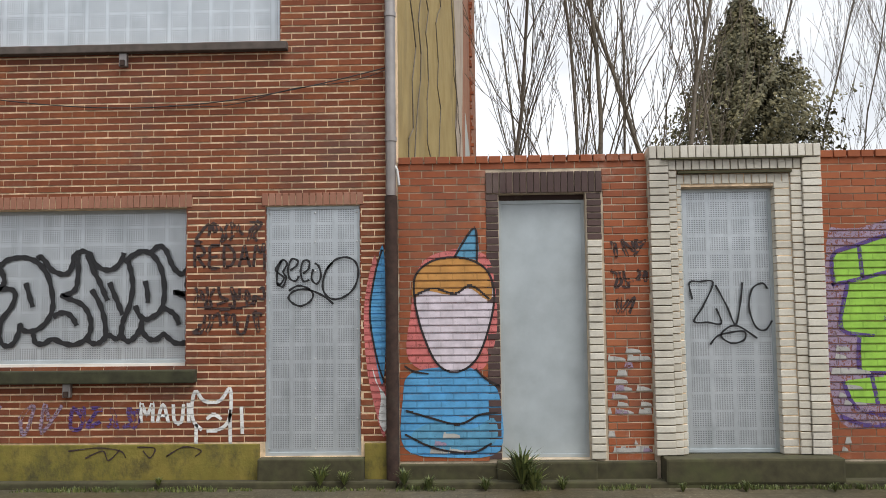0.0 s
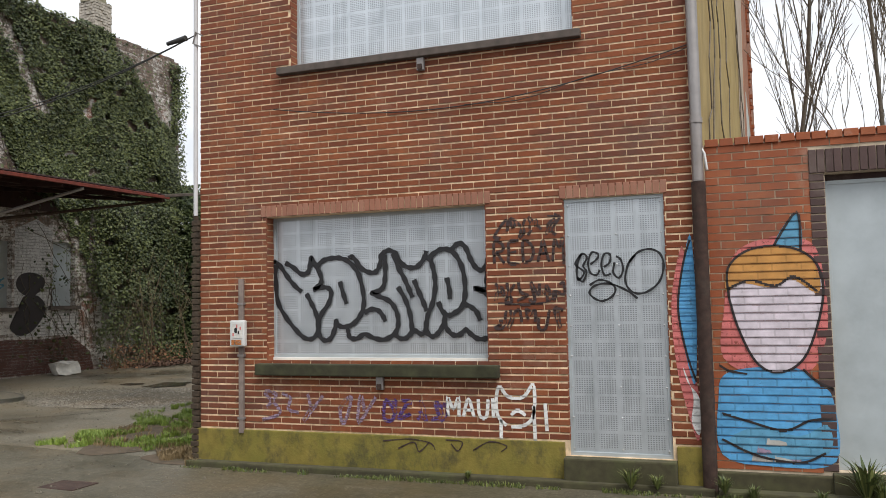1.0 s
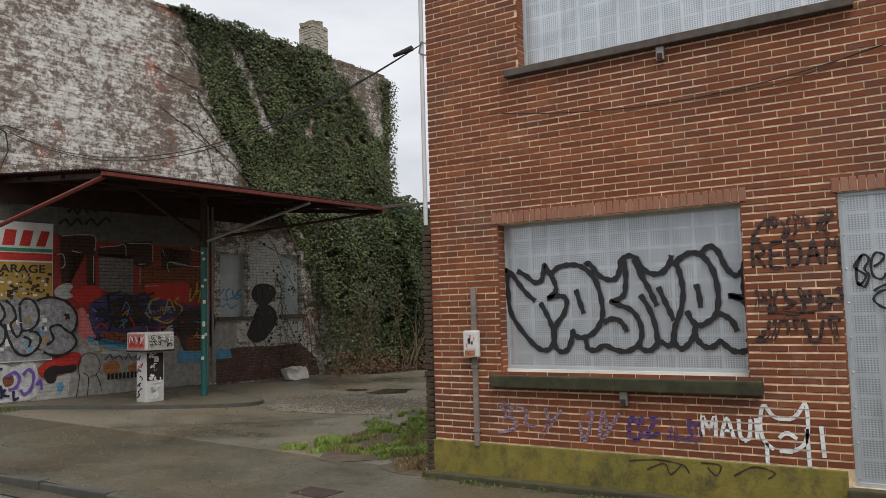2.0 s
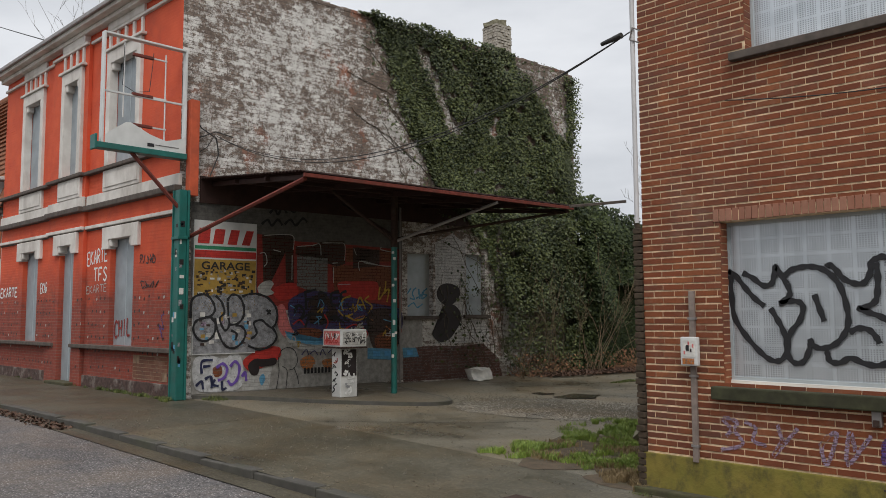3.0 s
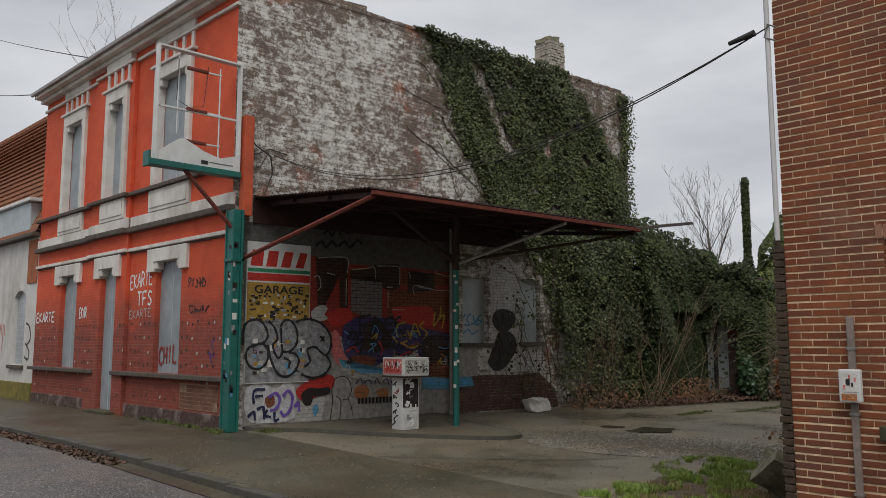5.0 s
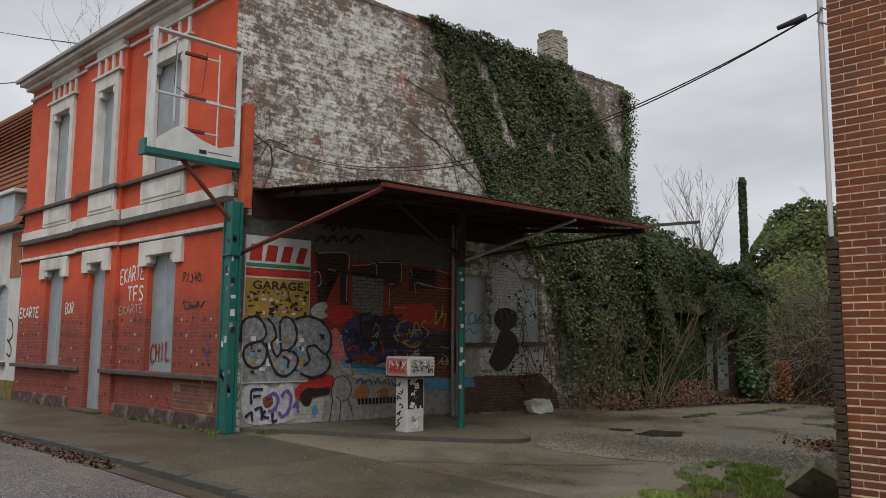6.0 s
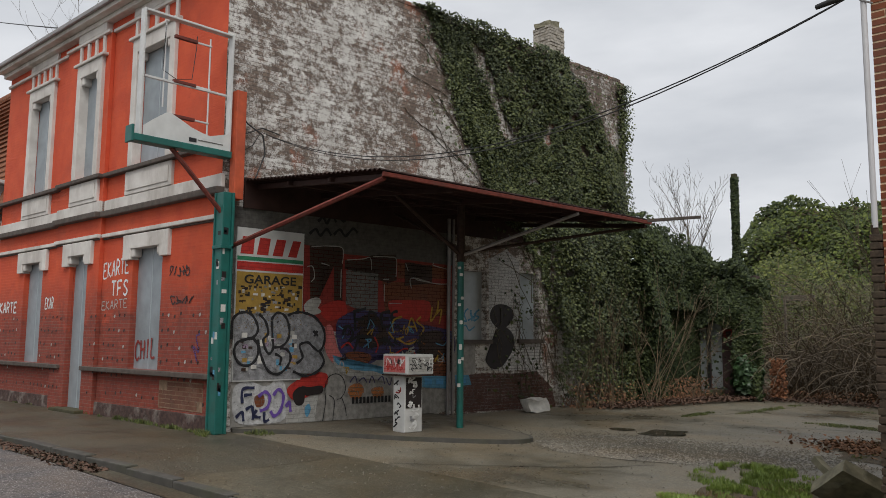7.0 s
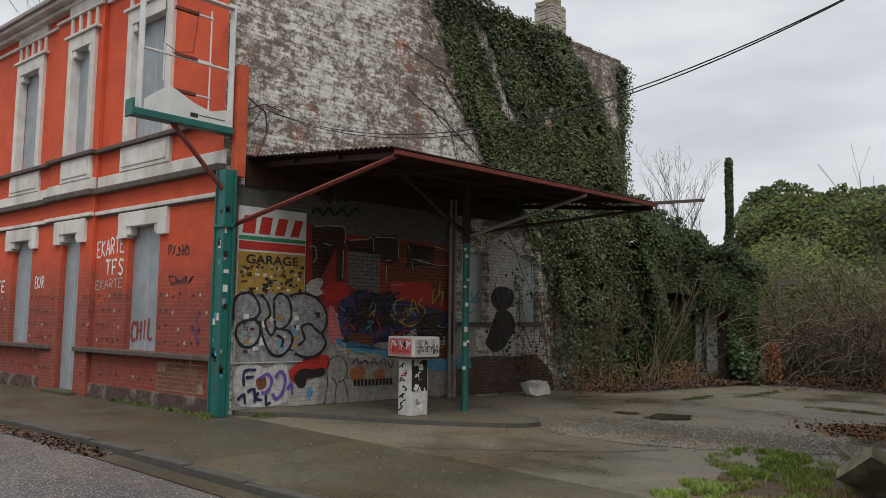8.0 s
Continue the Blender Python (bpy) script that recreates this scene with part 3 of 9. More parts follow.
for nm, mt, lab, pts in (("bare_strip", "red", "worn brick-red strip of the side wall", [(6.6, 2.2), (6.4, 4.5), (6.9, 6.5), (6.6, 8.9), (9.55, 8.9), (9.55, 2.2)]), ("pale_patch", "pale", "pale grey patch of old plaster", [(6.7, 2.2), (6.9, 4.9), (7.8, 4.3), (8.6, 3.7), (9.2, 2.2)])):
    bm = bmesh.new()
    front, back = [[bm.verts.new(on_side(s, z, d)) for s, z in pts] for d in ((0.012, -0.02) if mt == "red" else (0.02, -0.02))]
    bm.faces.new(front)
    for i in range(len(pts)):
        bm.faces.new([back[i], back[(i + 1) % len(pts)], front[(i + 1) % len(pts)], front[i]])
    part(nm, bm, stucco("worn_red_plaster", (0.30, 0.12, 0.07), (0.38, 0.19, 0.11), (0.16, 0.09, 0.05)) if mt == "red" else stucco("pale_plaster", (0.40, 0.42, 0.40), (0.50, 0.51, 0.48), (0.28, 0.25, 0.16)), brick_house, lab)

# ---- garden wall ----
garden_wall = thing("garden_wall", (2, FY, 0), "old red brick wall with two boarded doorways", "wall", kind="structure")
GW = dict(d2=(0.27, 1.02, 0.2, 2.47), d3=(1.83, 2.62, 0.22, 2.49))
bm = bmesh.new()
bm_wall(bm, (-0.62, 8.0), (0.0, 2.76), 0.25, [GW["d2"], GW["d3"]], pose(0, FY + 0.02, 0))
part("wall", bm, M_MORTAR_OLD, garden_wall)

# ---- red house ----
RY = 6.75
red_house = thing("red_house", (-19.5, RY, 0.18), "orange-red painted two-storey house with white mouldings", "house")
RW = dict(w_r=(-17.30, -16.27, 1.05, 3.14), door=(-19.70, -18.93, 0.18, 3.14), w_l=(-22.20, -21.22, 1.05, 3.14),
          u_r=(-17.43, -16.24, 4.64, 6.74), u_m=(-19.60, -18.82, 4.64, 6.70), u_l=(-22.26, -21.24, 4.64, 6.74))
# the street front stands a little off the square
FRONT = pose(-14.55, RY, 0, 0, 0, 1.44) @ pose(14.55, -RY, 0)
bm = bmesh.new()
bm_wall(bm, (-23.8, -14.56), (0.0, 7.8), 0.35, list(RW.values()), pose(0, RY, 0))
part("wall", bm, M_RED, red_house)

# side gable, turned a little off the square
G0, G1 = Vector((-14.55, RY, 0)), Vector((-13.70, 17.2, 0))
GD = (G1 - G0).normalized()
GANG = math.degrees(math.atan2(GD.y, GD.x))
GM = pose(G0.x, G0.y, 0, 0, 0, GANG)
GLEN = (G1 - G0).length
GW1, GW2 = (5.02, 5.74, 1.60, 2.95), (6.70, 7.29, 1.62, 3.0)
bm = bmesh.new()
bm_wall(bm, (0.352, GLEN), (0.0, 7.9), 0.35, [GW1, GW2], GM)
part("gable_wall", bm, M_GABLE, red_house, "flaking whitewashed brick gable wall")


# ---- brickwork and paint helpers ----
def lay_bricks(parent, xs, zs, holes, front, mats, course=0.0605, length=0.205, joint=0.0158, vjoint=0.0085, proud=0.005, chosen=None, seed=1, group_name="bricks"):
    """Stretcher bond between xs and zs round the openings; bricks within chosen become parts, the rest one joined mesh."""
    rnd = random.Random(seed)
    verts, faces, cache, n_parts = [], [], {}, 0
    k = 0
    while zs[0] + (k + 1) * course <= zs[1] + 1e-4:
        z0 = zs[0] + k * course + joint
        z1 = zs[0] + (k + 1) * course
        zc = (z0 + z1) / 2
        x = xs[0] - (length / 2 if k % 2 else 0) - rnd.random() * 0.02
        while x < xs[1]:
            spans = [(max(x + vjoint, xs[0]), min(x + length, xs[1]))]
            for h in holes:
                if h[2] < zc < h[3]:
                    nxt = []
                    for a, b in spans:
                        if b <= h[0] or a >= h[1]:
                            nxt.append((a, b))
                        else:
                            if a < h[0]:
                                nxt.append((a, h[0]))
                            if b > h[1]:
                                nxt.append((h[1], b))
                    spans = nxt
            for a, b in spans:
                if b - a < 0.02:
                    continue
                d = proud + rnd.uniform(-0.002, 0.003)
                if chosen and chosen(a, b, zc) and n_parts < 298:
                    key = round(b - a, 2)
                    if key not in cache:
                        bm = bmesh.new()
                        bm_box(bm, -key / 2, key / 2, -0.012, 0.02, -(z1 - z0) / 2, (z1 - z0) / 2)
                        bmesh.ops.bevel(bm, geom=[e for e in bm.edges if all(v.co.y < 0 for v in e.verts)], offset=0.003, segments=1, affect="EDGES")
                        cache[key] = mesh_of("brick", bm, mats[0])
                    ob = new("brick", cache[key])
                    ob.parent = parent
                    ob.matrix_parent_inverse = parent.matrix_world.inverted()
                    ob.matrix_basis = pose((a + b) / 2, front - d + 0.012, zc, 0, rnd.uniform(-0.5, 0.5), rnd.uniform(-0.4, 0.4))
                    n_parts += 1
                else:
                    i = len(verts)
                    j = [rnd.uniform(-0.0015, 0.0015) for _ in range(4)]
                    verts += [(a, front - d + j[0], z0), (b, front - d + j[1], z0), (b, front - d, z1 + j[2]), (a, front - d, z1 + j[3]),
                              (a, front + 0.01, z0), (b, front + 0.01, z0), (b, front + 0.01, z1), (a, front + 0.01, z1)]
                    faces += [[i + q for q in f] for f in ((0, 1, 2, 3), (4, 5, 1, 0), (3, 2, 6, 7), (4, 0, 3, 7), (1, 5, 6, 2))]
            x += length
        k += 1
    if faces:
        me = bpy.data.meshes.new(group_name)
        me.from_pydata(verts, [], faces)
        me.materials.append(mats[1])
        ob = new(group_name, me)
        ob.parent = parent
        ob.matrix_parent_inverse = parent.matrix_world.inverted()
        tagged(ob, kind="stuff")


def row_of_bricks(parent, xs, zs, n, front, material, proud=0.012, seed=2, depth=0.05, gap=0.007, vertical=False, name="brick"):
    """n bricks side by side (or stacked) that share one mesh."""
    rnd = random.Random(seed)
    w = ((zs[1] - zs[0]) if vertical else (xs[1] - xs[0])) / n
    bm = bmesh.new()
    if vertical:
        bm_box(bm, -(xs[1] - xs[0]) / 2, (xs[1] - xs[0]) / 2, 0, depth, -w / 2 + gap / 2, w / 2 - gap / 2)
    else:
        bm_box(bm, -w / 2 + gap / 2, w / 2 - gap / 2, 0, depth, -(zs[1] - zs[0]) / 2, (zs[1] - zs[0]) / 2)
    bmesh.ops.bevel(bm, geom=[e for e in bm.edges if all(v.co.y < depth / 2 for v in e.verts)], offset=0.003, segments=1, affect="EDGES")
    me = mesh_of(name, bm, material)
    for i in range(n):
        ob = new(name, me)
        ob.parent = parent
        ob.matrix_parent_inverse = parent.matrix_world.inverted()
        c = ((xs[0] + xs[1]) / 2, zs[0] + (i + 0.5) * w) if vertical else (xs[0] + (i + 0.5) * w, (zs[0] + zs[1]) / 2)
        ob.matrix_basis = pose(c[0] + rnd.uniform(-0.002, 0.002), front - proud + rnd.uniform(-0.004, 0.004), c[1], 0, rnd.uniform(-0.8, 0.8), rnd.uniform(-0.8, 0.8))


def curve_pts(pts, closed=False, n=6):
    """A smooth line through pts."""
    out, m = [], len(pts)
    q = [Vector((*p, 0)).to_2d() for p in pts]
    for i in range(m if closed else m - 1):
        p0, p1, p2, p3 = (q[(i - 1) % m], q[i], q[(i + 1) % m], q[(i + 2) % m]) if closed else (q[max(0, i - 1)], q[i], q[i + 1], q[min(m - 1, i + 2)])
        for j in range(n):
            t = j / n
            out.append(0.5 * ((2 * p1) + (p2 - p0) * t + (2 * p0 - 5 * p1 + 4 * p2 - p3) * t * t + (3 * p1 - p0 - 3 * p2 + p3) * t ** 3))
    if not closed:
        out.append(q[-1])
    return out


def bm_stroke(bm, pts, w, at, n=6, closed=False):
    """A sprayed line of width w along pts; at maps (u, v) into the world."""
    p = curve_pts(pts, closed, n)
    if closed:
        p.append(p[0])
    L, R = [], []
    for i, c in enumerate(p):
        d = p[min(i + 1, len(p) - 1)] - p[max(i - 1, 0)]
        if d.length < 1e-6:
            d = Vector((1, 0))
        d.normalize()
        s = w / 2 * (1 + 0.18 * math.sin(i * 1.1))
        nrm = Vector((-d.y, d.x)) * s
        L.append(bm.verts.new(at(*(c + nrm))))
        R.append(bm.verts.new(at(*(c - nrm))))
    for i in range(len(p) - 1):
        bm.faces.new([L[i], R[i], R[i + 1], L[i + 1]])


def tag(name, parent, strokes, w, at, material, label="", lift=0.0004):
    """Sprayed lines, each stroke a part of its own."""
    for i, s in enumerate(strokes):
        bm = bmesh.new()
        bm_stroke(bm, s, w, lambda u, v, i=i: at(u, v, i * lift))
        part(name, bm, material, parent, label)


ABC = {}
ABC["A"] = [[(0, 0), (0.3, 0.6), (0.5, 1), (0.75, 0.5), (1, 0)], [(0.2, 0.38), (0.8, 0.4)]]
ABC["C"] = [[(1, 0.85), (0.6, 1), (0.1, 0.75), (0.05, 0.25), (0.5, 0), (1, 0.15)]]
ABC["D"] = [[(0.05, 0), (0.05, 1), (0.7, 0.85), (0.95, 0.5), (0.7, 0.12), (0.05, 0)]]
ABC["E"] = [[(0.95, 1), (0.1, 0.97), (0.08, 0.5), (0.06, 0.02), (1, 0)], [(0.1, 0.5), (0.75, 0.52)]]
ABC["F"] = [[(0.95, 1), (0.1, 0.97), (0.08, 0.5), (0.06, 0)], [(0.1, 0.5), (0.75, 0.52)]]
ABC["H"] = [[(0.05, 1), (0.08, 0)], [(0.95, 1), (0.92, 0)], [(0.08, 0.5), (0.92, 0.52)]]
ABC["I"] = [[(0.5, 1), (0.48, 0)]]
ABC["K"] = [[(0.08, 1), (0.06, 0)], [(0.9, 1), (0.12, 0.48), (0.95, 0)]]
ABC["L"] = [[(0.1, 1), (0.08, 0.03), (0.95, 0)]]
ABC["M"] = [[(0, 0), (0.08, 1), (0.5, 0.35), (0.92, 1), (1, 0)]]
ABC["R"] = [[(0.06, 0), (0.08, 1), (0.8, 0.9), (0.8, 0.6), (0.1, 0.5)], [(0.3, 0.5), (0.95, 0)]]
ABC["S"] = [[(0.95, 0.88), (0.5, 1), (0.1, 0.75), (0.85, 0.3), (0.5, 0), (0.05, 0.12)]]
ABC["T"] = [[(0, 0.98), (1, 1)], [(0.5, 1), (0.48, 0)]]


def word(text, x, z, w, h, step=1.35, slope=0.0):
    """The strokes of sprayed capitals, each letter w wide and h high."""
    return [[(x + (i * step + a) * w, z + b * h + slope * i) for a, b in s] for i, c in enumerate(text) for s in ABC[c]]


def shape(name, parent, pts, at, material, label="", n=5, curved=True, lift=0.0):
    """A flat patch of paint bounded by pts."""
    bm = bmesh.new()
    p = curve_pts(pts, True, n) if curved else [Vector(q) for q in pts]
    f = bm.faces.new([bm.verts.new(at(c[0], c[1], lift)) for c in p])
    bmesh.ops.triangulate(bm, faces=[f])
    return part(name, bm, material, parent, label)


def film(name, parent, pts, z_base, front, material, lift, label="", course=0.0605, joint=0.0125, proud=0.006, curved=True):
    """Paint brushed over brickwork: it follows the brick faces and sinks into the joints."""
    p = curve_pts(pts, True, 5) if curved else [Vector(q) for q in pts]
    verts, faces, seen = [], [], {}
    k0, k1 = int((min(c[1] for c in p) - z_base) / course) - 1, int((max(c[1] for c in p) - z_base) / course) + 1

    def spans(z):
        z, xs = z + 1e-5, []
        for i in range(len(p)):
            a, c = p[i], p[(i + 1) % len(p)]
            if (a[1] > z) != (c[1] > z):
                xs.append(a[0] + (z - a[1]) / (c[1] - a[1]) * (c[0] - a[0]))
        xs.sort()
        return xs

    def vert(x, y, z):
        key = (round(x, 5), round(y, 5), round(z, 5))
        if key not in seen:
            seen[key] = len(verts)
            verts.append((x, y, z))
        return seen[key]
    last = None
    for k in range(k0, k1 + 1):
        b = z_base + k * course
        cuts = [(b, b + joint, 0.0)] + [(b + joint + (course - joint) * j / 4, b + joint + (course - joint) * (j + 1) / 4, proud + 0.003) for j in range(4)]
        for za, zb, d in cuts:
            lo, hi, y = spans(za), spans(zb), front - d - lift
            if len(lo) != len(hi):
                lo = hi = spans((za + zb) / 2)
            for m in range(0, len(lo) - 1, 2):
                f = [vert(lo[m], y, za), vert(lo[m + 1], y, za), vert(hi[m + 1], y, zb), vert(hi[m], y, zb)]
                if len(set(f)) == 4:
                    faces.append(f)
                if last and abs(last[0] - y) > 1e-6 and len(last[1]) == len(lo):
                    g = [vert(lo[m], last[0], za), vert(lo[m + 1], last[0], za), vert(lo[m + 1], y, za), vert(lo[m], y, za)]
                    if len(set(g)) == 4:
                        faces.append(g)
            last = (y, hi)
    me = bpy.data.meshes.new(name)
    me.from_pydata(verts, [], faces)
    me.materials.append(material)
    ob = new(name, me)
    ob.parent = parent
    ob.matrix_parent_inverse = parent.matrix_world.inverted()
    return tagged(ob, label)


def outline(pts, w, closed=False):
    """The two sides of a line of width w, as one closed outline."""
    p = curve_pts(pts, closed, 5)
    L, R = [], []
    for i, c in enumerate(p):
        d = p[min(i + 1, len(p) - 1)] - p[max(i - 1, 0)]
        d = d.normalized() if d.length > 1e-6 else Vector((1, 0))
        nrm = Vector((-d.y, d.x)) * w / 2
        L.append(tuple(c + nrm))
        R.append(tuple(c - nrm))
    return L + R[::-1]


def film_line(name, parent, pts, w, z_base, front, material, lift, label=""):
    return film(name, parent, outline(pts, w), z_base, front, material, lift, label, curved=False)


def glyph(x, z, w, h, rnd):
    """One illegible looping letter in a box of w by h."""
    q = [(0.0, 0.1), (0.15, 0.95), (0.55, 0.8), (0.4, 0.45), (0.95, 0.35), (0.6, 0.05), (0.9, 0.9), (0.2, 0.5)]
    rnd.shuffle(q)
    return [(x + a * w + rnd.uniform(-0.1, 0.1) * w, z + b * h) for a, b in q[:rnd.choice((4, 5, 5, 6))]]


def letters(name, text, parent, place, size, material, label="", squash=1.0):
    """Raised paint letters in the built-in font; place is the pose of their middle, its x to the right and y up."""
    cu = bpy.data.curves.new(name, "FONT")
    cu.body, cu.size, cu.align_x, cu.align_y, cu.extrude = text, size, "CENTER", "CENTER", 0.001
    cu.offset = 0.02 * size
    tmp = bpy.data.objects.new(name, cu)
    me = bpy.data.meshes.new_from_object(tmp)
    bpy.data.objects.remove(tmp)
    me.transform(place @ Matrix.Diagonal((squash, 1, 1, 1)))
    me.materials.clear()
    me.materials.append(material)
    ob = new(name, me)
    if parent is not None:
        ob.parent = parent
        ob.matrix_parent_inverse = parent.matrix_world.inverted()
    return tagged(ob, label)


def sheet_panel(name, parent, rect, y, material, label="", rivet_cols=(), rivet_rows=0, lip=0.012):
    """A sheet-metal cover with a folded rim and rivets."""
    x0, x1, z0, z1 = rect
    bm = bmesh.new()
    bm_box(bm, x0, x1, y, y + 0.012, z0, z1, 0.003)
    ob = part(name, bm, material, parent, label)
    for a, b, c, d in ((x0, x1, z0, z0 + 0.03), (x0, x1, z1 - 0.03, z1), (x0, x0 + 0.03, z0 + 0.03, z1 - 0.03), (x1 - 0.03, x1, z0 + 0.03, z1 - 0.03)):
        part_box("rim", (a, b, y - lip, y - 0.0005, c, d), M_SHEET, ob, bevel=0.002)
    if rivet_rows:
        bm = bmesh.new()
        bmesh.ops.create_uvsphere(bm, u_segments=8, v_segments=4, radius=0.009, matrix=Matrix.Diagonal((1, 0.5, 1, 1)))
        me = mesh_of("rivet", bm, M_RIVET, True)
        for c in rivet_cols:
            for i in range(rivet_rows):
                r = new("rivet", me)
                r.parent = ob
                r.matrix_parent_inverse = ob.matrix_world.inverted()
                r.matrix_basis = Matrix.Translation((x0 + (x1 - x0) * c, y - lip - 0.001, z0 + 0.06 + (z1 - z0 - 0.12) * i / (rivet_rows - 1)))
    return ob


# ---- brick house: openings, pipes, fittings ----
win = sheet_panel("window", brick_house, (-4.66, -2.45, 1.035, 2.39), FY + 0.13, M_PERF, "window boarded with perforated grey steel sheet")
part_box("frame", (-4.66, -2.45, FY + 0.10, FY + 0.16, 0.99, 1.035), M_WHITEMETAL, win, "flaking white bottom rail", 0.004)
part_box("lining", (-4.66, -2.45, FY + 0.145, FY + 0.16, 0.99, 2.39), M_SHEET, win)
up = sheet_panel("window", brick_house, (-4.38, -1.63, 3.845, 5.6), FY + 0.13, M_PERF, "upper window boarded with perforated grey sheet")
dr = sheet_panel("door", brick_house, (-1.76, -0.93, 0.24, 2.39), FY + 0.035, M_PERF, "doorway boarded with riveted grey steel sheet", (0.04, 0.52, 0.96), 9)
part_box("backing", (-1.76, -0.93, FY + 0.05, FY + 0.08, 0.24, 2.39), M_SHEET, dr)
part_box("doorstep", (-1.80, -0.90, FY - 0.10, FY + 0.06, 0.04, 0.235), M_STONE, brick_house, "dark stone doorstep", 0.015)
part_box("sill", (-4.75, -2.35, FY - 0.09, FY + 0.12, 0.875, 0.985), M_SILL, brick_house, "mossy dark stone window sill", 0.012)
part_box("sill", (-4.50, -1.56, FY - 0.08, FY + 0.13, 3.765, 3.835), M_LEDGE, brick_house, "dark slate upper sill", 0.008)
for x, z in ((-3.47, 0.80), (-3.02, 3.69)):
    b = part_box("bracket", (x - 0.035, x + 0.035, FY - 0.05, FY - 0.005, z - 0.045, z + 0.075), M_ZINC, brick_house, "small grey iron shutter catch", 0.008)
    part_box("tab", (x - 0.02, x + 0.02, FY - 0.07, FY - 0.05, z - 0.04, z + 0.01), M_IRON, b, bevel=0.004)
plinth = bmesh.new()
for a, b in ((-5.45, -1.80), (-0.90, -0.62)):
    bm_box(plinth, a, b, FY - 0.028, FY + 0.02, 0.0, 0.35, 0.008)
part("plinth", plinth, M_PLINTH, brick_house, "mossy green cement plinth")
part_box("plinth_ledge", (-5.5, -0.62, FY - 0.15, FY - 0.03, -0.02, 0.055), M_STONE, brick_house, "dark wet ledge at the foot of the wall", 0.015)

lay_bricks(house_wall, (-5.42, -0.62), (0.35, 5.6), [BH["window"], BH["door"], BH["upper"], (-4.72, -2.40, 2.385, 2.49), (-1.79, -0.90, 2.385, 2.49), (-1.76, -0.93, 0.0, 2.4)], FY,
           (M_BRICK, M_BRICK_J), chosen=lambda a, b, z: (a > -2.46 and b < -1.75 and z < 2.6) or (a > -0.94 and z < 2.6) or (b < -4.6 and z < 1.2), seed=4)
for a, b, n in ((-4.72, -2.40, 40), (-1.79, -0.90, 15)):
    lin = part_box("lintel", (a + 0.005, b - 0.005, FY - 0.002, FY + 0.12, 2.392, 2.50), M_MORTAR, brick_house, "course of upright bricks")
    row_of_bricks(lin, (a, b), (2.394, 2.502), n, FY, M_BRICK_LINTEL, 0.012, 7, 0.09)
for x, z0, z1 in ((-4.38, 3.84, 5.6), (-1.63, 3.84, 5.6), (-1.76, 0.36, 2.39), (-0.93, 0.36, 2.39)):
    s = x in (-4.38, -1.76)
    row_of_bricks(house_wall, (x - 0.006 if s else x - 0.005, x + 0.005 if s else x + 0.006), (z0, z1), int((z1 - z0) / 0.0605), FY, M_BRICK, 0.002, 19, 0.12 if x in (-4.38, -1.63) else 0.03, 0.011, True)
for x in (-4.66, -2.45):
    s = 1 if x < -4 else -1
    row_of_bricks(house_wall, (x - 0.006 if s > 0 else x - 0.005, x + 0.005 if s > 0 else x + 0.006), (1.0, 2.39), 23, FY, M_BRICK, 0.002, 9, 0.12, 0.011, True)

# rain pipes
pipe = thing("rain_pipe", (-0.655, FY - 0.06, 2.5), "grey zinc rain pipe beside the brick facade", "pipe")
part_tube("tube", [(-0.655, FY - 0.06, 2.46), (-0.655, FY - 0.06, 6.1)], 0.045, M_ZINC, pipe, n=16)
for z in (2.95, 4.05, 5.2):
    bm = bmesh.new()
    bm_tube(bm, (-0.655, FY - 0.06, z - 0.02), (-0.655, FY - 0.06, z + 0.02), 0.052, None, 16)
    bm_box(bm, -0.665, -0.645, FY - 0.02, FY + 0.02, z - 0.012, z + 0.012)
    part("pipe_clamp", bm, M_ZINC, pipe, "", True)
part_tube("lower_pipe", [(-0.655, FY - 0.06, 0.03), (-0.655, FY - 0.06, 2.455)], 0.055, M_IRON, pipe, "rusted cast-iron lower pipe", 16)
part_tube("hook", [(-0.585, FY - 0.05, 2.55), (-0.60, FY - 0.07, 2.68), (-0.62, FY - 0.06, 2.72)], 0.012, M_WHITEMETAL, pipe)
cp = thing("rain_pipe", (-5.47, FY - 0.03, 2.45), "pale plastic rain pipe on a crusted lower pipe", "pipe")
part_tube("tube", [(-5.465, FY - 0.02, 2.45), (-5.465, FY - 0.02, 6.1)], 0.022, M_PVC, cp, n=16)
bm = bmesh.new()
bm_tube(bm, (-5.47, FY - 0.005, 0.0), (-5.47, FY - 0.005, 2.47), 0.026, 0.026, 14)
bmesh.ops.subdivide_edges(bm, edges=[e for e in bm.edges if abs(e.verts[0].co.z - e.verts[1].co.z) > 1], cuts=40)
for v in bm.verts:
    v.co += Vector((noise.noise(v.co * 9), noise.noise(v.co * 9 + Vector((5, 0, 0))), 0)) * 0.018
part("lower_pipe", bm, M_CRUST, cp, "moss-crusted dark lower pipe", True)
bm = bmesh.new()
for i in range(42):
    z = 0.05 + i * 0.0605
    if z > 2.4:
        break
    e_ = 0.018 * noise.noise(Vector((i * 0.7, 3, 0)))
    bm_box(bm, -5.505 + e_, -5.424, FY - 0.034 + e_, FY + 0.09, z, z + 0.052, 0.008)
part("moss_crust", bm, M_CRUST, cp, "dark mossy crust on the corner bricks")

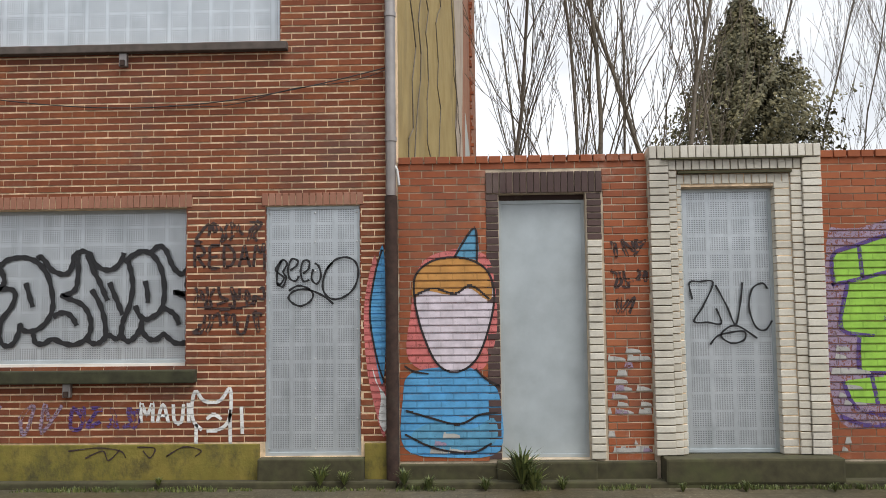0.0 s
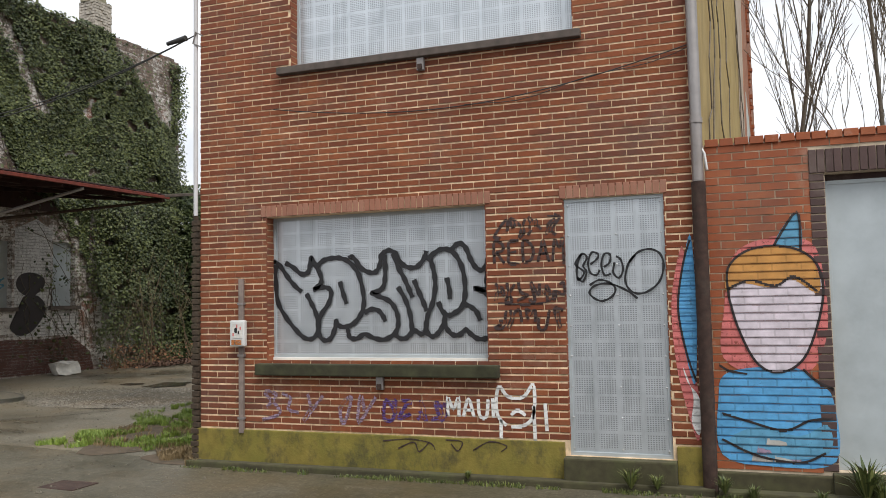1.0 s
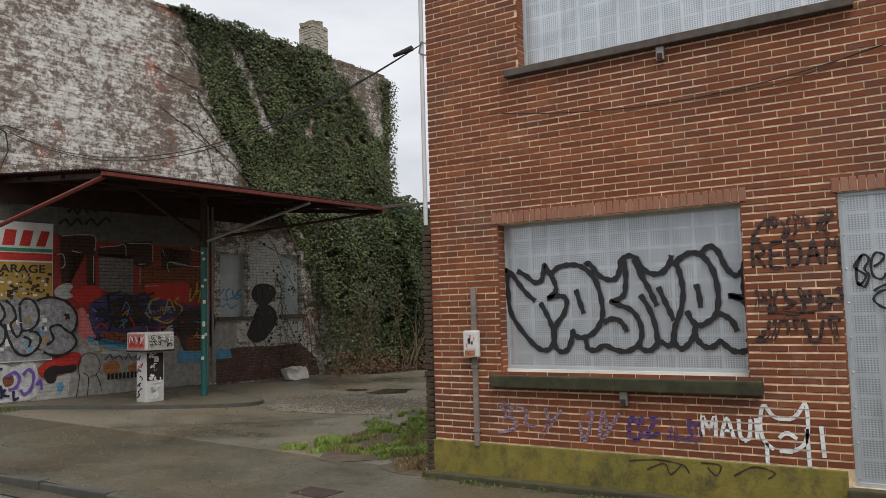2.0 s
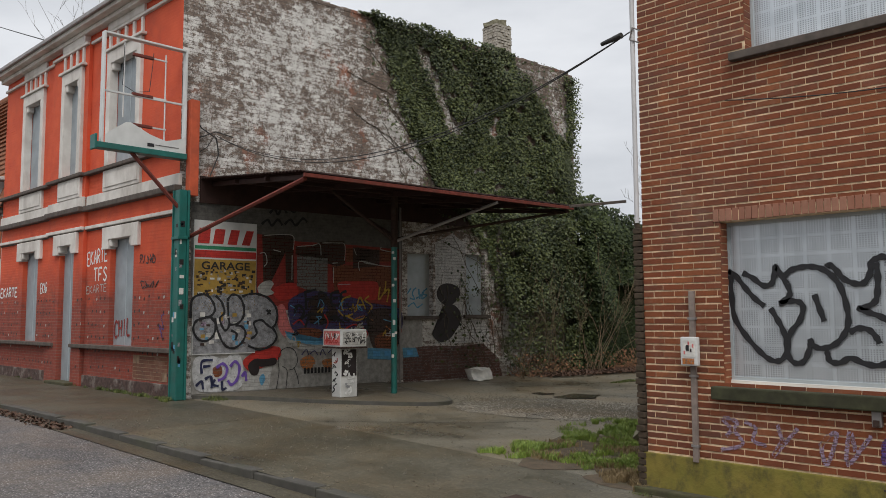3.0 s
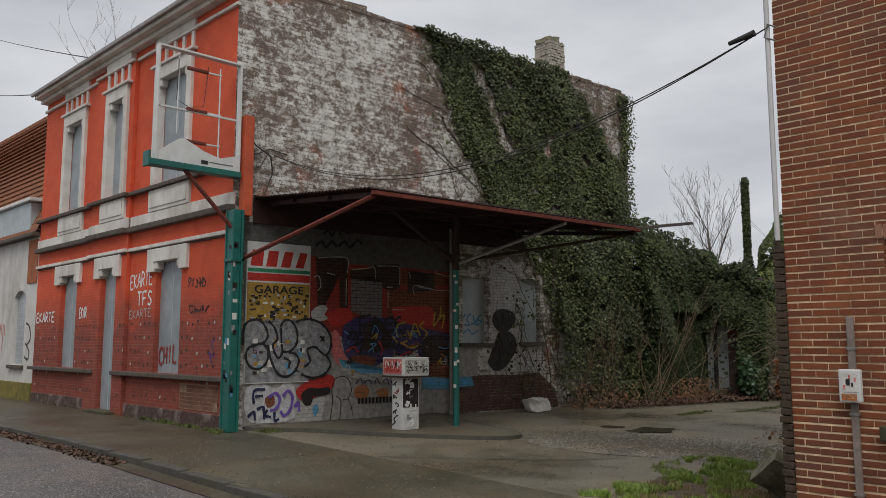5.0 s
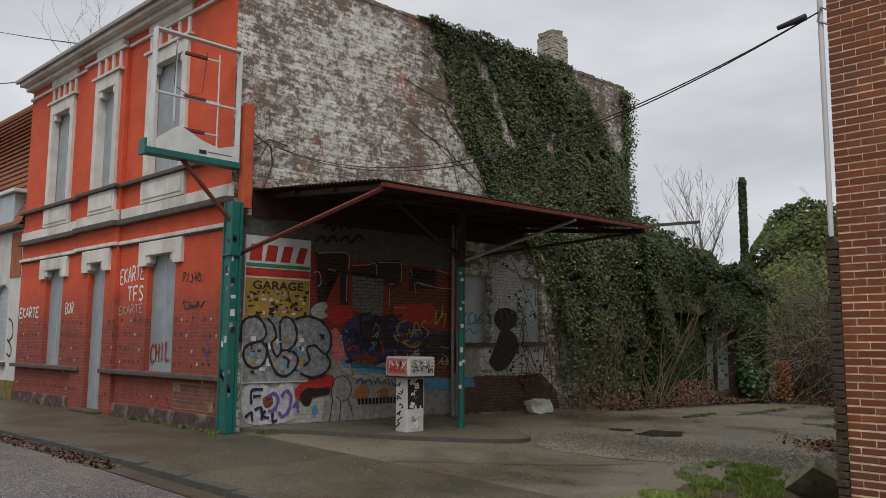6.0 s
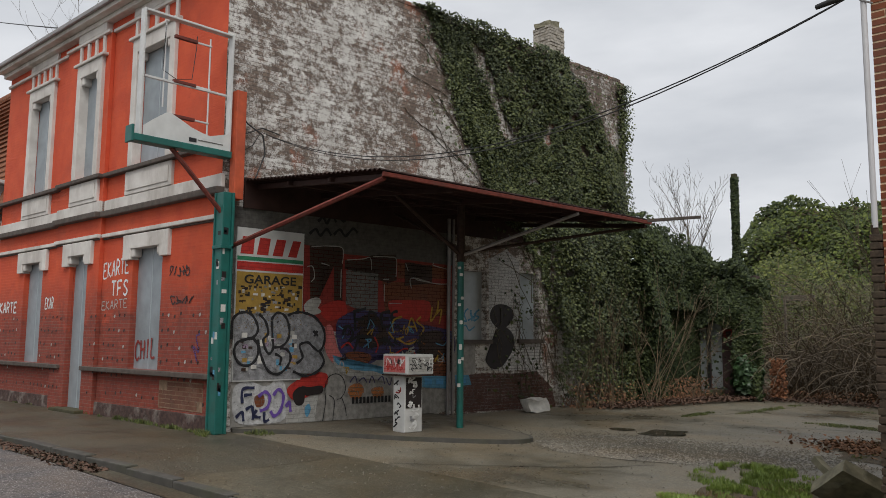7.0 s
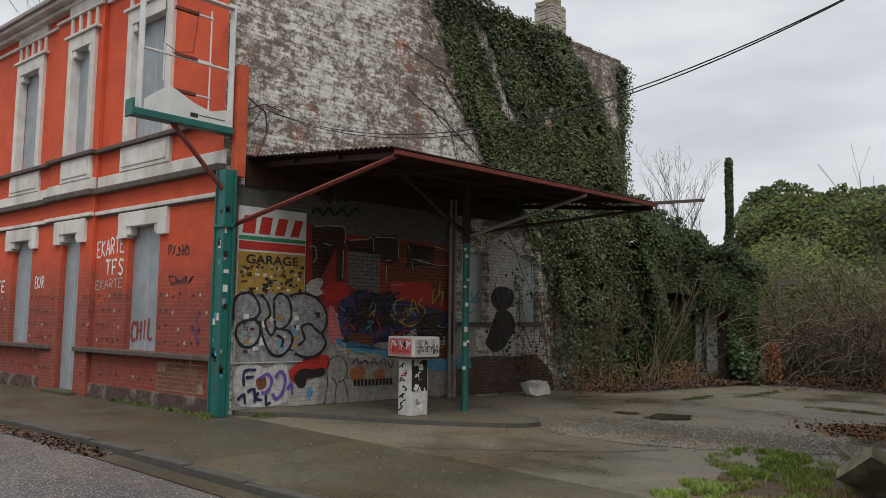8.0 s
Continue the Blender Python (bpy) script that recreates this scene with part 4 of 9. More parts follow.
# meter lath with a small stickered box
lath = thing("conduit_board", (-4.93, FY - 0.03, 0.32), "grey conduit board with a stickered box", "conduit")
part_box("board", (-4.955, -4.905, FY - 0.045, FY - 0.013, 0.32, 1.80), M_LATH, lath, bevel=0.004)
bx = part_box("box", (-5.015, -4.855, FY - 0.10, FY - 0.046, 1.15, 1.40), M_WHITEMETAL, lath, "small white box with stickers", 0.012)
part_box("sticker", (-4.995, -4.885, FY - 0.104, FY - 0.1005, 1.165, 1.215), P_ORANGE, bx, "orange-red sticker")
part_box("sticker", (-4.985, -4.875, FY - 0.104, FY - 0.1005, 1.23, 1.37), P_STICKER, bx, "pale printed sticker")
for k in range(5):
    part_box("mark", (-4.98 + 0.02 * k, -4.966 + 0.02 * k, FY - 0.107, FY - 0.1045, 1.25 + 0.02 * (k * 2 % 5), 1.28 + 0.02 * (k * 2 % 5)), P_SOOT if k % 2 else P_PINK, bx)
part_box("sticker", (-4.955, -4.93, FY - 0.108, FY - 0.1045, 1.28, 1.33), P_BLACK, bx)
for z in (0.45, 1.05, 1.55):
    part_box("clip", (-4.965, -4.895, FY - 0.05, FY - 0.010, z, z + 0.02), M_ZINC, lath)

# cables slung over the facade
cab = thing("facade_cable", (-0.66, FY - 0.05, 3.6), "black cable slung across the brick facade", "cable")
sag = [(-0.66 - 3.9 * s, FY - 0.03 - 0.01 * math.sin(9 * s), 3.60 + (3.44 - 3.60) * s - 1.0 * s * (1 - s) * 0.62 - 0.08 * math.sin(math.pi * s)) for s in [i / 24 for i in range(25)]]
part_tube("strand", sag, 0.005, M_CABLE, cab, n=6)
part_tube("strand", [(p[0], p[1] - 0.012, p[2] - 0.02 - 0.025 * math.sin(i * 0.9)) for i, p in enumerate(sag[:13])], 0.0035, M_CABLE, cab, n=6)


# ---- paint on the brick house ----
def on_sheet(u, v, lift=0.0):
    """Throw-up drawn on the window sheet; u, v in tenths of a metre from its lower left corner."""
    return Vector((-4.655 + u * 0.1, FY + 0.118 - lift, 0.985 + v * 0.1))


throw = []
throw.append([(-0.06, 9.82), (0.60, 9.47), (1.41, 8.41), (2.21, 7.48), (3.06, 6.77)])
throw.append([(1.27, 9.65), (2.15, 9.18), (3.01, 8.51), (3.72, 8.63), (3.97, 9.25), (4.12, 10.03), (4.61, 9.27), (5.04, 8.58)])
throw.append([(0.17, 9.49), (0.23, 7.82), (0.41, 5.94), (1.25, 4.44), (2.50, 3.01), (3.35, 2.34), (4.10, 2.24), (4.69, 2.75), (4.79, 3.78), (4.54, 4.81), (4.06, 5.75), (3.58, 6.60)])
throw.append([(5.04, 8.58), (4.77, 9.11), (5.37, 9.70), (6.22, 9.91), (7.06, 9.92), (7.87, 9.67), (8.66, 9.02), (9.26, 7.99), (9.61, 6.48), (9.61, 5.23), (9.14, 4.25), (8.42, 3.60), (7.60, 3.36), (6.95, 3.56), (6.65, 4.12)])
throw.append([(5.04, 8.58), (5.23, 7.79), (4.87, 7.29), (4.40, 6.99), (5.26, 7.17), (5.99, 7.04), (6.25, 6.57), (5.93, 5.56), (5.16, 4.55), (4.88, 3.27), (5.07, 2.39), (5.62, 2.09), (6.19, 2.35), (6.61, 3.26), (6.75, 3.87)])
throw.append([(7.18, 7.67), (7.52, 6.54), (7.86, 5.52)])
throw.append([(8.20, 9.81), (8.43, 10.00), (8.95, 9.51), (9.45, 8.84), (10.23, 8.45), (10.91, 8.47), (11.36, 9.14), (11.50, 9.98), (11.87, 10.30), (12.39, 10.42), (13.13, 10.03)])
throw.append([(11.81, 10.01), (11.92, 9.11), (11.86, 7.89), (11.67, 7.06), (11.03, 6.63), (10.51, 6.50), (11.17, 6.19), (12.17, 5.77), (12.80, 5.08), (13.11, 4.20), (13.07, 3.33), (12.69, 2.66), (11.75, 2.17), (10.73, 2.27), (9.71, 2.66), (8.90, 2.26), (8.21, 2.35), (8.01, 2.85), (8.03, 3.15)])
throw.append([(9.69, 4.64), (10.34, 4.97), (11.11, 4.86), (11.60, 4.32), (11.83, 3.83)])
throw.append([(12.88, 10.14), (13.59, 9.13), (14.32, 8.75), (15.15, 8.86), (15.82, 9.63), (16.00, 10.25)])
throw.append([(12.73, 10.15), (13.22, 8.80), (13.78, 7.81), (14.22, 6.83), (14.58, 6.00)])
throw.append([(13.14, 7.01), (13.83, 5.88), (14.27, 4.67), (14.46, 3.47), (14.42, 2.66)])
throw.append([(14.75, 7.63), (15.19, 6.56), (15.62, 5.59), (15.96, 4.74)])
throw.append([(12.79, 2.66), (13.27, 2.28), (13.86, 2.28), (14.27, 2.61), (14.77, 2.95), (15.34, 2.66), (15.73, 2.85), (15.91, 3.70), (16.09, 4.40), (16.58, 5.57), (16.83, 6.98), (16.75, 8.16), (16.51, 9.12), (16.31, 9.85)])
throw.append([(15.91, 3.70), (15.97, 2.85), (16.42, 2.43), (16.90, 2.62), (17.40, 3.22), (17.66, 3.92), (17.70, 4.62)])
throw.append([(16.05, 9.38), (16.55, 9.83), (17.28, 10.26), (17.99, 10.31), (18.79, 9.79), (19.38, 8.74), (19.67, 7.34), (19.64, 5.96), (19.32, 5.05), (18.61, 4.51), (18.05, 4.33), (17.47, 4.71), (17.09, 5.56)])
throw.append([(17.95, 7.73), (18.17, 6.70), (18.22, 5.77)])
throw.append([(18.44, 10.19), (18.84, 10.63), (19.30, 10.79), (19.82, 10.34), (20.22, 9.39), (20.63, 8.68), (21.14, 8.29), (21.59, 8.54), (21.89, 9.29), (21.98, 10.06)])
throw.append([(21.85, 8.39), (21.71, 7.49), (21.76, 6.72), (21.40, 6.55), (20.88, 6.66), (20.61, 6.67), (21.17, 6.47), (21.72, 6.13), (21.99, 5.45)])
throw.append([(19.65, 5.27), (20.22, 5.03), (20.72, 4.57), (21.03, 3.80)])
throw.append([(17.65, 3.69), (17.90, 3.08), (18.42, 2.58), (19.06, 2.58), (19.66, 2.99), (20.09, 2.67), (20.73, 2.22), (21.51, 2.22), (21.96, 2.54), (21.87, 3.21)])
tag("graffiti", win, throw, 0.46, on_sheet, P_BLACK, "black bubble-letter graffiti outline")
door_tag = []
door_tag.append([(1.38, 16.80), (0.99, 15.71), (1.06, 14.61), (1.59, 15.25), (0.88, 15.94), (1.46, 16.79), (1.86, 16.46), (1.53, 15.77), (1.79, 15.24), (1.46, 14.46), (0.99, 14.83)])
door_tag.append([(2.12, 15.88), (2.67, 16.29), (2.81, 16.71), (2.29, 16.88), (1.96, 16.10), (2.08, 15.22), (2.60, 14.98), (2.90, 15.40)])
door_tag.append([(3.24, 15.61), (3.74, 16.01), (3.78, 16.66), (3.30, 16.69), (3.05, 15.83), (3.28, 14.95), (3.81, 15.06)])
door_tag.append([(4.14, 15.99), (4.01, 15.14), (4.46, 14.69), (4.81, 15.32), (4.66, 16.18), (4.28, 16.50)])
door_tag.append([(5.31, 15.93), (6.05, 16.74), (7.02, 16.98), (7.83, 16.56), (8.07, 15.58), (7.73, 14.35), (6.82, 13.54), (5.86, 13.36), (5.19, 13.81), (4.97, 14.67), (5.31, 15.93), (5.85, 16.54)])
door_tag.append([(2.02, 14.13), (2.77, 14.54), (3.57, 14.38), (4.13, 13.84), (3.90, 13.21), (3.08, 12.80), (2.37, 13.04), (1.99, 13.57), (2.55, 14.12), (3.76, 14.20), (5.10, 13.60), (5.91, 12.94)])
tag("graffiti", dr, door_tag, 0.18, lambda u, v, lift=0: Vector((-1.76 + u * 0.1, FY + 0.018 - lift, 0.24 + v * 0.1)), P_BLACK, "black spray tag with a looped tail")

# faded lettering between window and door, four uneven rows of plain bars and hooks
rl = random.Random(8)
for r, (z, n) in enumerate(((2.16, 4), (1.95, 5), (1.60, 6), (1.37, 5))):
    for i in range(n):
        if r == 1:
            break
        x = -2.40 + i * 0.62 / n + 0.02
        w = 0.5 / n
        film_line("graffiti", house_wall, glyph(x, z - 0.08, w * 1.1, 0.18, rl), 0.026, 0.35, FY, P_FADED, 0.002 + 0.0006 * r, "faded black sprayed lettering")
for q in word("REDA", -2.38, 1.86, 0.10, 0.19, 1.3):
    film_line("graffiti", house_wall, q, 0.026, 0.35, FY, P_FADED, 0.002, "faded black sprayed capitals")
film_line("graffiti", house_wall, [(-2.35, 1.52), (-2.1, 1.50), (-1.9, 1.53), (-1.83, 1.62)], 0.016, 0.35, FY, P_FADED, 0.002)
for q in ([(-1.86, 1.86), (-1.84, 2.05), (-1.80, 1.98), (-1.77, 2.06), (-1.765, 1.84)],):
    film_line("graffiti", house_wall, q, 0.024, 0.35, FY, P_FADED, 0.002)

# white lettering and a peaked outline
WL = [(-2.83, [[(0, 0), (0, 0.17), (0.05, 0.07), (0.10, 0.17), (0.10, 0)]]), (-2.69, [[(0, 0), (0.05, 0.16), (0.10, 0)], [(0.02, 0.06), (0.08, 0.06)]]),
      (-2.55, [[(0, 0.16), (0.01, 0.02), (0.07, 0.01), (0.09, 0.16)]]), (-2.42, [[(0, 0.17), (0.005, 0.0)]])]
for x, ss in WL:
    for q in ss:
        film_line("graffiti", house_wall, [(x + a, 0.53 + b) for a, b in q], 0.030, 0.35, FY, P_WHITE, 0.002, "white sprayed capital letters")
for q in ([(-2.30, 0.47), (-2.37, 0.54), (-2.39, 0.66), (-2.36, 0.80), (-2.29, 0.72), (-2.20, 0.70), (-2.13, 0.73), (-2.06, 0.82), (-2.05, 0.66), (-2.08, 0.53), (-2.16, 0.47), (-2.26, 0.46)],
          [(-2.26, 0.56), (-2.20, 0.60), (-2.13, 0.56)], [(-2.35, 0.52), (-2.35, 0.24)], [(-2.06, 0.64), (-2.05, 0.22)], [(-1.96, 0.66), (-1.95, 0.44)]):
    film_line("graffiti", house_wall, q, 0.030, 0.35, FY, P_WHITE, 0.0025, "white sprayed square with two peaks and drips")
for i, x in enumerate((-3.45, -3.30, -3.12, -2.98)):
    film_line("graffiti", house_wall, glyph(x, 0.48, 0.13, 0.19, rl), 0.034, 0.35, FY, P_PURPLE, 0.002, "faded purple sprayed letters")
for i, x in enumerate((-4.72, -4.52, -4.25, -3.95, -3.72)):
    film_line("graffiti", house_wall, glyph(x, 0.42, 0.2, 0.3, rl), 0.032, 0.35, FY, P_LILAC, 0.002, "washed-out lilac sprayed letters")
tag("graffiti", brick_house, [[(-3.45, 0.30), (-3.2, 0.325), (-3.0, 0.30), (-2.95, 0.24)], [(-2.85, 0.33), (-2.70, 0.32), (-2.74, 0.24), (-2.80, 0.30)], [(-2.6, 0.25), (-2.45, 0.33), (-2.3, 0.30), (-2.35, 0.25)], [(-3.3, 0.24), (-3.15, 0.30), (-3.1, 0.22), (-3.0, 0.31)]], 0.012,
    lambda u, v, lift=0: Vector((u, FY - 0.0315 - lift, v)), P_FADED, "dark scribble on the plinth")


# ---- garden wall: brickwork, doorways, murals ----
GY = FY + 0.02
gw_body = garden_wall.children[0]
WP = (1.55, 3.01, 0.0, 2.9)
lay_bricks(gw_body, (-0.60, 7.9), (0.18, 2.74), [GW["d2"], GW["d3"], WP, (0.16, 1.16, 2.47, 2.66), (0.16, 0.28, 0.2, 2.5), (1.0, 1.17, 0.2, 2.5)], GY,
           (M_BRICK_OLD, M_BRICK_OLD_J), course=0.064, joint=0.0105, vjoint=0.009, proud=0.006, chosen=lambda a, b, z: 1.10 < a and b < 1.60, seed=11)
row_of_bricks(gw_body, (0.16, 0.265), (0.2, 2.47), 36, GY, M_BRICK_DARK, 0.012, 5, 0.1, 0.011, True)
row_of_bricks(gw_body, (1.03, 1.15), (2.06, 2.47), 7, GY, M_BRICK_DARK, 0.012, 6, 0.1, 0.011, True)
row_of_bricks(gw_body, (1.025, 1.145), (0.2, 2.06), 29, GY, M_BRICK_WHITE, 0.03, 8, 0.1, 0.01, True)
lin = part_box("lintel", (0.165, 1.155, GY - 0.002, GY + 0.15, 2.475, 2.655), M_MORTAR_OLD, garden_wall, "soldier course of dark purple bricks")
row_of_bricks(lin, (0.16, 1.16), (2.475, 2.655), 17, GY, M_BRICK_DARK, 0.02, 4, 0.1)
# coping of rough half bricks, broken in places
row_of_bricks(gw_body, (-0.60, 1.54), (2.74, 2.80), 19, GY, M_BRICK_OLD, 0.02, 21, 0.27, 0.012, name="coping_brick")
row_of_bricks(gw_body, (3.02, 7.9), (2.74, 2.80), 42, GY, M_BRICK_OLD, 0.02, 22, 0.27, 0.012, name="coping_brick")
part_box("base_course", (-0.60, 1.02, GY - 0.05, GY + 0.02, 0.0, 0.17), M_STONE, garden_wall, "mossy cement base", 0.012)
part_box("base_course", (1.02, 1.56, GY - 0.05, GY + 0.02, 0.0, 0.185), M_STONE, garden_wall, bevel=0.012)
part_box("base_course", (3.03, 7.9, GY - 0.05, GY + 0.02, 0.0, 0.17), M_STONE, garden_wall, bevel=0.012)
part_box("base_ledge", (-0.6, 7.9, FY - 0.17, FY - 0.03, -0.03, 0.05), M_STONE, garden_wall, "wet dark ledge at the wall foot", 0.015)
d2 = sheet_panel("door", garden_wall, (0.27, 1.02, 0.2, 2.42), GY + 0.10, M_SHEET, "doorway closed with plain grey steel sheet")
part_box("backing", (0.27, 1.02, GY + 0.115, GY + 0.14, 0.2, 2.47), M_BRICK_DARK, d2)
d3 = sheet_panel("door", garden_wall, (1.83, 2.62, 0.24, 2.49), GY + 0.06, M_PERF, "doorway boarded with perforated grey sheet")
part_box("backing", (1.83, 2.62, GY + 0.075, GY + 0.1, 0.2, 2.49), M_SHEET, d3)
part_box("doorstep", (1.60, 3.05, FY - 0.18, GY + 0.06, 0.03, 0.235), M_STONE, garden_wall, "worn dark stone doorstep", 0.02)
part_box("doorstep", (0.22, 1.06, FY - 0.07, GY + 0.09, 0.03, 0.195), M_STONE, garden_wall, "low mossy doorstep", 0.015)
# white brick door case in three set-back orders
case = part_box("door_case", (1.56, 1.82, GY - 0.03, GY + 0.1, 0.236, 2.84), M_MORTAR, garden_wall, "whitewashed brick door case in stepped orders", 0.004)
part_box("core", (2.63, 3.0, GY - 0.03, GY + 0.1, 0.236, 2.84), M_MORTAR, case, bevel=0.004)
part_box("core", (1.825, 2.625, GY - 0.03, GY + 0.2, 2.50, 2.84), M_MORTAR, case, bevel=0.004)
for k, (a, b, p) in enumerate(((1.555, 1.72, 0.075), (1.72, 1.79, 0.055), (1.79, 1.832, 0.035), (2.845, 3.005, 0.075), (2.75, 2.845, 0.055), (2.615, 2.75, 0.036))):
    top = (2.74, 2.64, 2.54)[k % 3]
    row_of_bricks(case, (a + 0.002, b - 0.002), (0.237, top), int((top - 0.237) / 0.0625), GY, M_BRICK_WHITE, p, 30 + k, 0.12, 0.009, True)
for k, (a, b, z0, z1, p) in enumerate(((1.555, 3.005, 2.745, 2.85, 0.085), (1.72, 2.845, 2.645, 2.735, 0.06), (1.79, 2.75, 2.525, 2.605, 0.04))):
    row_of_bricks(case, (a, b), (z0, z1), int((b - a) / 0.064), GY, M_BRICK_WHITE, p, 40 + k, 0.14, 0.008)
part_box("drip_edge", (1.66, 2.86, GY - 0.10, GY + 0.02, 2.73, 2.744), M_STONE, case)
part_box("drip_edge", (1.80, 2.76, GY - 0.075, GY + 0.02, 2.612, 2.632), M_STONE, case)

tag("graffiti", d3, [
    [(0.9, 13.2), (0.7, 14.6), (1.6, 14.7), (2.7, 14.6), (1.8, 12.6), (1.0, 11.3), (2.2, 11.2), (3.3, 11.1), (2.9, 12.4)],
    [(2.9, 14.4), (3.8, 12.6), (4.5, 11.0), (5.0, 13.0), (5.2, 14.6)],
    [(7.3, 14.0), (6.9, 14.5), (6.0, 14.0), (5.7, 12.4), (6.2, 10.8), (7.0, 10.5), (7.6, 11.3)],
    [(2.3, 9.3), (2.9, 10.0), (3.9, 10.3), (5.2, 10.4), (5.2, 9.7), (4.2, 9.4), (3.3, 9.9), (3.5, 10.5), (4.6, 10.9), (6.3, 9.8)],
], 0.16, lambda u, v, lift=0: Vector((1.83 + u * 0.1, GY + 0.045 - lift, 0.22 + v * 0.1)), P_BLACK, "black three-letter spray tag")

# wall painting: plain areas of colour, no likeness
Z0, C2 = 0.18, dict(course=0.064, proud=0.006)
mural = [
    ("pink_area", P_PINK, 0.001, [(-0.52, 1.05), (-0.50, 1.45), (-0.42, 1.85), (-0.20, 1.98), (0.05, 1.98), (0.20, 1.85), (0.24, 1.30), (0.10, 0.95), (-0.2, 0.90)]),
    ("blue_area", P_BLUE, 0.0025, [(-0.56, 0.30), (-0.57, 0.75), (-0.52, 0.92), (-0.30, 0.98), (0.0, 0.98), (0.15, 0.86), (0.25, 0.74), (0.25, 0.28), (-0.15, 0.22)]),
    ("blue_point", P_CYAN, 0.0025, [(-0.12, 1.92), (0.06, 2.18), (0.075, 1.88)]),
    ("pale_oval", P_SKIN, 0.004, [(-0.45, 1.50), (-0.42, 1.72), (-0.20, 1.80), (0.10, 1.78), (0.22, 1.62), (0.18, 1.35), (0.06, 1.05), (-0.12, 0.94), (-0.28, 1.02), (-0.40, 1.28)]),
    ("ochre_cap", P_OCHRE, 0.0055, [(-0.48, 1.58), (-0.46, 1.78), (-0.30, 1.90), (-0.05, 1.92), (0.12, 1.86), (0.20, 1.66), (0.17, 1.55), (0.0, 1.66), (-0.15, 1.60), (-0.36, 1.64)]),
    ("blue_patch", P_CYAN, 0.0065, [(-0.50, 0.40), (-0.30, 0.52), (0.0, 0.46), (0.2, 0.55), (0.2, 0.34), (-0.15, 0.28)]),
]
art = thing("wall_painting", (-0.15, GY - 0.01, 0.25), "flat blue, ochre and pale painted areas on brick", "mural")
for nm, mt, lf, pts in mural:
    film(nm, art, pts, Z0, GY, mt, lf, **C2)
for q in ([(-0.46, 1.52), (-0.40, 1.28), (-0.28, 1.02), (-0.12, 0.94), (0.06, 1.05), (0.18, 1.35), (0.22, 1.62), (0.15, 1.82), (-0.05, 1.92), (-0.30, 1.90), (-0.46, 1.76), (-0.46, 1.52)],
          [(-0.55, 0.62), (-0.35, 0.56), (-0.10, 0.50), (0.08, 0.58), (0.24, 0.60)], [(-0.56, 0.42), (-0.30, 0.30), (0.0, 0.26), (0.18, 0.34)],
          [(0.05, 0.97), (0.14, 0.88), (0.26, 0.82)], [(-0.46, 1.60), (-0.30, 1.66), (-0.12, 1.61), (0.02, 1.68), (0.18, 1.56)], [(-0.56, 1.0), (-0.48, 0.95), (-0.35, 0.93)], [(-0.12, 1.92), (0.06, 2.18), (0.075, 1.88)]):
    film(nm, art, outline(q, 0.018), Z0, GY, P_SOOT, 0.0085, "thin dark contour", curved=False, **C2)
# the part of the painting that runs over onto the brick house, beyond the pipe
film("blue_area", art, [(-0.74, 0.85), (-0.80, 1.05), (-0.85, 1.45), (-0.79, 1.85), (-0.73, 2.02), (-0.71, 1.4)], 0.35, FY, P_BLUE, 0.0025)
film("pink_area", art, [(-0.73, 0.40), (-0.80, 0.60), (-0.88, 1.0), (-0.90, 1.5), (-0.82, 1.92), (-0.79, 1.85), (-0.85, 1.45), (-0.80, 1.05), (-0.72, 0.8)], 0.35, FY, P_PINK, 0.0012)
film("white_area", art, [(-0.72, 0.45), (-0.78, 0.55), (-0.76, 0.75), (-0.83, 0.98), (-0.80, 0.86), (-0.71, 0.72)], 0.35, FY, P_WHITE, 0.004)
film("contour", art, outline([(-0.74, 2.0), (-0.80, 1.8), (-0.85, 1.45), (-0.80, 1.1), (-0.73, 0.86)], 0.016), 0.35, FY, P_SOOT, 0.006, curved=False)
rt0 = random.Random(15)
# dark marks between the doorways
for z, n in ((1.98, 3), (1.72, 3), (1.50, 2)):
    for i in range(n):
        x = 1.20 + i * 0.11
        film("graffiti", gw_body, outline(glyph(x, z - 0.08, 0.11, 0.16, rt0), 0.024), Z0, GY, P_FADED, 0.002, "smeared dark sprayed marks", curved=False, **C2)
for i in range(64):
    x = rt0.choice((rt0.uniform(1.16, 1.46), rt0.uniform(1.16, 1.46), rt0.uniform(3.02, 3.3), rt0.uniform(-0.55, 0.1)))
    k = int(rt0.uniform(1, 15)) if x > 0.5 else int(rt0.uniform(1, 4))
    z, w_ = Z0 + k * 0.064 + 0.014, rt0.uniform(0.03, 0.16)
    film("lime_fleck", gw_body, [(x, z), (min(x + w_, 1.54 if x < 2 else 9), z), (min(x + w_, 1.54 if x < 2 else 9) - 0.01, z + rt0.uniform(0.02, 0.049)), (x + 0.01, z + 0.045)], Z0, GY, rt0.choice((P_PALE, P_PALE, P_LILAC)), 0.001 + 0.00012 * i, "", curved=False, **C2)
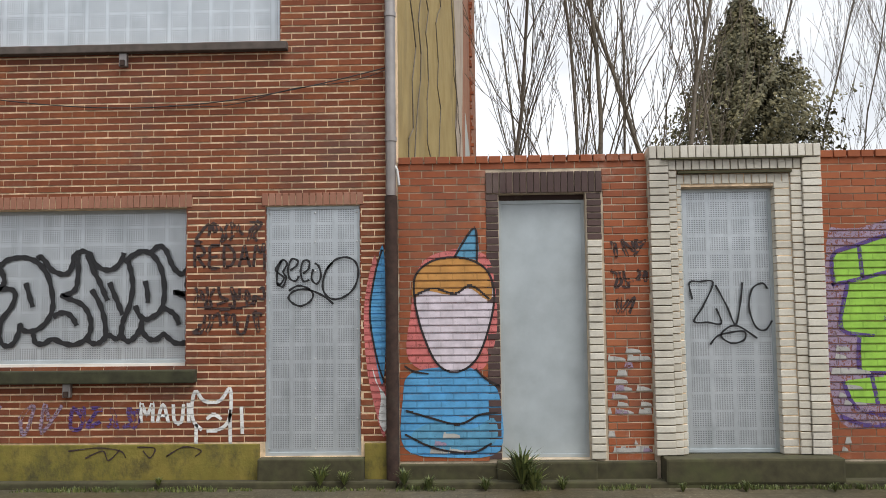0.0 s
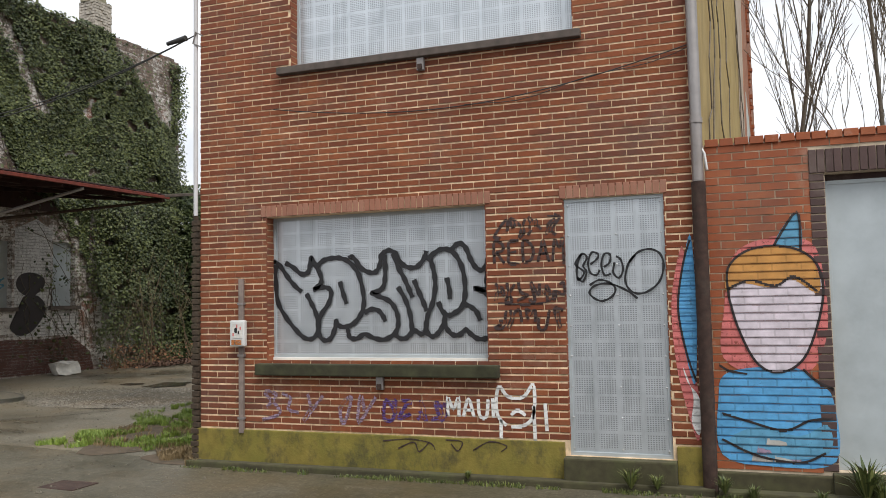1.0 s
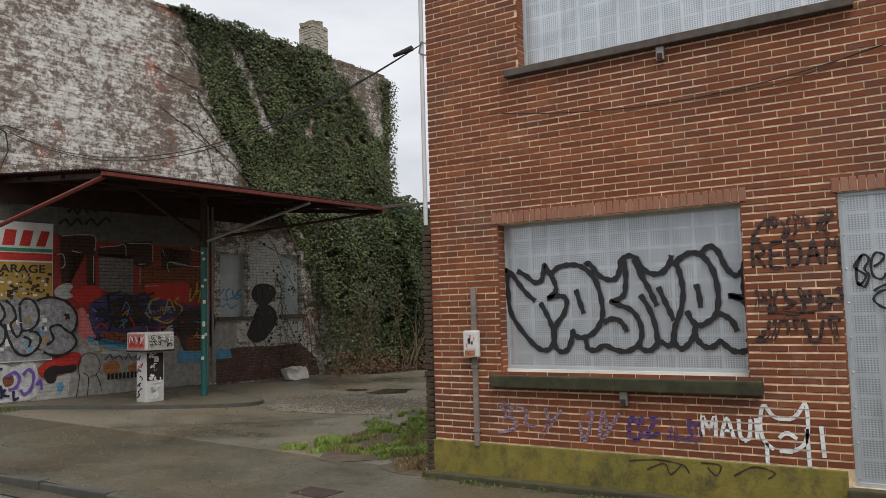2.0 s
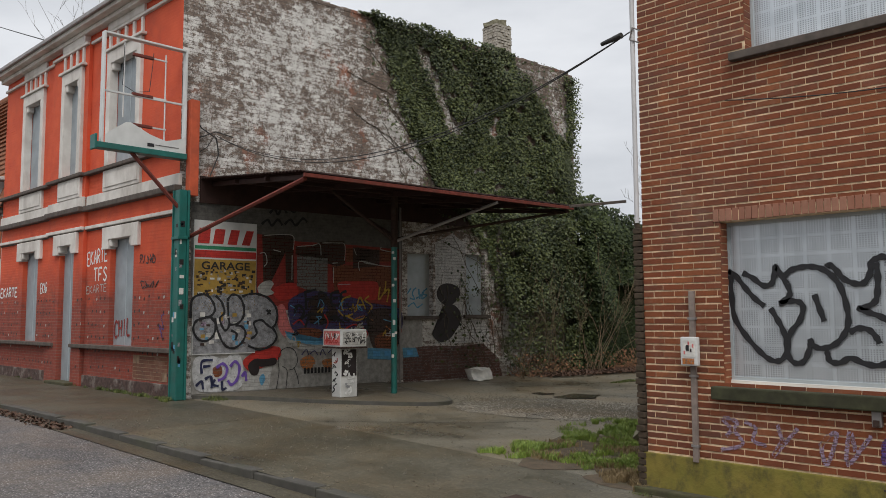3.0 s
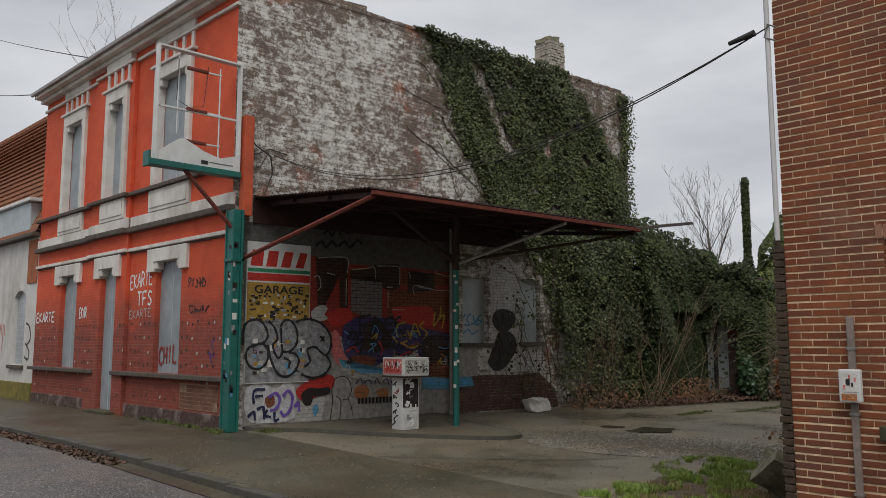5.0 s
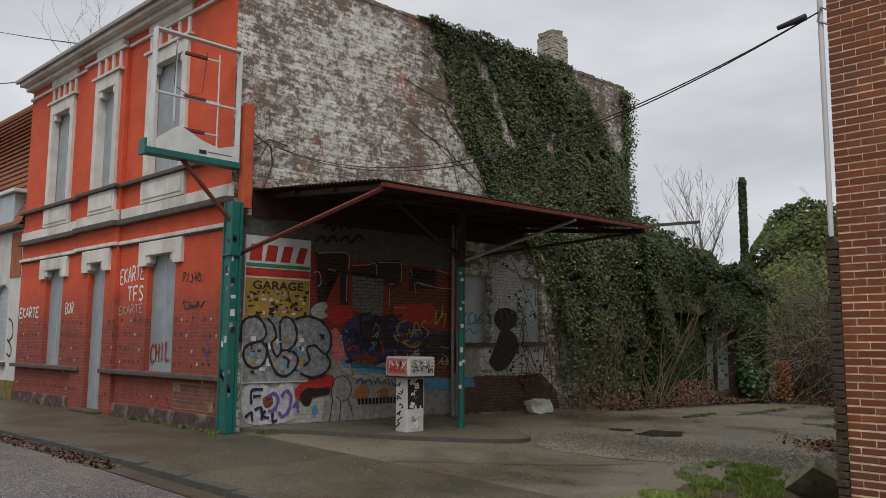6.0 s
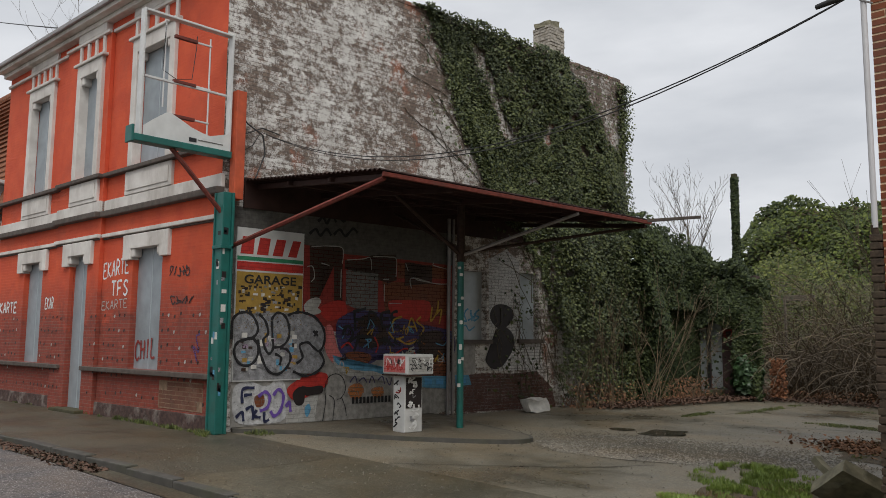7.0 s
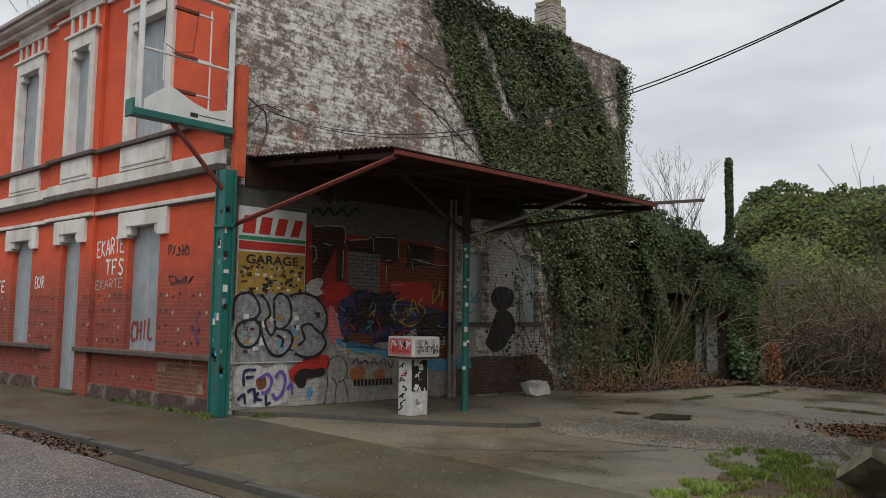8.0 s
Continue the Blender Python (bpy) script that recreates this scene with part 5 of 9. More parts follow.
# lime-green lettering at the end of the wall
gg = thing("green_lettering", (3.6, GY - 0.01, 0.5), "lime-green blocks with purple outlines sprayed on brick", "graffiti")
film("back_area", gg, [(3.06, 0.60), (3.05, 2.0), (3.3, 2.12), (4.3, 2.2), (4.4, 0.5), (3.5, 0.45)], Z0, GY, P_LILAC, 0.001, **C2)
for pts in ([(3.10, 1.66), (3.10, 1.90), (3.55, 2.05), (3.9, 2.1), (3.9, 1.8), (3.4, 1.72)], [(3.22, 1.68), (3.12, 1.30), (3.30, 1.20), (3.30, 0.92), (4.0, 0.90), (4.0, 1.80), (3.5, 1.75)], [(3.14, 0.84), (3.22, 0.66), (3.6, 0.64), (4.1, 0.68), (4.1, 0.86), (3.5, 0.88)]):
    film("green_block", gg, pts, Z0, GY, P_GREEN, 0.003, curved=False, **C2)
for q in ([(3.10, 1.64), (3.10, 1.90), (3.30, 1.98), (3.55, 2.06), (3.92, 2.11)], [(3.08, 1.65), (3.25, 1.68), (3.6, 1.76), (4.0, 1.80)], [(3.22, 1.68), (3.14, 1.34), (3.20, 1.24), (3.42, 1.22)], [(3.29, 1.2), (3.29, 0.92), (3.5, 0.90), (4.0, 0.89)], [(3.14, 0.84), (3.24, 0.62), (3.5, 0.56), (3.8, 0.64)], [(3.10, 0.55), (3.4, 0.46), (3.9, 0.58)], [(3.38, 0.88), (3.42, 0.64)], [(3.32, 1.98), (3.34, 1.70)], [(3.5, 1.36), (3.8, 1.34)]):
    film("outline", gg, outline(q, 0.035), Z0, GY, P_PURPLE, 0.0045, curved=False, **C2)


# ---- trees behind the garden wall ----
class Rods:
    """Many tapered rods gathered into one mesh."""

    def __init__(self):
        self.v, self.f = [], []

    def rod(self, a, b, r0, r1, n):
        d = (b - a).normalized()
        s = d.cross(Vector((0.3, 0.9, 0.2)) if abs(d.x) > 0.6 else Vector((1, 0.1, 0.2))).normalized()
        t = d.cross(s)
        i = len(self.v)
        for c, r in ((a, r0), (b, r1)):
            for k in range(n):
                w = 6.2832 * k / n
                self.v.append(tuple(c + s * (r * math.cos(w)) + t * (r * math.sin(w))))
        self.f += [(i + k, i + (k + 1) % n, i + n + (k + 1) % n, i + n + k) for k in range(n)]

    def made(self, name, material, parent=None, label="", is_smooth=False):
        me = bpy.data.meshes.new(name)
        me.from_pydata(self.v, [], self.f)
        me.materials.append(material)
        if is_smooth:
            smooth(me, 60)
        ob = new(name, me)
        if parent is not None:
            ob.parent = parent
            ob.matrix_parent_inverse = parent.matrix_world.inverted()
        return tagged(ob, label)


def bare_tree(name, base, height, seed, label, spread=0.35, r0=0.09, twig_mat=None, levels=3, forks=6):
    """A leafless tree: tapered trunk, limbs and fine twigs; returns the thing."""
    rnd = random.Random(seed)
    t = thing(name, base, label, "tree")
    trunk, limbs = Rods(), Rods()
    base = Vector(base)

    def grow(bm, p, d, length, r, level):
        segs = 4 if level else 7
        for i in range(segs):
            d = (d + Vector((rnd.uniform(-1, 1), rnd.uniform(-1, 1), rnd.uniform(-0.3, 0.7))) * (0.10 if level == 0 else 0.2)).normalized()
            q = p + d * length / segs
            r2 = r * (1 - 0.75 / segs)
            bm.rod(p, q, max(r, 0.006), max(r2, 0.005), 7 if level == 0 else (4 if level == 1 else 3))
            p, r = q, r2
            if level < levels and (level > 0 or i >= 1):
                for _ in range(forks if level == 0 else 2):
                    if rnd.random() < 0.62:
                        a = rnd.uniform(0, 6.283)
                        side = Vector((math.cos(a), math.sin(a), rnd.uniform(0.5, 1.5))).normalized()
                        grow(limbs, p.copy(), (d * (1 - spread) + side * spread * 2).normalized(), length * rnd.uniform(0.28, 0.5), r * rnd.uniform(0.3, 0.5), level + 1)
    grow(trunk, base, Vector((rnd.uniform(-0.05, 0.05), rnd.uniform(-0.05, 0.05), 1)), height, r0, 0)
    trunk.made("trunk", M_BARK, t, "", True)
    limbs.made("crown", twig_mat or M_TWIG, t)
    return t


# bare creepers on the ochre side wall
cr = Rods()
rc = random.Random(44)
for k in range(6):
    yy, zz = rc.uniform(7.6, 13.0), 2.4
    p = Vector((-0.60 + SIDE * (yy - 7.15), yy, zz))
    for i in range(16):
        yy, zz = yy + rc.uniform(-0.35, 0.35), zz + rc.uniform(0.1, 0.5)
        q = Vector((-0.595 + SIDE * (yy - 7.15), yy, zz))
        cr.rod(p, q, 0.008, 0.006, 4)
        p = q
sx_ = lambda y, o: -0.62 + SIDE * (y - FY - 0.3) + o
bm = bmesh.new()
py_ = [(12.2 + 1.2 * (8.6 - z) / 6.2 * 0.4 + 0.5 * noise.noise(Vector((z * 1.3, 2, 0))), z) for z in [2.3 + 0.25 * i for i in range(26)]]
for (ya, za), (yb, zb) in zip(py_, py_[1:]):
    bm_quad(bm, Vector((sx_(ya, 0.006), ya, za)), Vector((sx_(FY + 8.29, 0.006), FY + 8.29, za)), Vector((sx_(FY + 8.29, 0.006), FY + 8.29, zb)), Vector((sx_(yb, 0.006), yb, zb)))
part("bare_patch", bm, M_PEEL, brick_house, "patch where the ochre render has fallen off")
bm = bmesh.new()
for i in range(100):
    z = 2.2 + i * 0.068
    w_ = 0.02 + 0.06 * rc.random() + 0.05 * noise.noise(Vector((i * 0.25, 0, 3)))
    x_ = sx_(FY + 8.3, 0)
    bm_box(bm, x_ - 0.25, x_ + w_, FY + 8.31, FY + 8.42, z, z + 0.058)
part("broken_edge", bm, M_BRICK_OLD_J, brick_house, "ragged edge of broken red bricks")
tagged(cr.made("creeper", M_BARK), "bare creeper stems on the ochre side wall", "creeper", kind="stuff")
rt = random.Random(5)
for i in range(26):
    x = 0.5 + i * 0.5 + rt.uniform(-0.25, 0.25)
    y = rt.uniform(12.5, 19) if x < 4.6 else rt.uniform(24.5, 30)
    bare_tree("bare_tree", (x * y / 14, y, -0.14), rt.uniform(7.5, 10.5) * max(1.0, y / 17), 50 + i, "slender leafless tree behind the brick wall", 0.17, rt.uniform(0.028, 0.065), forks=3)


def cloud_of_leaves(name, parent, points, size, material, rnd, label="", droop=0.3, kind="stuff"):
    """Small folded leaves at (point, outward direction) pairs, as one mesh."""
    verts, faces = [], []
    for p, nrm in points:
        s = size * rnd.uniform(0.55, 1.35)
        nrm = (Vector(nrm) + Vector((rnd.uniform(-1, 1), rnd.uniform(-1, 1), rnd.uniform(-1, 1))) * 0.75).normalized()
        t = nrm.cross(Vector((rnd.uniform(-1, 1), rnd.uniform(-1, 1), rnd.uniform(-1, 1))))
        if t.length < 1e-4:
            continue
        t.normalize()
        b = nrm.cross(t)
        p = Vector(p)
        i = len(verts)
        verts += [tuple(p - b * s * 0.5), tuple(p + t * s * 0.42 - nrm * s * 0.15), tuple(p + b * s * 0.6 - nrm * s * droop * 0.4), tuple(p - t * s * 0.42 - nrm * s * 0.15)]
        faces += [(i, i + 1, i + 2), (i, i + 2, i + 3)]
    me = bpy.data.meshes.new(name)
    me.from_pydata(verts, [], faces)
    me.materials.append(material)
    ob = new(name, me)
    if parent is not None:
        ob.parent = parent
        ob.matrix_parent_inverse = parent.matrix_world.inverted()
    return tagged(ob, label, kind=kind) if parent is None else tagged(ob, label)


def conifer(base, height, radius, seed):
    rnd = random.Random(seed)
    t = thing("conifer", base, "dense dull-green conifer behind the garden wall", "tree")
    bm = bmesh.new()
    bm_tube(bm, base, (base[0], base[1], base[2] + height), 0.16, 0.02, 8)
    part("trunk", bm, M_BARK, t)
    pts = []
    for tip in range(900):
        h = rnd.random() ** 0.8
        a = rnd.uniform(0, 6.283)
        r = radius * min(1.0, (1 - h) * 2.0 + 0.05) * rnd.uniform(0.7, 1.05) * (0.92 + 0.35 * noise.noise(Vector((math.cos(a) * 1.5, math.sin(a) * 1.5, h * 5))))
        z = base[2] + 0.5 + h * (height - 0.5)
        for k in range(75):
            s = rnd.uniform(0.25, 1.0)
            pts.append(((base[0] + math.cos(a) * r * s + rnd.gauss(0, 0.075), base[1] + math.sin(a) * r * s + rnd.gauss(0, 0.075), z + s * 0.55 * r * 0.6 - 0.35 + rnd.gauss(0, 0.075)), (math.cos(a), math.sin(a), 0.6)))
    cloud_of_leaves("crown", t, pts, 0.10, M_CONIFER, rnd)


conifer((7.7, 22.0, -0.14), 10.2, 3.1, 3)


# ---- red house: mouldings, openings, roof ----
GN = Vector((GD.y, -GD.x, 0))


def gl(u, d, z):
    """A place u along the side gable, d out from it and z up."""
    return G0 + GD * u + GN * d + Vector((0, 0, z))


def strip(name, x0, x1, z0, z1, out, material=M_TRIM, label="", bevel=0.012):
    return part_box(name, (x0, x1, RY - out, RY + 0.02, z0, z1), material, red_house, label, bevel)


# middle bay stands a little proud
bay = bmesh.new()
bm_wall(bay, (-20.38, -18.45), (0.0, 7.44), 0.075, [RW["door"], RW["u_m"]], pose(0, RY - 0.08, 0))
part("projecting_bay", bay, M_RED, red_house)
for a, b, o in ((-23.8, -20.39, 0.0), (-20.38, -18.45, 0.08), (-18.44, -14.5, 0.0)):
    strip("string_course", a, b, 3.79, 3.90, 0.13 + o, M_LEDGE, "dark weathered stone string course", 0.02)
    strip("white_band", a, b, 3.90, 4.11, 0.05 + o, M_TRIM, "off-white stucco band")
    strip("cornice_line", a, b, 3.41, 3.48, 0.07 + o, M_TRIM)
    # dark strip that colours in the shadow line below the moulding
    strip("cornice_shadow_ledge", a, b, 3.375, 3.41, 0.03 + o, M_LEDGE)
    strip("sill_ledge", a, b, 4.545, 4.62, 0.12 + o, M_LEDGE, "dark stone ledge under the upper windows", 0.015)
    strip("cornice_line", a, b, 7.37, 7.43, 0.06 + o, M_TRIM)
for a, b, o in ((-23.8, -19.9, 0.02), (-18.92, -14.5, 0.02)):
    strip("sill_ledge", a, b, 0.97, 1.05, 0.12 + o, M_LEDGE, "dark stone sill running along the ground floor", 0.015)
strip("plinth", -23.8, -19.75, 0.15, 0.42, 0.03, M_REDPLINTH, "sooty red painted plinth")
strip("plinth", -18.88, -14.6, 0.15, 0.42, 0.03, M_REDPLINTH)

for key, kind_ in (("w_r", "window"), ("w_l", "window"), ("door", "door"), ("u_r", "window"), ("u_m", "window"), ("u_l", "window")):
    x0, x1, z0, z1 = RW[key]
    o = 0.08 if key in ("door", "u_m") else 0.0
    w = part_box(kind_, (x0, x1, RY + 0.11 - o, RY + 0.125 - o, z0, z1), M_SHEETDULL, red_house, "opening boarded with grey perforated sheet")
    part_box("seam", ((x0 + x1) / 2 - 0.01, (x0 + x1) / 2 + 0.01, RY + 0.103 - o, RY + 0.1095 - o, z0, z1), M_SHEET, w)
    up_ = key.startswith("u")
    ear = 0.16 if up_ else 0.27 if key != "door" else 0.24
    # ears of the white surround and its lintel
    bm = bmesh.new()
    bm_box(bm, x0 - ear, x1 + ear, RY - 0.07 - o, RY + 0.10, z1 - 0.012, z1 + 0.24, 0.012)
    for xa, xb in ((x0 - ear, x0 + 0.012), (x1 - 0.012, x1 + ear)):
        bm_box(bm, xa, xb, RY - 0.07 - o, RY + 0.10, z1 - 0.20 if not up_ else z0, z1 + 0.015, 0.012)
    for xa, xb in ((x0 + 0.004, x0 + 0.13), (x1 - 0.13, x1 - 0.004)):
        bm_box(bm, xa, xb, RY - 0.05 - o, RY + 0.10, z1 - 0.16, z1 + 0.015, 0.03)
    part("surround", bm, M_TRIM, w, "off-white moulded surround")
    if up_:
        part_box("hood", (x0 - 0.27, x1 + 0.27, RY - 0.11 - o, RY + 0.02, z1 + 0.245, z1 + 0.30), M_TRIM, w, bevel=0.012)
        nd = 4 if key == "u_m" else 5
        for i in range(nd):
            xc = x0 - 0.12 + (x1 - x0 + 0.24) * i / (nd - 1)
            part_box("dentil", (xc - 0.045, xc + 0.045, RY - 0.04 - o, RY + 0.02, z1 + 0.302, 7.365), M_TRIM, w, bevel=0.008)
        part_box("frieze_panel", (x0 - 0.22, x1 + 0.22, RY - 0.05 - o, RY + 0.02, 7.44, 7.695), M_TRIM, w, "off-white frieze panel", 0.012)
        part_box("apron_panel", (x0 - 0.22, x1 + 0.22, RY - 0.06 - o, RY + 0.02, 4.115, 4.54), M_TRIM, w, "off-white panel under the window", 0.012)
        part_box("apron_field", (x0 - 0.14, x1 + 0.14, RY - 0.075 - o, RY - 0.061 - o, 4.19, 4.46), M_TRIM, w, bevel=0.006)
part_box("door_step", (-19.9, -18.75, RY - 0.25, RY + 0.1, 0.10, 0.25), M_STONE, red_house, "worn stone doorstep", 0.02)
# eaves cornice and roof
bm = bmesh.new()
bm_box(bm, -23.9, -14.45, RY - 0.30, RY + 0.1, 7.70, 7.84, 0.02)
bm_box(bm, -23.85, -14.47, RY - 0.16, RY + 0.1, 7.60, 7.70, 0.02)
part("cornice", bm, M_TRIM, red_house, "off-white eaves cornice")
part_box("gutter", (-24.0, -14.4, RY - 0.37, RY - 0.302, 7.78, 7.87), M_ZINC, red_house, "grey eaves gutter", 0.02)
bm = bmesh.new()
a, b, c, d = G0 + Vector((0, -0.2, 7.86)), G1 + Vector((0, 0, 7.87)), Vector((-24.0, 17.2, 7.87)), Vector((-23.9, RY - 0.4, 7.86))
r1, r2 = (a + b) / 2 + Vector((-0.5, 0, 0.12)), (c + d) / 2 + Vector((0, 0, 0.12))
bm_quad(bm, a + Vector((-0.1, 0, 0)), r1, r2, d)
bm_quad(bm, r1, b + Vector((-0.4, 0, 0)), c, r2)
part("roof", bm, M_ROOFSHEET, red_house, "low dark roof")
bm = bmesh.new()
bm_wall(bm, (-24.0, -13.9), (0, 7.8), 0.3, [], pose(0, 17.0, 0))
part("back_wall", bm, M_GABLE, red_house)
bm = bmesh.new()
bm_wall(bm, (6.9, 17.0), (0, 7.7), 0.3, [], pose(-23.8, 0, 0, 0, 0, 90))
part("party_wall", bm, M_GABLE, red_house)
# ragged gable top: loose bricks and a flat capping
bm = bmesh.new()
rg = random.Random(9)
for i in range(70):
    u = 0.4 + i * (GLEN - 0.5) / 70
    h = 0.05 + 0.06 * max(0, noise.noise(Vector((u * 1.3, 0, 0)))) + rg.uniform(0, 0.02) + (0.10 if 1.9 < u < 2.6 else 0)
    m_ = GM @ pose(u, 0.16, 7.9 + h / 2, 0, 0, rg.uniform(-3, 3))
    bmesh.ops.create_cube(bm, size=1, matrix=m_ @ Matrix.Diagonal((0.145, 0.34, h, 1)))
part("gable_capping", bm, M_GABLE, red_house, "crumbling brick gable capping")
rch = random.Random(6)
chim = bmesh.new()
bmesh.ops.create_cube(chim, size=1, matrix=GM @ pose(8.16, 0.42, 8.33) @ Matrix.Diagonal((0.46, 0.46, 0.86, 1)))
chimney = part("chimney", chim, M_MORTAR_OLD, red_house, "crumbling whitewashed brick chimney")
chim = bmesh.new()
for k in range(13):
    z = 7.92 + k * 0.068
    for ang in (0, 90, 180, 270):
        for u_ in ((-0.25, -0.03), (-0.02, 0.13), (0.14, 0.25)) if k % 2 else ((-0.25, -0.12), (-0.11, 0.10), (0.11, 0.25)):
            j = rch.uniform(-0.012, 0.014)
            c_ = (u_[0] + u_[1]) / 2
            bmesh.ops.create_cube(chim, size=1, matrix=GM @ pose(8.16, 0.42, z, 0, 0, ang) @ pose(c_, -0.22 + j, rch.uniform(-0.004, 0.004), 0, 0, rch.uniform(-3, 3)) @ Matrix.Diagonal((u_[1] - u_[0], 0.07, 0.056, 1)))
part("brickwork", chim, M_CHIMNEY, chimney, "loose pale bricks")
chim = bmesh.new()
for u_, w_, z, h_, t_ in ((8.03, 0.26, 8.82, 0.12, 4), (8.23, 0.20, 8.85, 0.15, -6), (8.11, 0.36, 8.78, 0.06, 0), (8.35, 0.12, 8.77, 0.05, 8)):
    bmesh.ops.create_cube(chim, size=1, matrix=GM @ pose(u_, 0.42, z, 0, t_, t_ * 2) @ Matrix.Diagonal((w_, 0.42, h_, 1)))
bmesh.ops.subdivide_edges(chim, edges=chim.edges[:], cuts=2, use_grid_fill=True)
for v in chim.verts:
    v.co += Vector((noise.noise(v.co * 9), noise.noise(v.co * 9 + Vector((4, 0, 0))), noise.noise(v.co * 9 + Vector((0, 4, 0))))) * 0.025
part("broken_head", chim, M_MOSSBLOCK, chimney, "mossy broken chimney head")
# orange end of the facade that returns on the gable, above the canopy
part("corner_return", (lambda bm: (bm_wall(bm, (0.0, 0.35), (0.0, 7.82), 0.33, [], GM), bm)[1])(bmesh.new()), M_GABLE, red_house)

# sheets in the side windows and their sills
for k, (h, lab) in enumerate(((GW1, "side window closed with a grey sheet"), (GW2, "side window closed with a pale grey sheet"))):
    bm = bmesh.new()
    bmesh.ops.create_cube(bm, size=1, matrix=GM @ pose((h[0] + h[1]) / 2, 0.16, (h[2] + h[3]) / 2) @ Matrix.Diagonal((h[1] - h[0], 0.02, h[3] - h[2], 1)))
    w = part("side_window", bm, M_SHEET, red_house, lab)
    bm = bmesh.new()
    bmesh.ops.create_cube(bm, size=1, matrix=GM @ pose((h[0] + h[1]) / 2, 0.05, h[2] - 0.04) @ Matrix.Diagonal((h[1] - h[0] + 0.2, 0.26, 0.08, 1)))
    part("side_sill", bm, M_LEDGE, w, "stone sill")


# ---- canopy, posts and sign of the old filling station ----
canopy = thing("canopy", gl(1, 1.7, 3.9), "low rusty corrugated canopy on red steel struts", "canopy")
bm = bmesh.new()
NX, NY = 150, 6
grid = []
for i in range(NX + 1):
    row = []
    for j in range(NY + 1):
        s, t = i / NX, j / NY
        d = s * (3.44 + (3.17 - 3.44) * t)
        u = 0.36 + (0.47 - 0.36) * s + t * (6.75 - 0.45)
        z = 4.06 + (3.72 + 0.05 * t - 4.06) * s + 0.018 * math.sin(i * 6.2832 / 4.3)
        row.append(bm.verts.new(gl(u, d + 0.01, z)))
    grid.append(row)
for i in range(NX):
    for j in range(NY):
        bm.faces.new([grid[i][j], grid[i + 1][j], grid[i + 1][j + 1], grid[i][j + 1]])
bmesh.ops.solidify(bm, geom=bm.faces[:], thickness=0.006)
part("roof_sheet", bm, M_ROOFSHEET, canopy, "dark corrugated roof sheet")


def beam(name, a, b, w, h, material, parent, label=""):
    a, b = Vector(a), Vector(b)
    bm = bmesh.new()
    m = Matrix.Translation((a + b) / 2) @ (b - a).to_track_quat("X", "Z").to_matrix().to_4x4()
    bmesh.ops.create_cube(bm, size=1, matrix=m @ Matrix.Diagonal(((b - a).length, w, h, 1)))
    bmesh.ops.bevel(bm, geom=bm.edges[:], offset=min(w, h) * 0.12, segments=1, affect="EDGES")
    return part(name, bm, material, parent, label)


beam("edge_beam", gl(0.5, 3.42, 3.665), gl(6.75, 3.17, 3.715), 0.04, 0.06, M_REDIRON, canopy, "rusty dark red edge beam")
for k in range(6):
    u = 0.6 + k * 1.2
    beam("rafter", gl(u, 0.0, 3.98), gl(u, 3.35 - 0.04 * k, 3.65), 0.05, 0.08, M_ROOFSHEET, canopy)
for d in (1.1, 2.2):
    beam("purlin", gl(0.5, d, 3.99 - d * 0.1), gl(6.7, d, 4.0 - d * 0.1), 0.05, 0.06, M_ROOFSHEET, canopy)
# board added to cover the sunlit strip of wall below the roof sheet
bm = bmesh.new()
bm_wall(bm, (0.36, 6.75), (3.62, 4.10), 0.03, [], GM @ pose(0, -0.045, 0))
part("wall_board", bm, M_ROOFSHEET, canopy, "dark board along the wall")
beam("gutter_pipe", gl(6.6, 3.17, 3.74), gl(8.5, 3.12, 4.02), 0.06, 0.06, M_LEDGE, canopy, "bent grey gutter pipe")
part_tube("strut", [gl(0.12, 0.14, 2.98), gl(0.55, 3.38, 3.62)], 0.035, M_REDIRON, canopy, "red tubular strut")
P2 = gl(3.29, 1.87, 0.0)
z2 = ground_z(P2.x)
part_tube("post", [P2 + Vector((0, 0, z2)), P2 + Vector((0, 0, 2.85))], 0.055, M_TEAL, canopy, "teal painted steel post", 12)
# red steel head and struts get a dark iron colour for the canopy's shade
part_tube("post_head", [P2 + Vector((0, 0, 2.85)), P2 + Vector((0, 0, 3.82))], 0.065, M_IRON, canopy, "upper post in red steel, coloured dark as in shade", 12)
for u, d, z, zz in ((6.7, 3.1, 3.66, 3.0), (4.6, 3.25, 3.64, 2.95), (1.9, 1.9, 3.78, 2.95), (3.3, 0.1, 3.85, 3.05)):
    part_tube("strut", [P2 + Vector((0, 0, zz)), gl(u, d, z)], 0.03, M_IRON if u != 4.6 else M_ZINC, canopy)
bm = bmesh.new()
bmesh.ops.create_cube(bm, size=1, matrix=Matrix.Translation(P2 + Vector((0, 0, z2 + 0.012))) @ Matrix.Diagonal((0.2, 0.2, 0.024, 1)))
part("base_plate", bm, M_IRON, canopy)
rs = random.Random(31)
for i in range(9):
    z = z2 + 0.7 + rs.random() * 1.9
    a = rs.uniform(-0.5, 1.0)
    beam("sticker", P2 + Vector((0.056 * math.cos(a - 0.8), 0.056 * math.sin(a - 0.8), z)), P2 + Vector((0.06 * math.cos(a - 0.8), 0.06 * math.sin(a - 0.8), z)), 0.05, rs.uniform(0.04, 0.09), P_STICKER, canopy)

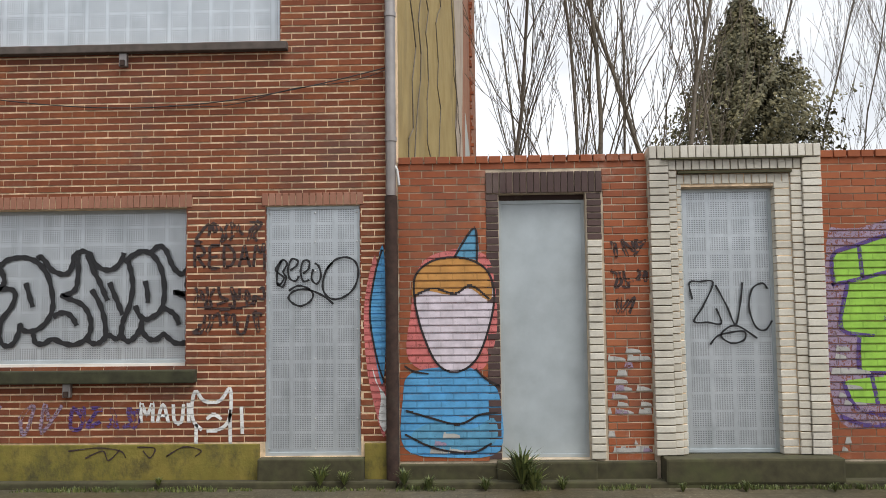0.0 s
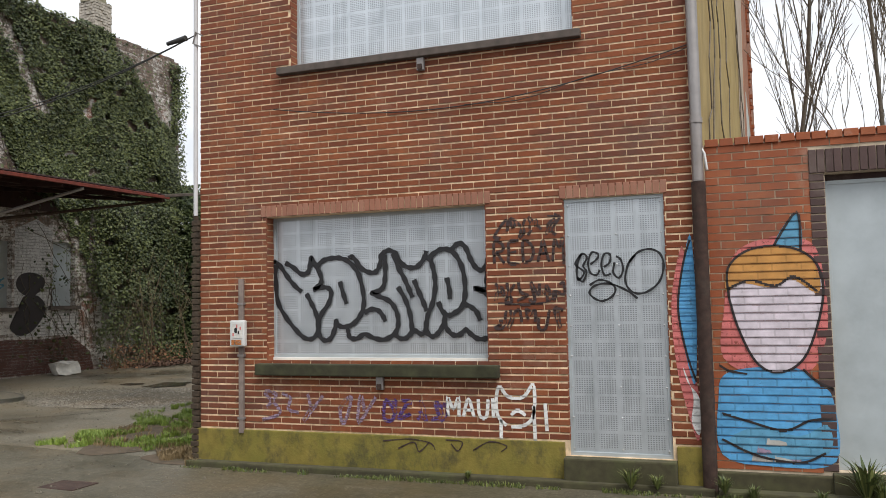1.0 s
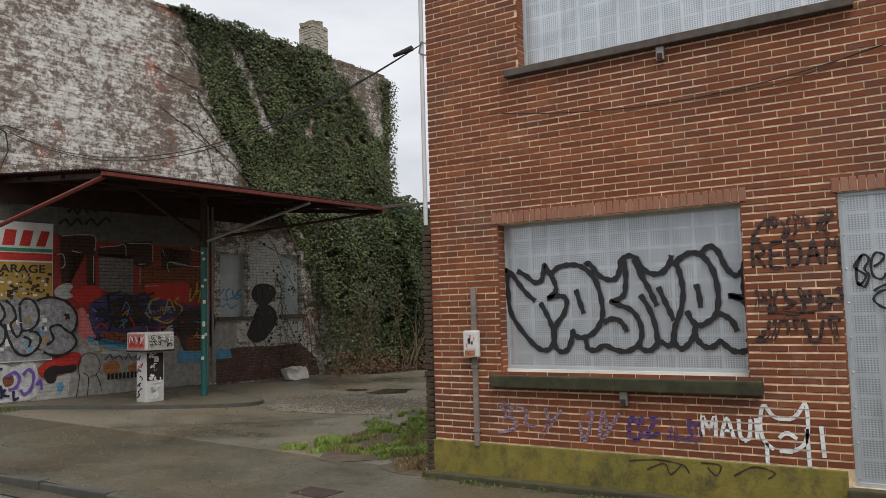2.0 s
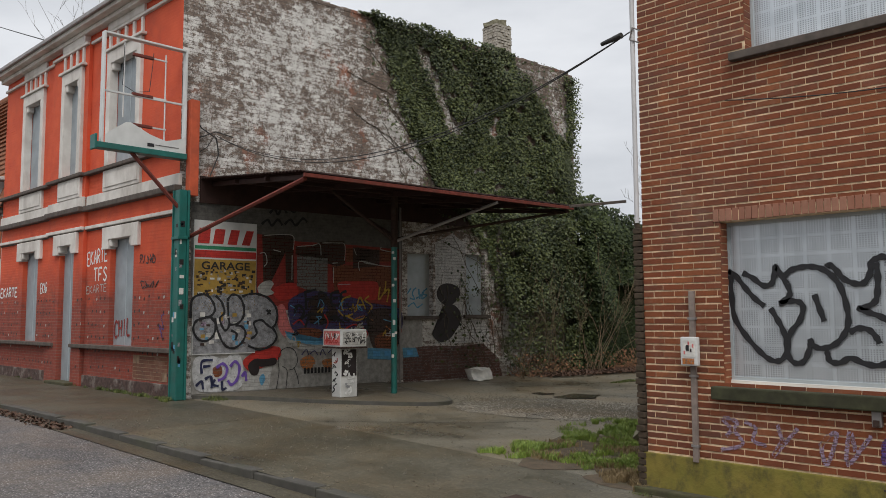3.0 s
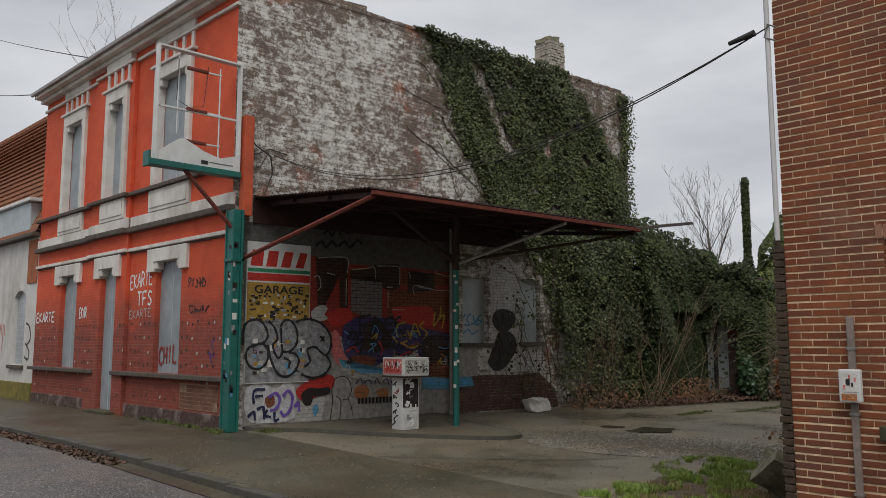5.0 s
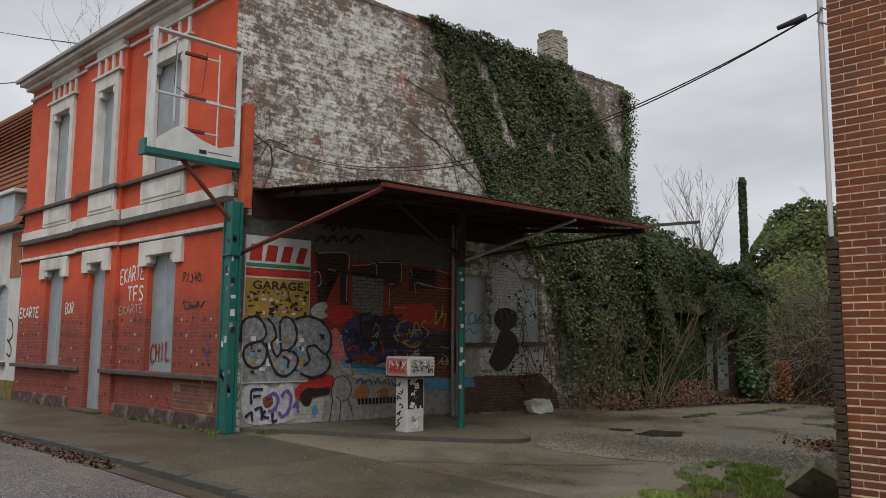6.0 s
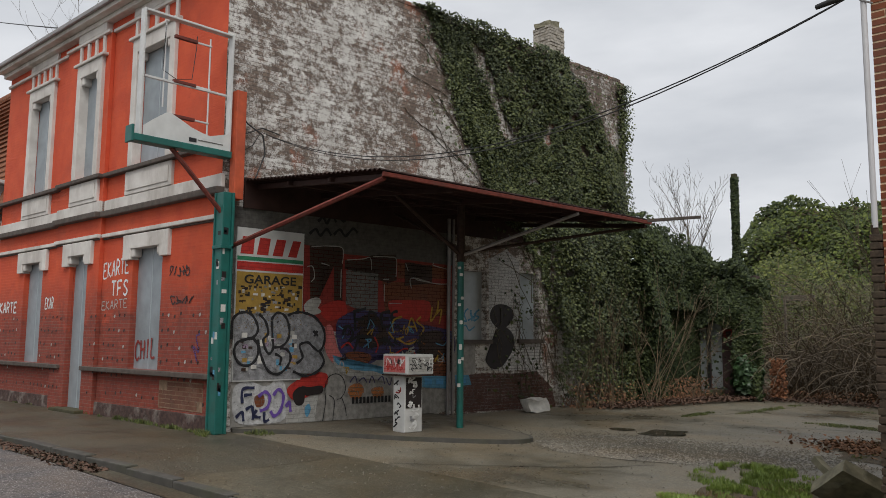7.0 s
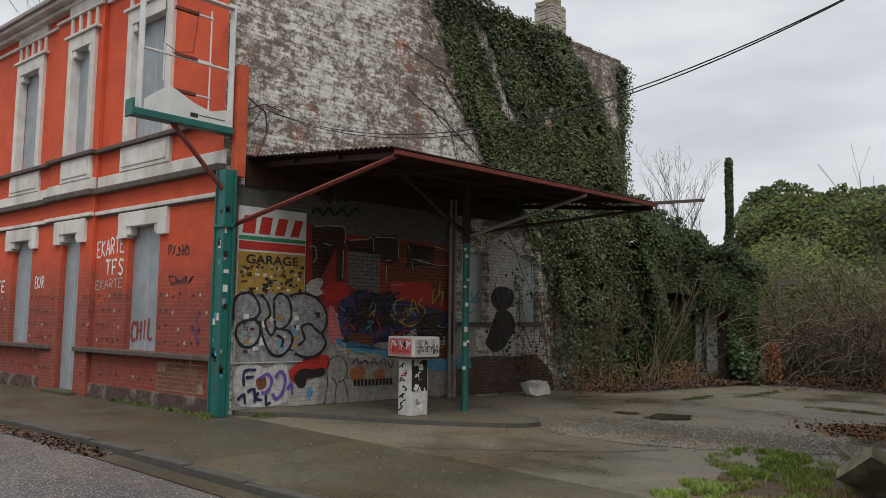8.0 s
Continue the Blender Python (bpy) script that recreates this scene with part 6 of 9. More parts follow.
post = thing("corner_post", (-14.42, 6.62, 0.19), "teal steel corner post covered in stickers", "post")
part_box("shaft", (-14.47, -14.27, 6.62, 6.76, 0.19, 3.78), M_TEAL, post, bevel=0.01)
part_box("flange", (-14.50, -14.24, 6.765, 6.80, 0.19, 3.78), M_TEAL, post, bevel=0.006)
part_box("side_flange", (-14.50, -14.475, 6.60, 6.76, 0.19, 3.78), M_TEAL, post, bevel=0.004)
part_box("mast", (-14.45, -14.29, 6.805, 6.97, 3.70, 5.40), M_POSTRED, post, "orange-red upper mast", 0.01)
part_box("collar", (-14.50, -14.24, 6.59, 6.80, 2.92, 2.97), M_TEAL, post, bevel=0.006)
for i in range(26):
    z = 0.5 + rs.random() * 2.7
    w_, h_ = rs.uniform(0.03, 0.08), rs.uniform(0.04, 0.12)
    mt = (P_STICKER, P_BLACK, P_SOOT, P_CYAN, P_SILVER)[i % 5]
    if i % 2:
        x = rs.uniform(-14.46, -14.36)
        part_box("sticker", (x, x + w_, 6.616, 6.6195, z, z + h_), mt, post)
    else:
        y = rs.uniform(6.63, 6.67)
        part_box("sticker", (-14.2695, -14.266, y, y + w_, z, z + h_), mt, post)

# projecting light-box sign, its panels broken away
sign = thing("sign_frame", (-14.42, 6.0, 4.5), "empty white light-box sign frame with broken panel", "sign")
SX, SY0, SY1, SZ0, SZ1 = -14.42, 5.30, 6.76, 4.42, 6.28
for nm, dims in (("upright", (SX - 0.06, SX + 0.06, SY0, SY0 + 0.035, SZ0, SZ1)), ("upright", (SX - 0.06, SX + 0.06, SY1 - 0.035, SY1, SZ0, SZ1)), ("top_rail", (SX - 0.06, SX + 0.06, SY0 + 0.036, SY1 - 0.036, SZ1 - 0.035, SZ1))):
    part_box(nm, dims, M_WHITEMETAL, sign, bevel=0.008)
part_box("bottom_rail", (SX - 0.10, SX + 0.10, SY0 - 0.08, SY1, SZ0 - 0.10, SZ0), M_TEAL, sign, "teal bottom rail", 0.01)
part_box("end_cap", (SX - 0.105, SX + 0.105, SY0 - 0.12, SY0 - 0.081, SZ0 - 0.12, SZ0 + 0.12), M_TEAL, sign, bevel=0.01)
for z in (5.30,):
    part_box("cross_bar", (SX - 0.02, SX + 0.02, SY0 + 0.06, SY1 - 0.06, z - 0.015, z + 0.015), M_WHITEMETAL, sign)
for y, z0, z1 in ((6.38, 4.58, 6.12), (5.66, 4.9, 6.2)):
    part_tube("conduit", [(SX, y, z0), (SX, y, z1)], 0.012, M_WHITEMETAL, sign)
for z in (4.78, 5.30, 5.98):
    part_box("ballast", (SX - 0.03, SX + 0.03, 5.80, 6.16, z, z + 0.05), M_REDIRON, sign, "rusty lamp fitting", 0.008)
    part_box("bar", (SX - 0.015, SX + 0.015, 6.161, 6.40, z + 0.012, z + 0.035), M_WHITEMETAL, sign)
part_tube("wire", [(SX, 5.66, 6.2), (SX + 0.02, 5.64, 5.8), (SX, 5.64, 5.45), (SX, 5.85, 5.36), (SX, 6.1, 5.42), (SX + 0.02, 6.14, 5.9), (SX, 6.16, 6.1)], 0.006, M_CABLE, sign)
bm = bmesh.new()
prof = [(SY0 + 0.06, 4.42), (SY1 - 0.02, 4.42), (SY1 - 0.02, 4.74), (SY1 - 0.08, 4.68), (6.40, 4.60), (6.28, 4.62), (6.10, 4.67), (5.95, 4.74), (5.77, 4.82), (5.69, 4.81), (5.52, 4.69), (SY0 + 0.06, 4.56)]
for s in (0.06,):
    f0 = [bm.verts.new((SX + s, y, z)) for y, z in prof]
    f1 = [bm.verts.new((SX + s + 0.006, y, z)) for y, z in prof]
    bm.faces.new(f0)
    bm.faces.new(f1[::-1])
    for i in range(len(prof)):
        bm.faces.new([f0[i], f0[(i + 1) % len(prof)], f1[(i + 1) % len(prof)], f1[i]])
pn = part("broken_panel", bm, M_WHITEMETAL, sign, "jagged remnant of the white sign panel")
part_box("label", (SX + 0.067, SX + 0.07, 6.06, 6.18, 4.46, 4.52), P_BLACK, pn)
part_box("line", (SX + 0.067, SX + 0.07, 6.20, 6.62, 4.495, 4.51), P_GREY, pn)
part_tube("brace", [(SX, 5.82, 4.33), (-14.36, 6.66, 3.46)], 0.035, M_REDIRON, sign, "rusty tubular brace")
lc = thing("loose_cable", gl(0.45, 0.05, 4.9), "loose black cables hanging on the gable", "cable")
for k, pts in enumerate(([(0.12, 0.05, 5.2), (0.35, 0.08, 4.95), (0.62, 0.10, 4.80), (0.66, 0.10, 4.5), (0.50, 0.12, 4.1)], [(0.15, 0.05, 4.72), (0.40, 0.08, 4.82), (0.60, 0.10, 4.92), (0.95, 0.05, 4.88)], [(0.15, 0.05, 4.4), (0.45, 0.08, 4.62), (0.58, 0.1, 4.85), (0.66, 0.1, 4.6)])):
    part_tube("strand", [gl(*p) for p in pts], 0.012 - 0.002 * k, M_CABLE, lc)

# overhead wire from the brick house corner to the gable
ow = thing("overhead_wire", (-5.45, FY - 0.05, 4.33), "black twin overhead wire between the houses", "wire")
e0, e1 = Vector((-5.45, FY - 0.05, 4.29)), gl(0.62, 0.06, 4.86)
for k in range(2):
    pts = [e0.lerp(e1, s) + Vector((0, 0.0, -3.15 * s * (1 - s) - 0.05 * k * math.sin(math.pi * s))) for s in [i / 30 for i in range(31)]]
    part_tube("strand", pts, 0.006, M_CABLE, ow, n=6)
bm = bmesh.new()
dv = (e1 - e0).normalized() + Vector((0, 0, -0.17))
bm_tube(bm, e0 + dv * 0.12, e0 + dv * 0.36, 0.03, 0.02, 10)
part("insulator", bm, M_CABLE, ow, "black wire clamp", True)
part_tube("eye", [e0 + Vector((0.06, 0.06, 0)), e0 + Vector((0, 0, 0.03)), e0 + Vector((-0.03, 0, -0.08)), e0 + Vector((0.05, 0.03, -0.12))], 0.008, M_ZINC, ow)

# ---- pump and its island ----
bm = bmesh.new()
isl = curve_pts([(-14.50, 7.05), (-13.6, 7.62), (-12.9, 8.02), (-12.2, 8.45), (-11.5, 9.0), (-11.05, 9.45), (-10.98, 9.85), (-11.3, 10.15), (-12.2, 10.4), (-13.2, 10.7), (-14.2, 11.0), (-14.25, 9.5)], True, 4)
top = [bm.verts.new((c.x, c.y, ground_z(c.x) + 0.055)) for c in isl]
low = [bm.verts.new((c.x, c.y, ground_z(c.x) - 0.05)) for c in isl]
bm.faces.new(top)
for i in range(len(isl)):
    bm.faces.new([low[i], low[(i + 1) % len(isl)], top[(i + 1) % len(isl)], top[i]])
island = tagged(part("pump_island", bm, M_SLAB, None, "low worn concrete island with rounded end"), category="kerb", kind="structure")

bm = bmesh.new()
ctr = Vector((-12.7, 9.3))
a1 = [bm.verts.new((*(ctr + (c - ctr) * 1.004), ground_z(c.x) - 0.05)) for c in isl]
a2 = [bm.verts.new((*(ctr + (c - ctr) * 1.004), ground_z(c.x) + 0.057)) for c in isl]
a3 = [bm.verts.new((*(ctr + (c - ctr) * 0.975), ground_z(c.x) + 0.059)) for c in isl]
for i in range(len(isl)):
    j = (i + 1) % len(isl)
    bm.faces.new([a1[i], a1[j], a2[j], a2[i]])
    bm.faces.new([a2[i], a2[j], a3[j], a3[i]])
part("edge", bm, M_KERB, island, "dark mossy edge")
PX, PY = -12.58, 8.88
pz = ground_z(PX) + 0.055
pump = thing("fuel_pump", pose(PX, PY, pz, 0, 0, GANG - 90), "old white fuel pump daubed with graffiti", "fuel pump")


def pbox(name, dims, material, parent=None, label="", bevel=0.0):
    bm = bmesh.new()
    bm_box(bm, *dims, bevel)
    bm.transform(pump.matrix_world)
    return part(name, bm, material, parent or pump, label)


pbody = pbox("body", (-0.14, 0.14, -0.17, 0.17, 0.0, 0.84), M_WHITEMETAL, None, "white body", 0.012)
phead = pbox("head", (-0.29, 0.29, -0.26, 0.26, 0.86, 1.16), M_WHITEMETAL, None, "wider white head", 0.02)
pbox("tray", (-0.30, 0.30, -0.27, 0.27, 0.835, 0.858), M_IRON, None, "dark rusty tray", 0.004)
pbox("side_panel", (0.1405, 0.148, -0.15, 0.15, 0.36, 0.81), P_SOOT, pbody, "black painted side")
pbox("face_panel", (-0.25, 0.25, -0.268, -0.2605, 0.89, 1.13), P_PINK, phead, "pink scrawled front panel")
pbox("face_panel", (0.2905, 0.298, -0.22, 0.22, 0.90, 1.12), P_PALE, phead)
def pump_side(x):
    return lambda u, v, l=0: pump.matrix_world @ Vector((x + l, u, v))


def pump_front(y):
    return lambda u, v, l=0: pump.matrix_world @ Vector((u, y - l, v))


rk = random.Random(44)
for i in range(9):
    tag("paint_mark", pbody, [glyph(rk.uniform(-0.13, 0.02), 0.05 + 0.085 * i, rk.uniform(0.07, 0.13), rk.uniform(0.07, 0.13), rk)], rk.choice((0.016, 0.026, 0.04)), pump_side(0.1495 + 0.0004 * i), P_WHITE if i % 4 != 1 else P_SILVER, "white sprayed swirl")
for i, z in enumerate((0.06, 0.15, 0.25, 0.36, 0.47, 0.58, 0.69)):
    tag("paint_mark", pbody, [glyph(-0.11 + 0.03 * (i % 2), z, 0.13, 0.085, rk)], 0.022, pump_front(0.0 - 0.1715 - 0.0004 * i), P_BLACK if i != 5 else P_RED, "black sprayed letter")
for i in range(12):
    tag("paint_mark", phead, [glyph(-0.22 + 0.035 * i, 0.91 + 0.08 * (i % 2), 0.10, 0.11, rk)], 0.012, pump_side(0.2985 + 0.0003 * i), (P_BLACK, P_SOOT, P_BLACK, P_WHITE)[i % 4], "small black scribble")
for i in range(10):
    tag("paint_mark", phead, [glyph(-0.23 + 0.042 * i, 0.91 + 0.06 * (i % 2), 0.10, 0.13, rk)], 0.018, pump_front(-0.2690 - 0.0003 * i), (P_SCARLET, P_WHITE, P_SCARLET, P_SOOT)[i % 4], "red and white scribble")


# ---- paint and posters on the gable under the canopy ----
def on_gable(u, v, lift=0.0):
    return gl(u, 0.008 + lift, v)


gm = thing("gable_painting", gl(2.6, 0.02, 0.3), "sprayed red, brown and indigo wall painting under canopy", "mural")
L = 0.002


def patch(name, mt, layer, curved, pts):
    shape(name, gm, pts, on_gable, mt, "", 4, curved, layer * L)


def spray(pts, w, mt, layer, label="", parent=None):
    bm = bmesh.new()
    bm_stroke(bm, pts, w, lambda u, v: on_gable(u, v, 0.021 + 0.0006 * layer))
    part("scrawl", bm, mt, parent or gm, label)


# upper part of the wall in a darker grey than the lower part
patch("soot_field", P_WALLDARK, 0, False, [(0.20, 3.63), (0.24, 1.98), (2.61, 2.03), (4.87, 2.25), (4.87, 3.01), (4.87, 3.79)])
patch("pale_field", P_WALLPALE, 0, False, [(0.26, 1.21), (0.28, 0.23), (1.68, 0.16), (3.41, 0.17), (5.42, 0.32), (5.42, 1.60), (3.40, 1.60)])
patch("red_field", P_RED, 1, False, [(1.47, 3.14), (1.50, 2.01), (2.00, 1.75), (2.62, 1.60), (3.67, 1.26), (4.86, 1.25), (4.85, 3.01), (3.66, 3.04), (2.35, 3.04)])
patch("rust_panel", P_RUST, 2, False, [(3.12, 2.61), (4.66, 2.65), (4.66, 2.07), (3.94, 1.94), (3.19, 2.04)])
patch("rust_panel", P_RUST, 2, False, [(3.45, 2.98), (4.73, 2.98), (4.73, 2.75), (3.87, 2.71), (3.46, 2.69)])
patch("dark_letter", P_BROWN, 3, False, [(1.59, 3.13), (2.25, 3.15), (2.27, 2.23), (2.10, 2.23), (2.08, 2.84), (1.79, 2.83), (1.79, 2.24), (1.63, 2.22)])
patch("dark_letter", P_BROWN, 3, False, [(2.30, 2.94), (2.63, 2.96), (2.86, 3.06), (3.41, 3.12), (3.44, 2.65), (3.25, 2.59), (3.04, 2.67), (3.01, 2.86), (2.30, 2.79)])
patch("dark_letter", P_BROWN, 3, False, [(3.62, 2.99), (3.75, 3.00), (3.76, 2.70), (4.11, 2.84), (4.11, 2.97), (4.28, 2.98), (4.28, 2.64), (3.62, 2.56)])
patch("grey_door", P_GREY, 4, False, [(2.33, 2.77), (3.02, 2.75), (3.02, 2.04), (2.68, 2.07), (2.34, 2.18)])
patch("bright_patch", P_SCARLET, 5, True, [(3.26, 2.26), (3.73, 2.30), (4.22, 2.29), (4.18, 1.94), (3.73, 1.96), (3.39, 1.99)])
patch("bright_patch", P_SCARLET, 5, True, [(1.82, 2.10), (2.11, 2.23), (2.32, 2.21), (2.36, 2.02), (2.12, 1.91), (1.94, 1.91)])
patch("white_patch", P_PALE, 6, True, [(1.51, 2.13), (1.62, 2.24), (1.78, 2.27), (1.84, 2.20), (1.76, 2.12), (1.85, 2.04), (1.70, 1.98), (1.56, 2.01)])
patch("indigo_cloud", P_INDIGO, 5, True, [(2.16, 1.86), (2.36, 2.02), (2.68, 2.09), (3.39, 2.02), (4.23, 1.83), (4.81, 1.74), (4.84, 1.31), (4.37, 1.23), (3.95, 1.40), (3.27, 1.38), (2.88, 1.17), (2.37, 1.26), (2.19, 1.49)])
patch("dark_cloud", P_BROWN, 6, True, [(2.61, 1.92), (2.93, 2.03), (3.13, 1.87), (3.26, 1.60), (2.94, 1.44), (2.62, 1.49)])
patch("dark_cloud", P_BROWN, 6, True, [(3.97, 1.60), (4.37, 1.77), (4.74, 1.60), (4.78, 1.02), (4.45, 0.89), (4.12, 0.94)])
patch("rust_cloud", P_RUST, 7, True, [(2.35, 1.34), (2.62, 1.38), (2.90, 1.30), (2.75, 1.12), (2.50, 1.13)])
patch("rust_cloud", P_RUST, 7, True, [(4.16, 1.15), (4.44, 1.26), (4.74, 1.08), (4.66, 0.86), (4.26, 0.89)])
patch("pink_smear", P_PINK, 7, True, [(1.91, 1.75), (2.06, 1.81), (2.16, 1.49), (2.28, 1.28), (2.13, 1.18), (1.95, 1.39)])
patch("blue_wave", P_CYAN, 8, True, [(2.09, 1.33), (2.28, 1.18), (2.50, 1.13), (2.75, 1.17), (2.98, 1.10), (3.27, 1.09), (3.27, 0.98), (2.98, 0.97), (2.63, 0.96), (2.35, 1.05), (2.18, 1.16)])
patch("blue_wave", P_CYAN, 8, False, [(3.98, 0.95), (4.69, 0.91), (4.69, 0.68), (3.98, 0.73)])
patch("blue_wave", P_CYAN, 8, False, [(4.87, 0.93), (5.23, 0.92), (5.31, 0.73), (4.90, 0.72)])
patch("wave_foam", P_PALE, 9, True, [(2.09, 1.26), (2.28, 1.11), (2.63, 1.04), (2.94, 1.04), (3.27, 0.92), (3.27, 0.85), (2.88, 0.91), (2.50, 0.94), (2.21, 1.07)])
patch("blue_square", P_BLUE, 9, False, [(4.12, 0.88), (4.29, 0.87), (4.29, 0.77), (4.12, 0.77)])
patch("blue_square", P_BLUE, 9, False, [(4.40, 0.87), (4.58, 0.86), (4.58, 0.76), (4.40, 0.77)])
patch("blue_square", P_BLUE, 9, False, [(4.99, 0.88), (5.14, 0.87), (5.16, 0.77), (4.99, 0.77)])
patch("red_smear", P_SCARLET, 6, True, [(1.24, 0.79), (1.49, 0.96), (1.72, 1.04), (1.99, 1.01), (1.97, 0.81), (1.67, 0.67), (1.38, 0.60)])
patch("black_smear", P_SOOT, 8, True, [(1.36, 0.74), (1.49, 0.82), (1.57, 0.70), (1.54, 0.54), (1.42, 0.53), (1.35, 0.64)])
patch("black_smear", P_SOOT, 8, True, [(1.50, 0.82), (1.66, 0.81), (1.90, 0.82), (1.90, 0.71), (1.74, 0.68), (1.57, 0.68)])
patch("white_board", P_PALE, 6, False, [(1.24, 0.57), (1.83, 0.67), (1.77, 0.24), (1.24, 0.23)])
patch("blue_drip", P_CYAN, 9, True, [(1.58, 0.49), (1.65, 0.54), (1.69, 0.45), (1.63, 0.33), (1.58, 0.39)])
patch("orange_patch", P_ORANGE, 6, True, [(2.43, 0.77), (2.63, 0.85), (2.76, 0.72), (2.63, 0.57), (2.46, 0.62)])
patch("orange_patch", P_ORANGE, 6, True, [(2.91, 0.73), (3.14, 0.77), (3.17, 0.62), (2.99, 0.58)])
patch("white_patch", P_WHITE2, 4, True, [(0.31, 0.82), (0.56, 0.93), (0.88, 0.84), (1.07, 0.97), (1.23, 0.79), (1.22, 0.33), (0.78, 0.27), (0.36, 0.34)])
patch("rust_patch", P_RUST, 6, True, [(0.67, 0.69), (0.82, 0.72), (0.84, 0.57), (0.71, 0.53)])
for pts in (
    [(1.62, 3.11), (1.98, 3.15), (2.24, 3.13), (2.24, 2.87)],
    [(1.54, 2.77), (1.65, 2.78), (1.69, 2.61), (1.63, 2.53)],
    [(1.82, 2.85), (1.98, 2.82)],
    [(2.22, 2.77), (2.22, 2.29)],
    [(2.33, 2.94), (2.66, 2.98), (2.83, 3.01), (2.86, 2.80)],
    [(2.89, 3.04), (3.25, 3.06), (3.41, 3.03), (3.41, 2.71)],
    [(3.12, 2.65), (3.25, 2.66)],
    [(3.15, 2.57), (3.15, 2.26)],
    [(3.26, 2.23), (3.55, 2.24)],
    [(3.77, 2.52), (3.77, 2.71), (4.22, 2.66)],
    [(3.63, 2.97), (3.69, 2.84)],
    [(4.31, 3.03), (4.31, 2.98), (4.66, 2.93)],
    [(3.87, 2.69), (4.37, 2.64), (4.66, 2.65)],
):
    spray(pts, 0.016, P_PALE, 0, "pale highlight line")
for pts in (
    [(2.54, 1.73), (2.51, 2.08)],
    [(2.49, 2.06), (2.76, 2.12)],
    [(2.51, 1.92), (2.72, 1.94)],
    [(2.83, 1.81), (2.83, 2.05), (2.97, 2.03), (2.95, 1.95), (2.84, 1.92), (3.03, 1.77)],
    [(3.29, 2.08), (3.10, 2.04), (3.13, 1.82), (3.32, 1.84)],
    [(3.13, 1.95), (3.26, 1.96)],
    [(3.46, 2.10), (3.33, 2.04), (3.36, 1.82), (3.50, 1.84)],
    [(3.35, 1.95), (3.46, 1.97)],
    [(2.35, 1.49), (2.62, 1.64), (2.98, 1.60)],
    [(2.62, 1.64), (2.52, 1.38)],
    [(2.87, 1.44), (3.13, 1.58), (3.40, 1.47)],
    [(2.27, 1.76), (2.39, 1.81), (2.49, 1.68), (2.39, 1.53)],
):
    spray(pts, 0.05, P_BLACK, 1, "black sprayed capitals")
for pts in (
    [(3.56, 2.00), (3.37, 1.93), (3.37, 1.73), (3.56, 1.76)],
    [(3.69, 1.71), (3.78, 1.98), (3.92, 1.74)],
    [(3.72, 1.82), (3.86, 1.83)],
    [(4.01, 2.01), (3.91, 1.92), (4.08, 1.80), (3.97, 1.65)],
    [(4.28, 2.20), (4.25, 1.94), (4.40, 2.12), (4.43, 2.32)],
    [(3.26, 1.73), (3.40, 1.60), (3.61, 1.64)],
    [(3.48, 1.60), (3.70, 1.51), (3.94, 1.58)],
    [(4.37, 2.06), (4.51, 2.16), (4.46, 1.89)],
):
    spray(pts, 0.035, P_YELLOW, 2, "yellow sprayed letters")
for pts in (
    [(1.91, 0.19), (1.97, 0.56), (1.95, 0.77), (2.01, 0.95), (2.16, 1.01), (2.30, 0.94), (2.36, 0.75), (2.28, 0.61), (2.19, 0.59)],
    [(2.28, 0.63), (2.36, 0.46), (2.39, 0.31)],
    [(2.04, 0.66), (2.14, 0.57), (2.12, 0.24)],
):
    spray(pts, 0.014, P_BLACK, 3, "thin black line")
for pts in (
    [(2.63, 0.87), (2.73, 0.93), (2.80, 0.85)],
    [(2.86, 0.84), (2.91, 0.95), (2.98, 0.84)],
    [(3.04, 0.88), (3.14, 0.94), (3.19, 0.81)],
    [(3.22, 0.92), (3.30, 0.79), (3.35, 0.92)],
    [(2.45, 0.86), (2.55, 0.96), (2.60, 0.85)],
):
    spray(pts, 0.022, P_INDIGO, 3, "blue sprayed scrawl")
for pts in (
    [(0.46, 0.60), (0.46, 0.81), (0.66, 0.83)],
    [(0.48, 0.72), (0.62, 0.73)],
    [(0.52, 0.50), (0.63, 0.54), (0.65, 0.34)],
    [(0.71, 0.49), (0.67, 0.40), (0.78, 0.37)],
    [(0.84, 0.45), (0.85, 0.31), (0.93, 0.33)],
    [(0.36, 0.39), (0.46, 0.47), (0.49, 0.33)],
):
    spray(pts, 0.045, P_NIGHT, 4, "dark blue sprayed letters")
for pts in (
    [(0.73, 0.69), (0.84, 0.76), (0.93, 0.68), (0.89, 0.52), (0.76, 0.47)],
    [(0.99, 0.70), (1.08, 0.79), (1.17, 0.69), (1.13, 0.47), (1.02, 0.38), (0.95, 0.46)],
    [(1.22, 0.51), (1.28, 0.59), (1.31, 0.43)],
):
    spray(pts, 0.05, P_VIOLET, 5, "violet sprayed loop")
for pts in (
    [(1.73, 3.54), (1.83, 3.63), (1.90, 3.53), (2.00, 3.67), (2.09, 3.57)],
    [(2.14, 3.68), (2.24, 3.60), (2.34, 3.72)],
    [(1.57, 3.32), (1.69, 3.41), (1.78, 3.31), (1.90, 3.43), (2.00, 3.33)],
    [(2.05, 3.35), (2.17, 3.45), (2.29, 3.35), (2.44, 3.49), (2.54, 3.43)],
):
    spray(pts, 0.045, P_BLACK, 6, "black scrawl under the roof")
for pts in (
    [(1.55, 1.80), (1.65, 1.84), (1.67, 1.70)],
    [(2.19, 1.81), (2.32, 1.72), (2.27, 1.60)],
    [(4.37, 1.53), (4.57, 1.49), (4.66, 1.60)],
):
    spray(pts, 0.02, P_CYAN, 5, "light blue scrawl")
